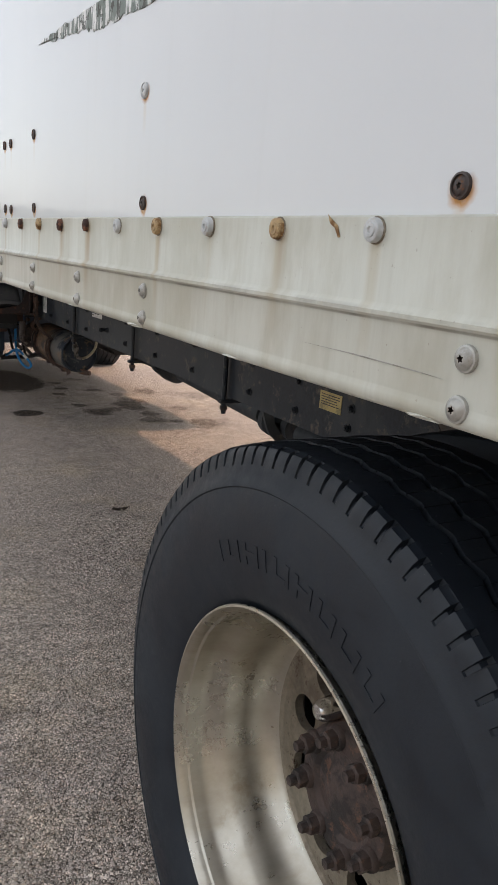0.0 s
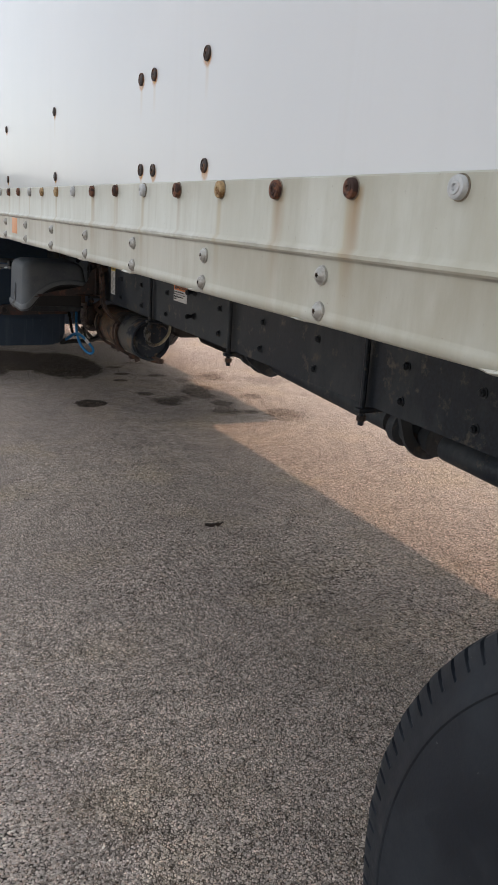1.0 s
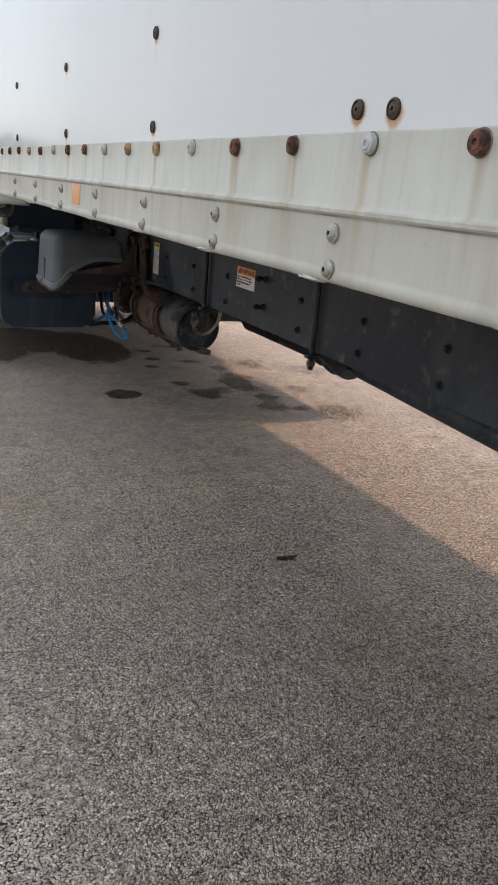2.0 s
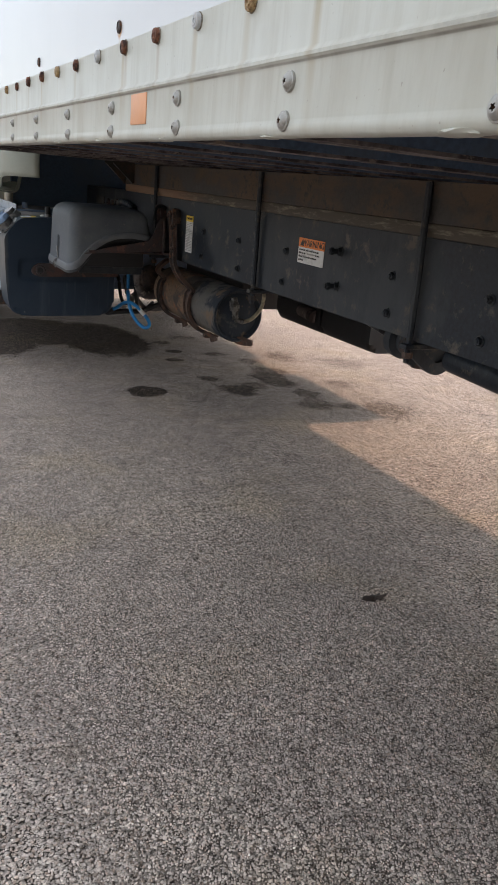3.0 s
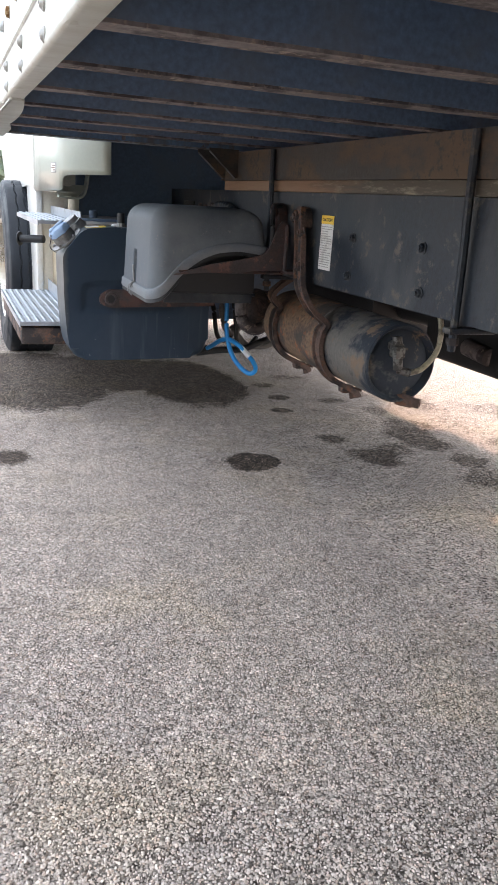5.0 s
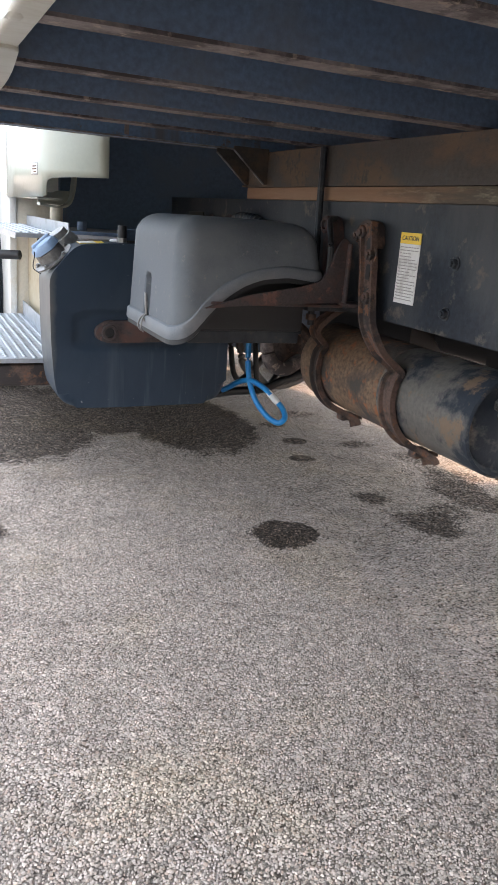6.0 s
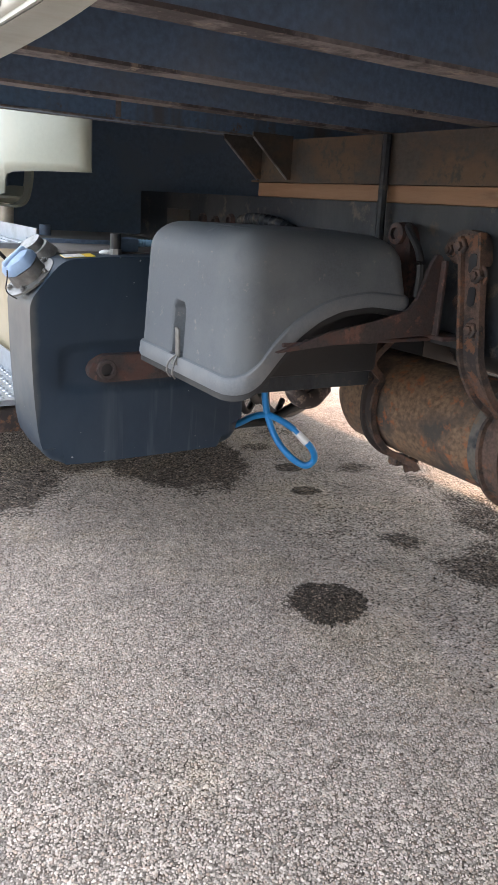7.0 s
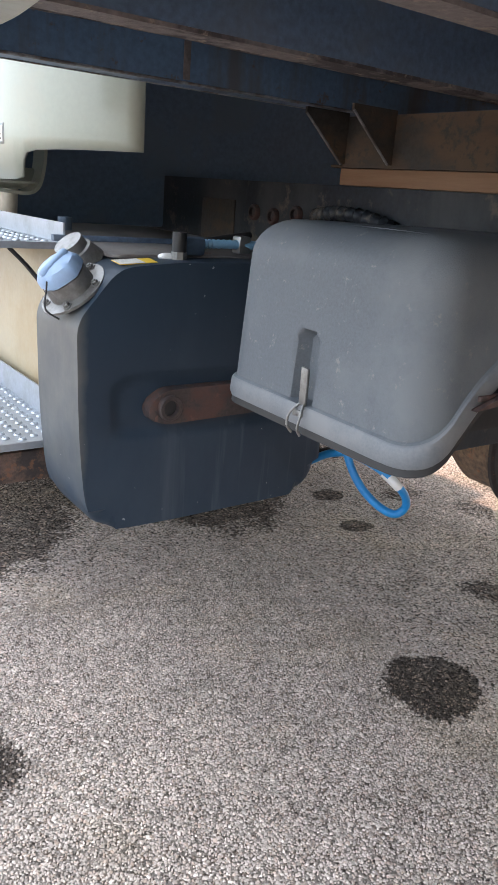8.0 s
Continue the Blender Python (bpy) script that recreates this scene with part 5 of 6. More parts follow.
def wheel(at, turn=0.0, full=True, flip=False):
    w = new("wheel")
    w.parent = truck
    w.matrix_parent_inverse = Matrix.Translation(-TRUCK_AT)
    w.matrix_basis = Matrix.Translation(at) @ (pose(0, 0, 0, 0, 0, 180) if flip else Matrix()) @ pose(0, 0, 0, turn)
    tagged(w, "black truck tyre on a dished pale metal wheel with a rusty hub")
    hang("tyre", TYRE if full and not flip else TYRE_PLAIN, w, "worn black tyre with a slotted shoulder")
    hang("rim", RIM, w, "dull silver dished wheel disc with round holes")
    if full:
        hang("moulded_lettering", LETTERS, w)
        hang("hub", HUB, w, "rusty brown axle hub")
        for i in range(8):
            a = radians(37 + 45 * i)
            hang("hub_stud", STUD, w, "", Matrix.Translation((-0.004, 0.087 * math.cos(a), 0.087 * math.sin(a))) @ pose(0, 0, 0, 17 * i))
        a = radians(66)
        hang("nut_cover", NUT, w, "chrome nut cover", Matrix.Translation((0.031, 0.122 * math.cos(a), 0.122 * math.sin(a))))
    return w


HUB_Y, HUB_Z = 0.735, 0.482
wheel((0.232, HUB_Y, HUB_Z), -7)
wheel((0.232 + 0.33, HUB_Y, HUB_Z), 20, False, True)
wheel((BOX_W - 0.232, HUB_Y, HUB_Z), 40, True, True)
wheel((BOX_W - 0.232 - 0.33, HUB_Y, HUB_Z), 10, False)
wheel((0.33, 7.98, HUB_Z - 0.02), 15, False)
wheel((BOX_W - 0.33, 7.98, HUB_Z - 0.02), 35, False, True)


def rear_axle():
    bm = R((0.40, HUB_Y, HUB_Z), (BOX_W - 0.40, HUB_Y, HUB_Z), 0.075, n=20)
    bmesh.ops.create_uvsphere(bm, u_segments=20, v_segments=14, radius=0.2, matrix=Matrix.Translation((1.31, HUB_Y, HUB_Z + 0.02)))
    part("rear_axle", bm, UNDER, truck, "dark greasy rear axle")
    for x in (0.83, 1.79):
        for k in range(5):
            L = 0.85 - 0.13 * k
            bm = bmesh.new()
            path = [Vector((x, HUB_Y + L * t, 0.60 - 0.028 * k + 0.10 * (t * L / 0.85) ** 2)) for t in [i / 10 for i in range(-10, 11)]]
            sweep(bm, path, flat_shape(0.08, 0.022))
            part("leaf_spring", bm, RUST, truck, "rusty leaf of the rear spring")
        bm = bmesh.new()
        plate(bm, rounded([(1.34, 0.90, 0), (1.60, 0.90, 0), (1.58, 0.72, 0.03), (1.48, 0.60, 0.05), (1.34, 0.62, 0.05), (1.26, 0.80, 0.05)]), "x", x + 0.055, x + 0.075)
        part("spring_hanger", bm, FRAME, truck, "dark cast spring hanger")
        bm = R((x - 0.05, 1.42, 0.665), (x + 0.09, 1.42, 0.665), 0.035, n=16)
        part("spring_pin", bm, RUST, truck)
    bm = bmesh.new()
    bmesh.ops.create_grid(bm, x_segments=16, y_segments=12, size=0.5)
    for v in bm.verts:
        u, w = v.co.x + 0.5, v.co.y + 0.5
        v.co = Vector((0.905 - 0.05 * math.sin(u * 3) * w + 0.012 * noise.noise(Vector((u * 5, w * 5, 0))), 0.6 + 0.95 * u, 0.74 + 0.30 * w + 0.03 * noise.noise(Vector((u * 4, w * 3, 2)))))
    part("mud_caked_bracket", bm, SILL, truck, "dirt-caked bracket over the rear spring")


rear_axle()


def driveline():
    x = 1.28
    part("drive_shaft", R((x, 0.95, 0.50), (x, 2.46, 0.553), 0.047, n=20), FRAME, truck, "dark drive shaft tube")
    part("drive_shaft", R((x, 2.76, 0.567), (x, 3.62, 0.607), 0.047, n=20), FRAME, truck, "dark drive shaft tube")
    part("drive_shaft", R((x, 3.98, 0.648), (x, 5.6, 0.90), 0.045, n=20), FRAME, truck, "dark drive shaft tube")
    for y, z in ((2.62, 0.558), (3.82, 0.610), (1.0, 0.50)):
        bm = bmesh.new()
        lathe(bm, [(0.10, 0.03), (0.10, 0.062), (0.06, 0.066), (0.05, 0.045), (0.0, 0.05), (-0.02, 0.075), (-0.04, 0.075), (-0.05, 0.045), (-0.11, 0.055), (-0.11, 0.0)], Matrix.Translation((x, y, z)) @ pose(0, 0, 0, 0, 0, 90), 22)
        j = part("universal_joint", bm, FRAME, truck, "dark greasy universal joint")
        bm = R((x - 0.075, y - 0.03, z), (x + 0.075, y - 0.03, z), 0.024, n=12)
        rod(bm, (x, y - 0.03, z - 0.075), (x, y - 0.03, z + 0.075), 0.024, n=12)
        part("spider", bm, DARK_RUST, j)
    for y, z in ((2.56, 0.556), (3.70, 0.608)):
        bm = bmesh.new()
        sweep(bm, smooth_path([(x - 0.16, y, 0.74), (x - 0.12, y, 0.64), (x - 0.08, y, z - 0.01), (x, y, z - 0.055), (x + 0.08, y, z - 0.01), (x + 0.12, y, 0.64), (x + 0.16, y, 0.74)], 6), flat_shape(0.04, 0.016), Vector((0, 1, 0)))
        part("shaft_bearing_bracket", bm, FRAME, truck, "dark carrier bracket of the drive shaft")
    # gearbox and engine mass under the cab
    bm = bmesh.new()
    box(bm, x - 0.21, x + 0.21, 6.35, 7.1, 0.44, 0.95, bevel=0.09, segments=4)
    box(bm, x - 0.36, x + 0.36, 7.0, 8.9, 0.29, 1.1, bevel=0.1, segments=4)
    part("gearbox", bm, UNDER, truck, "dark greasy gearbox and engine")
    bm = pipe([(0.957, 5.80, 0.63), (0.950, 5.79, 0.55), (0.957, 5.782, 0.495), (0.985, 5.78, 0.462), (1.03, 5.785, 0.456), (1.085, 5.81, 0.48)], 0.024, 8, 14)
    part("exhaust_pipe", bm, FLANGE, truck, "pinkish rusty bent exhaust pipe")
    bm = bmesh.new()
    lathe(bm, [(0.0, 0.0), (0.004, 0.05), (0.018, 0.068), (0.04, 0.074), (0.055, 0.082), (0.07, 0.082), (0.08, 0.074), (0.13, 0.072), (0.15, 0.06), (0.155, 0.0)], Matrix.Translation((0.995, 5.86, 0.525)) @ pose(0, 0, 0, 0, 0, 20), 26)
    part("valve_drum", bm, DARK_RUST, truck, "dark rusty drum-shaped valve beside the bent pipe")
    part("valve_cluster", box(box(B(0.905, 0.96, 6.0, 6.08, 0.50, 0.71, bevel=0.012), 0.97, 1.05, 6.02, 6.11, 0.46, 0.72, bevel=0.015), 1.06, 1.16, 6.05, 6.16, 0.52, 0.74, bevel=0.015), UNDER, truck, "dark oily valve block under the frame")
    for k, (px, pz) in enumerate(((0.905, 0.40), (0.94, 0.43), (1.0, 0.36), (1.07, 0.44))):
        part("brake_line", pipe([(px, 6.03, 0.56), (px + 0.005, 6.0, 0.50), (px + 0.02, 5.99, pz), (px + 0.07, 6.03, pz - 0.035), (px + 0.16, 6.12, pz)], 0.010 + 0.003 * (k % 2)), DUSTY if k == 1 else BLACK_RUBBER, truck, "looped air line below the valves")
    bm = B(0.90, 0.935, 6.02, 6.05, 0.52, 0.72, bevel=0.004)
    box(bm, 0.93, 0.965, 6.00, 6.02, 0.53, 0.66, bevel=0.004)
    part("hanger_bracket", bm, RUST, truck, "dark rusty hanging bracket")
    bm = pipe([(0.85, 6.02, 0.315), (0.957, 6.05, 0.318), (1.067, 6.05, 0.322), (1.16, 6.06, 0.352), (1.31, 6.10, 0.395), (1.45, 6.2, 0.43)], 0.015)
    part("brake_line", bm, BLACK_RUBBER, truck, "black rubber air line")
    part("brake_line", pipe([(1.02, 6.08, 0.42), (1.06, 6.07, 0.37), (1.10, 6.07, 0.335), (1.19, 6.09, 0.325), (1.34, 6.15, 0.36)], 0.012), DUSTY, truck, "dusty grey air line")


driveline()


def far_side_tanks():
    """The tanks hung from the far frame rail, whose dark undersides show below the near one."""
    def tank(y0, y1, x0, x1, z0, z1, name, label):
        o = rounded([(x0, z0, 0.06), (x1, z0, 0.12), (x1, z1, 0.12), (x0, z1, 0.05)], 8)
        return part(name, plate(bmesh.new(), o, "y", y0, y1, 0.028), BLACK_RUBBER, truck, label)
    tank(4.71, 5.145, 1.74, 2.42, 0.362, 0.93, "far_battery_box", "black box hung from the far frame rail")
    tank(5.165, 5.64, 1.74, 2.42, 0.362, 0.93, "far_air_tank", "black tank hung from the far frame rail")
    tank(5.66, 6.05, 1.82, 2.42, 0.46, 0.93, "far_valve_box", "black valve box hung from the far frame rail")
    tank(6.10, 7.3, 1.74, 2.38, 0.33, 0.93, "far_fuel_tank", "black fuel tank on the far side")
    bm = bmesh.new()
    rod(bm, (1.735, 5.21, 0.445), (1.735, 5.35, 0.46), 0.034, n=20)
    part("tank_joint", bm, FLANGE, truck, "rusty tan pipe between the far tanks")


far_side_tanks()


def air_tank():
    cx, cz, r = 1.085, 0.522, 0.117
    bm = bmesh.new()
    lathe(bm, [(0.0, 0.0), (0.004, 0.05), (0.015, 0.09), (0.02, 0.098), (0.012, 0.104), (0.0, 0.111), (0.004, r), (0.30, r + 0.001), (0.36, r - 0.001)], Matrix.Translation((cx, 4.80, cz)) @ pose(0, 0, 0, 0, 0, 90), 48)
    t = part("air_tank", bm, TANK_GREY, truck, "dented steel air tank, grey and dirty at one end")
    bm = bmesh.new()
    lathe(bm, [(0.36, r - 0.001), (0.37, r + 0.002), (0.60, r + 0.002), (0.78, r), (0.80, r - 0.01), (0.83, r * 0.75), (0.85, r * 0.35), (0.855, 0.0)], Matrix.Translation((cx, 4.80, cz)) @ pose(0, 0, 0, 0, 0, 90), 48)
    for v in bm.verts:
        k = noise.noise(Vector((v.co.x * 12, v.co.y * 9, v.co.z * 12)))
        v.co += Vector((k, 0, k)) * 0.0022
    part("rusted_half", bm, TANK_RUST, t, "flaking orange-brown rusted half of the tank")
    # drain valve, air fitting
    bm = bmesh.new()
    rod(bm, (1.10, 4.83, cz - 0.112), (1.14, 4.80, cz - 0.118), 0.019, n=12)
    rod(bm, (1.14, 4.80, cz - 0.118), (1.155, 4.785, cz - 0.120), 0.015, n=12)
    rod(bm, (1.155, 4.785, cz - 0.120), (1.157, 4.783, cz - 0.120), 0.008, n=12)
    part("drain_valve", bm, RUST, t, "rusty drain valve")
    bm = bmesh.new()
    rod(bm, (cx - 0.035, 4.805, cz + 0.055), (cx - 0.035, 4.765, cz + 0.055), 0.017, n=6)
    rod(bm, (cx - 0.04, 4.775, cz + 0.085), (cx - 0.03, 4.768, cz - 0.01), 0.014, n=10)
    box(bm, cx - 0.053, cx - 0.02, 4.752, 4.79, cz + 0.025, cz + 0.06, bevel=0.005)
    rod(bm, (cx - 0.03, 4.768, cz - 0.01), (cx + 0.005, 4.758, cz - 0.018), 0.012, n=6)
    part("air_fitting", bm, FITTING, t, "oily grey metal elbow fitting")
    part("air_line", pipe([(cx + 0.0, 4.758, cz - 0.018), (cx + 0.04, 4.752, cz - 0.004), (cx + 0.085, 4.755, cz + 0.045), (cx + 0.10, 4.77, cz + 0.11), (cx + 0.09, 4.80, cz + 0.17), (cx + 0.02, 4.86, 0.74)], 0.0085), AIR_LINE, t, "stiff dirty pale air line")

    def strap(y, top):
        pts = []
        if top:
            pts += [(FR_L - 0.032, 5.150, 0.935), (FR_L - 0.032, 5.135, 0.85), (FR_L - 0.032, 5.118, 0.75), (FR_L - 0.026, 5.108, 0.695), (FR_L + 0.004, 5.10, 0.642)]
            y = 5.098
        else:
            pts += [(FR_L + 0.12, y + 0.01, 0.70), (FR_L + 0.06, y, 0.665), (FR_L + 0.03, y, 0.63)]
        for k in range(9):
            a = radians(146 + 13.5 * k)
            pts.append((cx + (r + 0.010) * math.cos(a), y - 0.004 - 0.016 * k / 8, cz + (r + 0.010) * math.sin(a)))
        pts += [(cx + 0.006, y - 0.03, cz - r - 0.03), (cx + 0.016, y - 0.038, cz - r - 0.052)]
        w = 0.027 if top else 0.021
        channel = [(0.003, -w), (0.003, w), (-0.013, w), (-0.013, w - 0.007), (-0.004, w - 0.009), (-0.004, 0.009 - w), (-0.013, 0.007 - w), (-0.013, -w)]
        bm = sweep(bmesh.new(), smooth_path(pts, 5), channel, Vector((0, 1, 0)))
        for v in bm.verts:
            v.co += 0.0022 * noise.noise_vector(v.co * 16)
        s = part("strap", bm, RUST, t, "bent rusty steel channel strap")
        bm = bmesh.new()
        box(bm, cx - 0.035, cx + 0.008, y - 0.026, y + 0.008, cz - r - 0.040, cz - r - 0.014, bevel=0.006)
        rod(bm, (cx - 0.02, y + 0.01, cz - r - 0.03), (cx + 0.035, y - 0.03, cz - r - 0.028), 0.007)
        part("clamp", bm, RUST, s)
        return s
    s = strap(5.155, True)
    strap(5.47, False)
    for y, z in ((5.139, 0.885), (5.131, 0.825), (5.122, 0.77)):
        part("slot", plate(bmesh.new(), rounded([(y - 0.009, z - 0.018, 0.009), (y + 0.009, z - 0.018, 0.009), (y + 0.009, z + 0.018, 0.009), (y - 0.009, z + 0.018, 0.009)], 4), "x", FR_L - 0.0375, FR_L - 0.0362), BLACK_RUBBER, s, "dark slot in the strap")
    # top lug that bolts the strap to the frame
    bm = plate(bmesh.new(), rounded([(5.12, 0.88, 0.01), (5.20, 0.88, 0.01), (5.23, 0.915, 0.02), (5.185, 0.946, 0.02), (5.13, 0.938, 0.02)]), "x", FR_L - 0.027, FR_L - 0.004, 0.003)
    part("hanger_lug", bm, RUST, t, "rusty lug on the frame")
    hb = to_mesh("hanger_bolt", hex_bolt(), RUST)
    for y, z, big in ((5.118, 0.865, 1.05), (5.112, 0.766, 1.1), (5.172, 0.913, 1.25), (5.186, 0.808, 0.9), (5.205, 0.905, 0.8)):
        hang("hanger_bolt", hb, t, "", Matrix.Translation((FR_L - (0.036 if y < 5.15 else 0.027 if z > 0.9 else 0.003), y, z)) @ Matrix.Scale(big, 4))


air_tank()


def battery_box():
    """A moulded cover, open below, whose rim sweeps up in an arch on the rear side."""
    X0, X1, Y0, Y1, ZT = 0.437, 0.812, 5.215, 5.645, 0.922
    rc, rt = 0.050, 0.058

    def perimeter(inset):
        pts = []
        x0, x1, y0, y1, r = X0 + inset, X1 - inset, Y0 + inset, Y1 - inset, max(rc - inset * 0.4, 0.02)
        q, mid = 0.03, (Y0 + Y1) / 2
        for i in range(6):
            pts.append((x1, mid + 0.0003 + (y1 - q - mid - 0.0003) * i / 6))
        for i in range(5):
            a = math.pi / 2 * i / 4
            pts.append((x1 - q + q * math.cos(a), y1 - q + q * math.sin(a)))
        for i in range(1, 12):
            pts.append((x1 - q + (x0 + r - x1 + q) * i / 12, y1))
        for i in range(9):
            a = math.pi / 2 + math.pi / 2 * i / 8
            pts.append((x0 + r + r * math.cos(a), y1 - r + r * math.sin(a)))
        n = 70
        for i in range(1, n):
            pts.append((x0, y1 - r + (y0 + r - y1 + r) * i / n))
        for i in range(9):
            a = math.pi + math.pi / 2 * i / 8
            pts.append((x0 + r + r * math.cos(a), y0 + r + r * math.sin(a)))
        for i in range(1, 40):
            pts.append((x0 + r + (x1 - q - x0 - r) * i / 40, y0))
        for i in range(5):
            a = -math.pi / 2 + math.pi / 2 * i / 4
            pts.append((x1 - q + q * math.cos(a), y0 + q + q * math.sin(a)))
        for i in range(1, 7):
            pts.append((x1, y0 + q + (mid - 0.0003 - y0 - q) * i / 6))
        return pts

    # the arch of the rim on the rear side: x, lower edge, upper edge
    arch_x = (0.440, 0.470, 0.500, 0.525, 0.555, 0.600, 0.645, 0.710, 0.80)
    arch_lo = (0.645, 0.653, 0.684, 0.716, 0.746, 0.777, 0.794, 0.801, 0.791)
    arch_hi = (0.670, 0.686, 0.726, 0.753, 0.776, 0.801, 0.814, 0.822, 0.814)

    def low(x, y, table=arch_lo, lift=0.0):
        if x > X1 - 0.02:
            return table[-1]
        if y > Y0 + 0.06:
            return 0.647 + lift - 0.003 * (Y1 - y) / (Y1 - Y0)
        return float(np.interp(x, arch_x, table))

    def soft_low(pts, table=arch_lo, lift=0.0):
        z = [low(x, y, table, lift) for x, y in pts]
        for _ in range(3):
            z = [z[0]] + [(a + 2 * b + c) / 4 for a, b, c in zip(z, z[1:], z[2:])] + [z[-1]]
        return z

    base = perimeter(0.0)
    zl, zu = soft_low(base), soft_low(base, arch_hi, 0.026)
    lip = perimeter(-0.006)
    bm = bmesh.new()
    rows = []
    def dent(x, y, z):
        # the slot for the latch on the outer face
        if x > X0 + 0.02:
            return 0.0
        d = math.hypot(max(0.0, abs(y - 5.448) - 0.004), max(0.0, z - 0.758) + max(0.0, 0.60 - z))
        return 0.022 * max(0.0, min(1.0, (0.021 - d) / 0.009))
    rows.append([bm.verts.new((x, y, z - 0.003)) for (x, y), z in zip(perimeter(0.006), zl)])
    rows.append([bm.verts.new((x, y, z - 0.004)) for (x, y), z in zip(lip, zl)])
    rows.append([bm.verts.new((x, y, z + 0.002)) for (x, y), z in zip(perimeter(-0.008), zl)])
    rows.append([bm.verts.new((x, y, z - 0.004)) for (x, y), z in zip(perimeter(-0.0065), zu)])
    rows.append([bm.verts.new((x, y, z)) for (x, y), z in zip(perimeter(-0.004), zu)])
    nz = 40
    for k in range(nz + 1):
        t = k / nz
        ring = []
        for (x, y), z in zip(perimeter(0.008 * t), zu):
            zz = z + 0.003 + (ZT - rt - z - 0.003) * t
            ring.append(bm.verts.new((x + dent(x, y, zz), y, zz)))
        rows.append(ring)
    for k in range(1, 9):
        a = math.pi / 2 * k / 8
        rows.append([bm.verts.new((x, y, ZT - rt + rt * math.sin(a))) for x, y in perimeter(0.008 + rt * (1 - math.cos(a)))])
    for k, (u, v) in enumerate(zip(rows, rows[1:])):
        for i in range(len(u) - 1):
            bm.faces.new((u[i], u[i + 1], v[i + 1], v[i])).material_index = int(k < 4)
    top = rows[-1]
    half = len(top) // 2
    # crown of the lid, gently bulged
    mids = []
    for i in range(half):
        a, b = top[i], top[len(top) - 1 - i]
        row = [a]
        for j in range(1, 6):
            p = a.co.lerp(b.co, j / 6)
            p.z += 0.003 * math.sin(math.pi * j / 6) * (1 - i / half)
            row.append(bm.verts.new(p))
        row.append(b)
        mids.append(row)
    for u, v in zip(mids, mids[1:]):
        for i in range(6):
            try:
                bm.faces.new((u[i], u[i + 1], v[i + 1], v[i]))
            except ValueError:
                pass
    box_ob = part("battery_box", bm, [GREY_PLASTIC, RUBBED_PLASTIC], truck, "scuffed grey moulded plastic battery box cover")
    so = box_ob.modifiers.new("thickness", "SOLIDIFY")
    so.thickness, so.offset = 0.004, -1
    bm = bmesh.new()
    rims = [[bm.verts.new((x, y, z + dz)) for (x, y), z in zip(perimeter(inset), zl)] for inset, dz in ((0.010, -0.004), (-0.004, -0.004), (-0.005, -0.015), (0.010, -0.015))]
    for u, v in zip(rims, rims[1:] + rims[:1]):
        for i in range(len(u) - 1):
            bm.faces.new((u[i], u[i + 1], v[i + 1], v[i]))
    part("base_edge", bm, BLACK_RUBBER, box_ob, "black edge of the base below the cover")
    # latch
    bm = bmesh.new()
    box(bm, -0.0025, 0.0025, -0.0075, 0.0075, -0.034, 0.034, bevel=0.0015, m=Matrix.Translation((X0 - 0.003, 5.438, 0.694)) @ pose(0, 0, 0, 5, -5, 0))
    box(bm, X0 - 0.010, X0 + 0.004, 5.430, 5.452, 0.655, 0.665, bevel=0.002)
    latch = part("latch", bm, STEEL, box_ob, "bright steel over-centre latch")
    for s in (-0.012, 0.012):
        bm = pipe([(X0 - 0.006, 5.437 + s * 0.4, 0.674), (X0 - 0.016, 5.437 + s, 0.660), (X0 - 0.019, 5.438 + s, 0.642), (X0 - 0.011, 5.438 + s * 0.8, 0.630)], 0.0019, 5, 8)
        part("bail_wire", bm, STEEL, latch)
    # tray, side plate and rusty carrier arms below
    bm = bmesh.new()
    box(bm, 0.48, 0.82, 5.315, Y1 - 0.02, 0.645, 0.656, bevel=0.003)
    part("battery_tray", bm, FRAME, box_ob, "black steel battery tray")
    part("tray_apron", B(0.50, 0.80, 5.295, 5.31, 0.625, 0.738, bevel=0.003), FRAME, box_ob, "black steel apron plate")
    part("battery", B(0.50, 0.80, Y0 + 0.06, Y1 - 0.05, 0.657, 0.86, bevel=0.01), BLACK_RUBBER, box_ob, "black battery")
    bm = plate(bmesh.new(), rounded([(0.500, 0.722, 0.004), (0.616, 0.732, 0.01), (0.844, 0.744, 0.01), (0.860, 0.746, 0.01), (0.864, 0.823, 0.02), (0.865, 0.885, 0.01), (0.850, 0.900, 0.012), (0.834, 0.878, 0.03), (0.818, 0.83, 0.03), (0.800, 0.793, 0.03), (0.72, 0.774, 0.05), (0.62, 0.757, 0.01), (0.60, 0.752, 0.01)]), "y", Y0 - 0.022, Y0 - 0.014, 0.0015)
    part("carrier_arm", bm, RUST_BLACK, box_ob, "black steel carrier arm with rusting edges")
    bm = B(0.52, 0.868, Y0 - 0.012, Y0 + 0.02, 0.730, 0.737, bevel=0.0015)
    box(bm, 0.858, 0.866, Y0 - 0.034, Y0 - 0.015, 0.744, 0.885, bevel=0.002)
    box(bm, 0.86, FR_L - 0.001, Y0 - 0.05, Y0 + 0.03, 0.735, 0.744, bevel=0.002)
    part("arm_flange", bm, RUST_BLACK, box_ob, "rusty steel flange")
    bm = plate(bmesh.new(), rounded([(5.30, 0.80, 0.01), (5.36, 0.80, 0.01), (5.385, 0.93, 0.03), (5.355, 0.955, 0.03), (5.325, 0.93, 0.03)]), "x", FR_L - 0.03, FR_L - 0.001, 0.004)
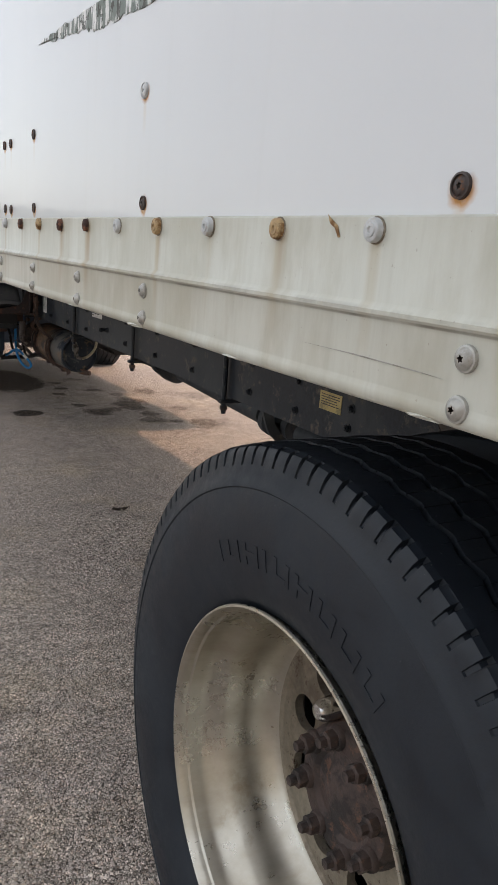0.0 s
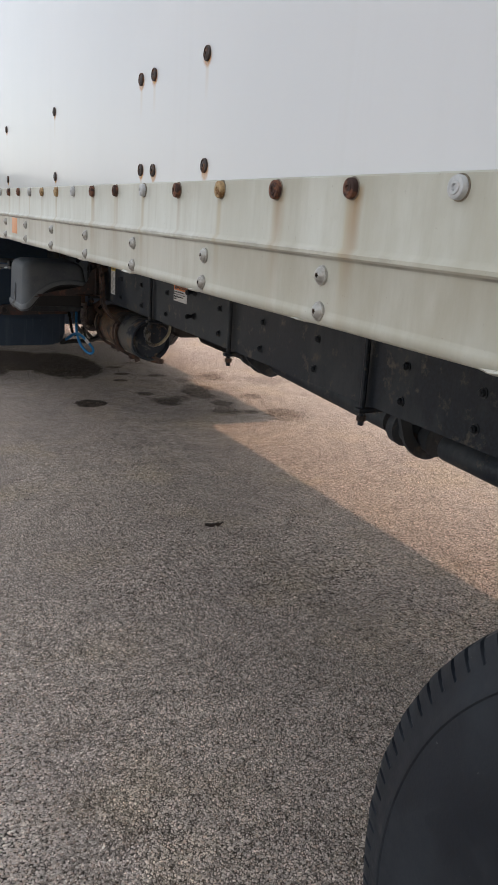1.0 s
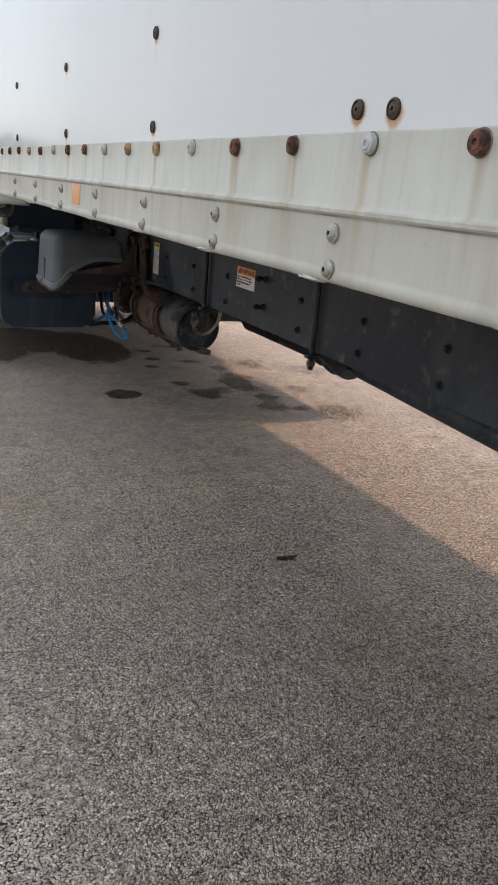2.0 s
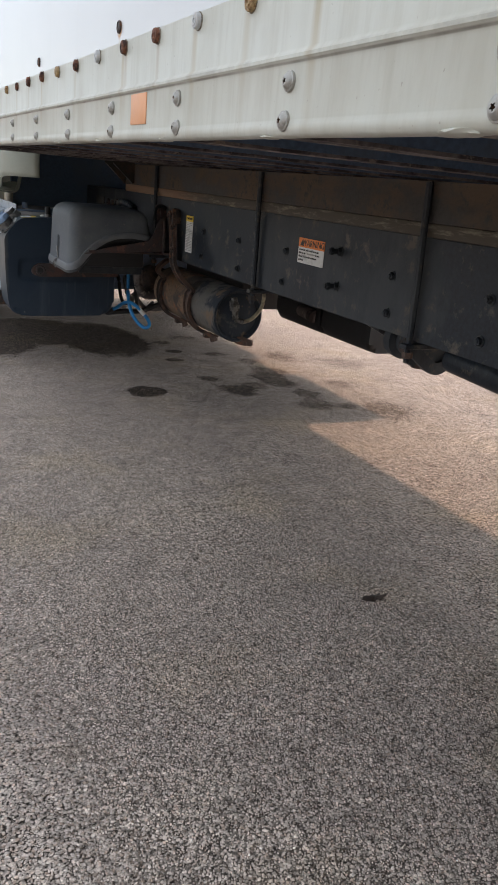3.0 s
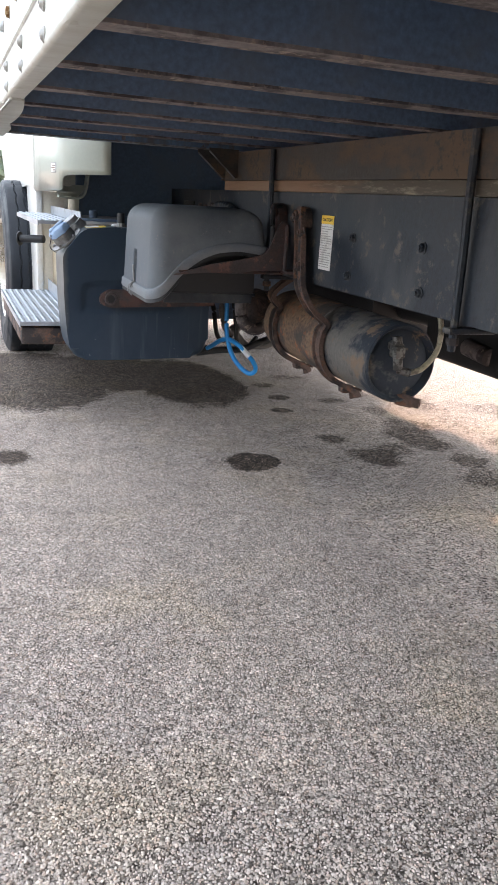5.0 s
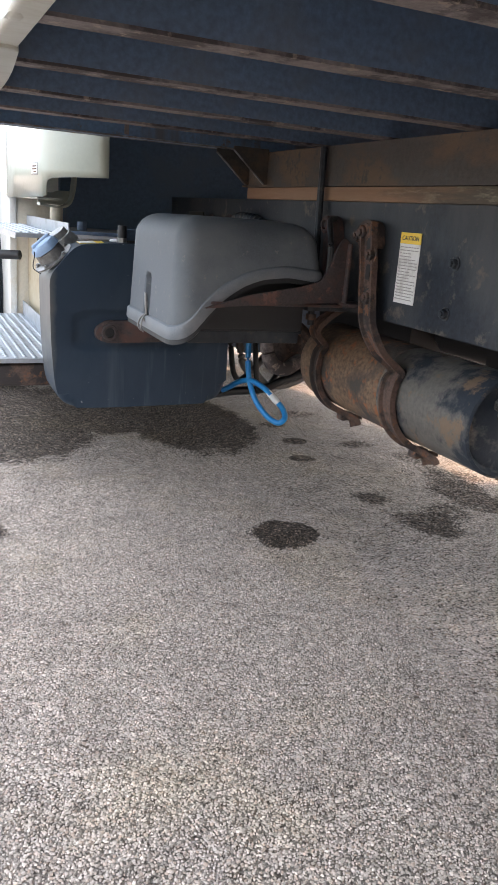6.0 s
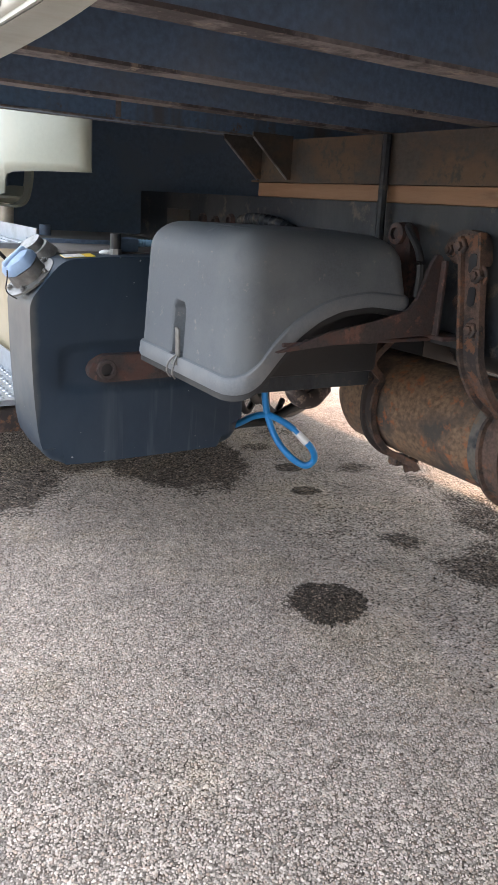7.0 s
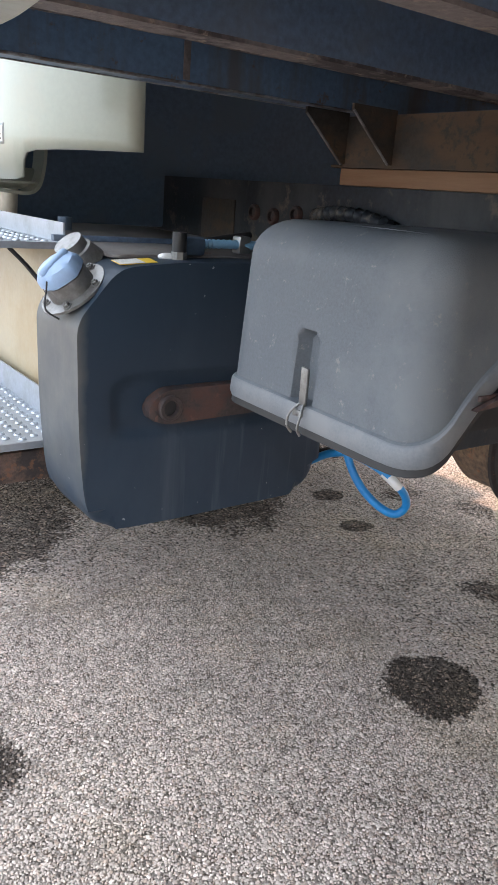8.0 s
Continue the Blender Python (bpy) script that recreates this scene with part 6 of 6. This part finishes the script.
    lathe(bm, [(0.0, 0.022), (-0.010, 0.022), (-0.013, 0.018), (-0.013, 0.012), (-0.006, 0.011), (-0.006, 0.0)], Matrix.Translation((FR_L - 0.03, 5.355, 0.925)), 20)
    part("mounting_eye", bm, RUST_BLACK, box_ob, "rusty mounting eye on the frame")
    bm = B(0.50, 0.915, Y1 - 0.03, Y1 - 0.02, 0.64, 0.74, bevel=0.002)
    part("carrier_arm", bm, RUST, box_ob, "rusty steel carrier arm")
    part("cover_strap", pipe([(0.822, Y0 - 0.004, 0.815), (0.822, Y0 - 0.006, 0.86), (0.826, Y0 + 0.01, 0.90), (0.86, Y0 + 0.08, 0.935), (0.905, Y0 + 0.13, 0.94)], 0.0075, 6, 8), BLACK_RUBBER, box_ob, "black rubber hold-down strap")


battery_box()


def fuel_tank():
    y0, y1 = 5.838, 6.03
    o = rounded([(0.266, 0.50, 0.10), (0.286, 0.332, 0.14), (0.40, 0.325, 0.12), (0.835, 0.331, 0.075), (0.83, 0.83, 0.09), (0.45, 0.826, 0.02), (0.339, 0.816, 0.030), (0.261, 0.724, 0.026)], 7)
    bm = plate(bmesh.new(), o, "y", y0, y1, 0.030)
    # a sunk pocket in the face, for the bar
    bm.faces.ensure_lookup_table()
    face = max((f for f in bm.faces if abs(f.normal.y) > 0.9 and f.calc_center_median().y < y0 + 0.01), key=lambda f: f.calc_area())
    outer = list(face.edges)
    bmesh.ops.delete(bm, geom=[face], context="FACES_ONLY")
    for e in list(outer):
        cuts = int(e.calc_length() / 0.02)
        if cuts:
            bmesh.ops.subdivide_edges(bm, edges=[e], cuts=cuts)
    rim = [e for e in bm.edges if e.is_boundary]
    ring0 = [rim[0].verts[0], rim[0].verts[1]]
    used = {rim[0]}
    while True:
        e = next((e for e in ring0[-1].link_edges if e.is_boundary and e not in used), None)
        if e is None:
            break
        used.add(e)
        if e.other_vert(ring0[-1]) is ring0[0]:
            break
        ring0.append(e.other_vert(ring0[-1]))
    px, pz, pw, ph = 0.53, 0.566, 0.186, 0.046
    prev = ring0
    for dy, grow in ((0.0, 0.024), (0.0035, 0.013), (0.009, 0.005), (0.011, -0.010)):
        ring = []
        for v in ring0:
            dx, dz = v.co.x - px, v.co.z - pz
            k = ((abs(dx) / (pw + grow)) ** 7 + (abs(dz) / (ph + grow)) ** 7) ** (-1 / 7)
            ring.append(bm.verts.new((px + dx * k, y0 + dy, pz + dz * k)))
        for i in range(len(ring)):
            bm.faces.new((prev[i], prev[(i + 1) % len(ring)], ring[(i + 1) % len(ring)], ring[i]))
        prev = ring
    bm.faces.new(prev)
    bmesh.ops.recalc_face_normals(bm, faces=bm.faces)
    t = part("fuel_tank", bm, TANK_END, truck, "black plastic-coated fuel tank with faded grey edges, sky light painted in")
    part("tank_body", B(0.46, 0.80, 5.99, 6.28, 0.42, 0.822, bevel=0.05, segments=4), TANK_BLACK, t, "black body of the tank behind its end")
    part("tank_top", plate(bmesh.new(), rounded([(0.37, 5.925, 0.02), (0.78, 5.925, 0.02), (0.78, 6.20, 0.02), (0.37, 6.20, 0.02)]), "z", 0.823, 0.831, 0.002), DUSTY, t, "dusty grey-brown top of the tank")
    part("top_seam", B(0.36, 0.79, 6.195, 6.212, 0.829, 0.842, bevel=0.002), UNDER, t, "dark seam flange")
    shelf = part("dusty_shelf", plate(bmesh.new(), rounded([(0.395, 6.22, 0.02), (0.84, 6.22, 0.02), (0.84, 6.745, 0.02), (0.395, 6.745, 0.02)]), "z", 0.826, 0.838, 0.003), DUSTY, truck, "dusty grey-brown shelf under the cab")
    part("plug", R((0.475, 6.42, 0.838), (0.475, 6.42, 0.868), 0.017, n=14), UNDER, shelf, "short dark plug")
    bm = plate(bmesh.new(), rounded([(0.395, 0.545, 0.012), (0.43, 0.532, 0.01), (0.85, 0.542, 0.01), (0.85, 0.602, 0.01), (0.43, 0.598, 0.012), (0.395, 0.575, 0.014)]), "y", y0 - 0.018, y0 + 0.0105, 0.003)
    bar = part("tank_bar", bm, RUST_BLACK, t, "rusty tank mounting bar")
    bm = bmesh.new()
    lathe(bm, [(0.0, 0.0245), (-0.008, 0.0245), (-0.010, 0.022), (-0.010, 0.0155), (-0.0015, 0.0145), (-0.0015, 0.0)], Matrix.Translation((0.436, y0 - 0.018, 0.565)) @ pose(0, 0, 0, 0, 0, 90), 22)
    part("bar_eye", bm, RUST_BLACK, bar)
    bm = bmesh.new()
    rod(bm, (0.436, y0 - 0.0205, 0.565), (0.436, y0 - 0.0198, 0.565), 0.014, n=20)
    part("eye_hole", bm, BLACK_RUBBER, bar)
    # filler neck on the slanting shoulder
    axis = Vector((-0.64, -0.10, 0.76)).normalized()
    c = Vector((0.288, 5.915, 0.768))
    turn = axis.to_track_quat("X", "Z").to_matrix().to_4x4()
    m = Matrix.Translation(c) @ turn
    bm = bmesh.new()
    lathe(bm, [(0.0, 0.0), (0.0, 0.064), (0.005, 0.064), (0.006, 0.043), (0.034, 0.041), (0.036, 0.036), (0.036, 0.0)], m, 30)
    neck = part("filler_neck", bm, STEEL, t, "dull metal filler neck on a bolted flange")
    bm = bmesh.new()
    n, rings = 36, []
    for a, r in ((0.034, 0.036), (0.037, 0.041), (0.050, 0.040), (0.060, 0.034), (0.064, 0.020), (0.065, 0.0)):
        rings.append([bm.verts.new(m @ Vector((a, (r + (0.0025 if (i // 2) % 3 == 0 and 0.035 < r else 0)) * math.cos(2 * math.pi * i / n), (r + (0.0025 if (i // 2) % 3 == 0 and 0.035 < r else 0)) * math.sin(2 * math.pi * i / n)))) for i in range(n)])
    for u, v in zip(rings, rings[1:]):
        for i in range(n):
            bm.faces.new((u[i], u[(i + 1) % n], v[(i + 1) % n], v[i]))
    bmesh.ops.remove_doubles(bm, verts=bm.verts, dist=1e-6)
    box(bm, 0.052, 0.070, -0.009, 0.009, -0.033, 0.033, bevel=0.007, segments=3, m=m)
    part("filler_cap", bm, CAP_BLUE, neck, "pale blue plastic filler cap")
    bolt = to_mesh("flange_bolt", hex_bolt(), STEEL)
    for k in range(5):
        a = 2 * math.pi * k / 5 + 0.4
        hang("flange_bolt", bolt, neck, "", m @ Matrix.Translation((0.006, 0.053 * math.cos(a), 0.053 * math.sin(a))) @ pose(0, 0, 0, 0, 0, 180) @ Matrix.Scale(0.45, 4))
    part("cap_tether", pipe([c + axis * 0.045 + Vector((-0.034, -0.03, -0.015)), c + Vector((-0.062, -0.030, 0.004)), c + Vector((-0.066, -0.036, -0.026)), c + Vector((-0.046, -0.048, -0.042))], 0.0016, 6, 6), BLACK_RUBBER, neck, "thin dark cap tether")
    m2 = Matrix.Translation((0.338, 5.995, 0.806)) @ turn
    bm = bmesh.new()
    lathe(bm, [(0.0, 0.045), (0.03, 0.035), (0.032, 0.03), (0.05, 0.028), (0.052, 0.0)], m2, 26)
    part("second_neck", bm, STEEL, t, "dull metal sender neck")
    # vent, fittings and conduit on the top
    bm = bmesh.new()
    rod(bm, (0.488, 5.90, 0.838), (0.488, 5.90, 0.876), 0.0135, n=18)
    part("vent", bm, BLACK_RUBBER, t, "black rubber vent cap")
    part("vent_block", B(0.500, 0.556, 5.915, 5.945, 0.832, 0.866, bevel=0.006), HAZED_BLACK, t, "dark rubber block beside the vent")
    bm = R((0.488, 5.90, 0.824), (0.488, 5.90, 0.840), 0.0155, n=8)
    part("vent_seat", bm, STEEL, t)
    bm = bmesh.new()
    bmesh.ops.create_uvsphere(bm, u_segments=16, v_segments=8, radius=0.015, matrix=Matrix.Translation((0.472, 5.915, 0.829)) @ Matrix.Diagonal((1.3, 1, 0.5, 1)))
    part("white_sealant", bm, WHITE_TAPE, t, "blob of white sealant")
    rings = smooth_path([(0.56, 5.94, 0.853), (0.62, 5.92, 0.855), (0.72, 5.89, 0.856)], 14)
    bm = bmesh.new()
    k = []
    for i, p in enumerate(rings):
        k.append((p, 0.0095 if i % 2 else 0.0078))
    prev = None
    for p, r in k:
        ring = [bm.verts.new((p.x, p.y + r * math.cos(a), p.z + r * math.sin(a))) for a in [2 * math.pi * i / 10 for i in range(10)]]
        if prev:
            for i in range(10):
                bm.faces.new((prev[i], prev[(i + 1) % 10], ring[(i + 1) % 10], ring[i]))
        prev = ring
    part("conduit", bm, HOSE_BLUE_PALE, t, "pale blue corrugated conduit")
    part("cable_tie", B(0.628, 0.655, 5.905, 5.935, 0.838, 0.872, bevel=0.004), STEEL, t, "pale clip on the conduit")
    part("fuel_line", pipe([(0.50, 5.93, 0.842), (0.60, 6.02, 0.846), (0.70, 6.10, 0.85), (0.82, 6.15, 0.86)], 0.009), BLACK_RUBBER, t, "black rubber fuel line")
    lab_at = Matrix.Translation((0.388, 5.882, 0.8225)) @ pose(0, 0, 0, 6, -4, 0)
    lab = part("tank_label", B(-0.037, 0.037, -0.018, 0.018, 0.0, 0.0012, m=lab_at), YELLOW, t, "small yellow and white label", False)
    part("tank_label_print", B(-0.0365, 0.012, -0.0175, 0.0175, 0.0013, 0.0018, m=lab_at), LABEL_WHITE, lab, "", False)


fuel_tank()


def cab():
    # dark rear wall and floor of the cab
    part("cab_rear_wall", B(0.455, BOX_W - 0.352, 6.75, 6.79, 0.836, 2.9, bevel=0.01), HAZED_BLACK, truck, "dark rear wall of the cab in shade")
    bm = bmesh.new()
    plate(bm, rounded([(7.17, 0.94, 0.02), (7.5, 0.96, 0.1), (9.0, 0.9, 0.2), (9.6, 1.4, 0.2), (8.6, 1.7, 0.2), (8.0, 2.8, 0.2), (7.17, 2.9, 0.1)]), "x", 0.305, 0.345, 0.01)
    part("cab_side", bm, PLAIN_WHITE, truck, "white cab side")
    bm = bmesh.new()
    plate(bm, rounded([(7.17, 0.94, 0.02), (7.5, 0.96, 0.1), (9.0, 0.9, 0.2), (9.6, 1.4, 0.2), (8.6, 1.7, 0.2), (8.0, 2.8, 0.2), (7.17, 2.9, 0.1)]), "x", BOX_W - 0.345, BOX_W - 0.305, 0.01)
    part("far_cab_side", bm, PLAIN_WHITE, truck, "white cab side")
    part("cab_roof", B(0.32, BOX_W - 0.32, 6.05, 8.0, 2.91, 2.95, bevel=0.01), PLAIN_WHITE, truck, "white cab roof")
    part("cab_floor", B(0.42, BOX_W - 0.42, 6.795, 8.4, 1.12, 1.16), UNDER, truck, "dark cab floor")
    part("cab_front", B(0.35, BOX_W - 0.35, 8.55, 8.6, 0.9, 2.2), PLAIN_WHITE, truck, "white cab front")
    # the side fairing, turned in behind the cab
    bm = bmesh.new()
    outline = [(0.476, 6.03), (0.45, 6.052), (0.42, 6.085), (0.39, 6.125), (0.36, 6.175), (0.337, 6.230), (0.330, 6.256), (0.3275, 6.265), (0.3265, 6.270), (0.318, 6.30), (0.310, 6.38), (0.306, 6.60), (0.308, 6.9), (0.312, 7.16)]
    lows = [1.012, 1.011, 1.010, 1.009, 1.007, 1.004, 0.998, 0.985, 0.950, 0.944, 0.943, 0.94, 0.937, 0.933]
    rows = []
    for z in (None, 1.03, 1.06, 1.12, 1.3, 2.0, 2.9):
        rows.append([bm.verts.new((x, y, lo if z is None else z)) for (x, y), lo in zip(outline, lows)])
    for u, v in zip(rows, rows[1:]):
        for i in range(len(u) - 1):
            bm.faces.new((u[i], u[i + 1], v[i + 1], v[i]))
    f = part("side_fairing", bm, FAIRING, truck, "white cab side fairing with a cut-out lower edge")
    so = f.modifiers.new("thickness", "SOLIDIFY")
    so.thickness, so.offset = 0.006, -1
    bm = bmesh.new()
    rows = [[bm.verts.new((BOX_W - x, y, z)) for x, y in outline] for z in (0.95, 1.3, 2.9)]
    for u, v in zip(rows, rows[1:]):
        for i in range(len(u) - 1):
            bm.faces.new((u[i], v[i], v[i + 1], u[i + 1]))
    far = part("far_side_fairing", bm, FAIRING, truck, "white cab side fairing")
    so = far.modifiers.new("thickness", "SOLIDIFY")
    so.thickness, so.offset = 0.006, -1
    turn = Matrix.Translation((0.3062, 6.386, 1.034)) @ Matrix.Rotation(radians(4), 4, "Z")
    badge = part("badge", B(-0.003, 0.003, -0.048, 0.048, -0.021, 0.021, bevel=0.002, m=turn), STEEL, f, "small grey embossed plate")
    part("badge_field", B(-0.0042, -0.0034, -0.043, 0.043, -0.016, 0.016, m=turn), LABEL_WHITE, badge, "pale field of the plate")
    for k, (y0, y1) in enumerate(((-0.036, 0.022), (-0.036, 0.034), (-0.036, 0.008))):
        part("print_bar", B(-0.0048, -0.0043, y0, y1, 0.006 - 0.009 * k, 0.010 - 0.009 * k, m=turn), BOLT_RUST, badge)
    # a cup-shaped bracket behind the cut-out: a thin upright and a rolled lower lip, with a gap between
    path = smooth_path([(0.478, 6.585, 1.06), (0.477, 6.583, 1.010), (0.470, 6.580, 0.965), (0.456, 6.575, 0.930), (0.430, 6.57, 0.914), (0.390, 6.57, 0.914), (0.345, 6.57, 0.920)], 8)
    bm = bmesh.new()
    sweep(bm, path, flat_shape(0.008, 0.075), Vector((0, 1, 0)))
    bracket = part("fairing_bracket", bm, FAIRING, f, "cream bracket behind the fairing")
    bm = plate(bmesh.new(), rounded([(0.345, 0.922, 0.004), (0.430, 0.919, 0.02), (0.454, 0.936, 0.02), (0.464, 0.972, 0.006), (0.415, 0.972, 0.02), (0.392, 0.958, 0.01), (0.372, 0.968, 0.008), (0.345, 0.968, 0.004)], 5), "y", 6.585, 6.595, 0.002)
    part("bracket_web", bm, FAIRING, bracket)
    part("lower_flange", B(0.315, 0.40, 6.40, 7.1, 0.936, 0.942, bevel=0.001), FAIRING, f, "turned-in lower flange")
    part("fairing_post", R((0.435, 6.72, 0.82), (0.435, 6.70, 0.95), 0.025, n=14), CREAM, f, "cream post under the fairing")
    # skirt below the cab
    part("skirt_end", plate(bmesh.new(), rounded([(0.345, 0.33, 0.03), (0.64, 0.33, 0.03), (0.64, 1.1, 0.02), (0.345, 1.1, 0.02)]), "y", 7.18, 7.21, 0.008), CREAM, truck, "cream skirt end panel with rust stains")
    part("skirt_side", plate(bmesh.new(), rounded([(7.17, 0.32, 0.03), (7.50, 0.36, 0.05), (7.56, 0.7, 0.2), (7.7, 1.1, 0.1), (7.17, 1.1, 0.02)]), "x", 0.315, 0.343, 0.008), PLAIN_WHITE, truck, "white skirt panel below the cab door")

    def step(name, x0, x1, y0, y1, z, drop, label):
        bm = bmesh.new()
        box(bm, x0, x1, y0, y1, z - 0.004, z)
        box(bm, x0 - 0.001, x0 + 0.003, y0, y1, z - drop, z)
        box(bm, x0, x1, y0 - 0.003, y0 + 0.001, z - drop * 0.7, z)
        s = part(name, bm, TREAD_PLATE, truck, label, False)
        stud = bmesh.new()
        lathe(stud, [(0.0, 0.0085), (0.0025, 0.0075), (0.004, 0.0055), (0.004, 0.0035), (0.001, 0.003), (0.001, 0.0)], pose(0, 0, 0, 0, -90, 0), 10)
        stud_me = to_mesh("grip_stud", stud, TREAD_PLATE)
        ny, nx = int((y1 - y0) / 0.032), int((x1 - x0) / 0.03)
        for i in range(nx):
            for j in range(ny):
                hang("grip_stud", stud_me, s, "", Matrix.Translation((x0 + 0.016 + 0.03 * i, y0 + 0.018 + 0.032 * j + (0.016 if i % 2 else 0) * (j < ny - 1), z)))
        return s
    u = step("upper_step", 0.215, 0.384, 6.205, 7.15, 0.826, 0.020, "perforated aluminium cab step beside the tank")
    part("upstand", B(0.3845, 0.3885, 6.205, 7.15, 0.815, 0.866), TREAD_PLATE, u, "", False)
    low = step("lower_step", 0.125, 0.365, 6.10, 7.16, 0.432, 0.022, "perforated aluminium lower cab step")
    part("upstand", B(0.3655, 0.3695, 6.10, 7.16, 0.420, 0.492), TREAD_PLATE, low, "", False)
    part("riser", B(0.392, 0.402, 6.235, 7.165, 0.435, 0.822, bevel=0.002), RISER, truck, "rust-stained cream panel between the cab steps")
    part("riser_edge", B(0.388, 0.404, 6.12, 6.225, 0.435, 0.818, bevel=0.003), EDGE_GREY, truck, "grey end strip of the step panel")
    part("step_bracket", B(0.13, 0.36, 6.115, 7.1, 0.335, 0.408, bevel=0.012), RUST, low, "rusty bracket under the step")
    part("step_hanger", pipe([(0.30, 6.30, 0.805), (0.34, 6.28, 0.76), (0.375, 6.25, 0.70), (0.383, 6.232, 0.62), (0.383, 6.231, 0.46)], 0.005, 6, 6), BLACK_RUBBER, u, "thin dark step hanger")
    bm = R((0.20, 6.80, 0.715), (0.30, 6.74, 0.72), 0.018, n=14)
    rod(bm, (0.192, 6.805, 0.7145), (0.198, 6.801, 0.7148), 0.032, n=14)
    part("step_peg", bm, BLACK_RUBBER, u, "dark peg under the step")
    bm = bmesh.new()
    plate(bm, rounded([(7.17, 0.32, 0.03), (7.50, 0.36, 0.05), (7.56, 0.7, 0.2), (7.7, 1.1, 0.1), (7.17, 1.1, 0.02)]), "x", BOX_W - 0.343, BOX_W - 0.315, 0.008)
    part("far_skirt_side", bm, PLAIN_WHITE, truck, "white skirt panel below the far cab door")
    bm = plate(bmesh.new(), rounded([(0.30, 9.30, 0.05), (0.55, 9.58, 0.15), (BOX_W - 0.55, 9.58, 0.15), (BOX_W - 0.30, 9.30, 0.05), (BOX_W - 0.34, 9.26, 0.0), (BOX_W - 0.58, 9.50, 0.15), (0.58, 9.50, 0.15), (0.34, 9.26, 0.0)]), "z", 0.32, 0.78, 0.01)
    part("bumper", bm, PLAIN_WHITE, truck, "white front bumper")
    part("radiator", B(0.75, BOX_W - 0.75, 9.15, 9.24, 0.42, 1.45, bevel=0.02), UNDER, truck, "dark radiator behind the bumper")
    part("front_axle", R((0.5, 7.98, 0.46), (BOX_W - 0.5, 7.98, 0.46), 0.06, n=14), UNDER, truck, "dark front axle")


cab()


def air_hose():
    pts = [(0.865, 5.95, 0.345), (0.881, 5.923, 0.362), (0.902, 5.88, 0.392), (0.922, 5.83, 0.406), (0.942, 5.765, 0.394), (0.956, 5.719, 0.372), (0.985, 5.705, 0.338), (1.0, 5.712, 0.304), (0.982, 5.727, 0.285), (0.955, 5.76, 0.302), (0.932, 5.80, 0.342), (0.920, 5.835, 0.40), (0.920, 5.864, 0.478), (0.925, 5.88, 0.62)]
    h = part("blue_hose", pipe(pts, 0.0095, 8, 10), BLUE, truck, "bright blue air hose hanging in a loop")
    part("tape_band", pipe([(0.949, 5.742, 0.3845), (0.956, 5.719, 0.372), (0.968, 5.710, 0.358)], 0.0108, 4, 10), WHITE_TAPE, h, "white tape band")
    part("hose_end", R((0.845, 5.985, 0.325), (0.868, 5.945, 0.348), 0.014, n=8), BLACK_RUBBER, h, "black hose end")


air_hose()


# ---- loose things on the ground ----
def leaf():
    bm = bmesh.new()
    rng = random.Random(2)
    cx, cy = 0.83, 3.275
    n = 16
    mid = bm.verts.new((cx, cy, ground_z(cy) + 0.014))
    ring = []
    for i in range(n):
        a = 2 * math.pi * i / n
        r = 0.031 * (0.35 + 0.85 * rng.random())
        ring.append(bm.verts.new((cx + r * 1.25 * math.cos(a), cy + r * 0.62 * math.sin(a), ground_z(cy) + 0.003 + 0.016 * rng.random())))
    for i in range(n):
        bm.faces.new((mid, ring[i], ring[(i + 1) % n]))
    ob = new("dry_leaf", to_mesh("dry_leaf", bm, LEAF))
    so = ob.modifiers.new("thickness", "SOLIDIFY")
    so.thickness = 0.002
    tagged(ob, "crumpled dark brown dry leaf on the asphalt", "leaf")


leaf()
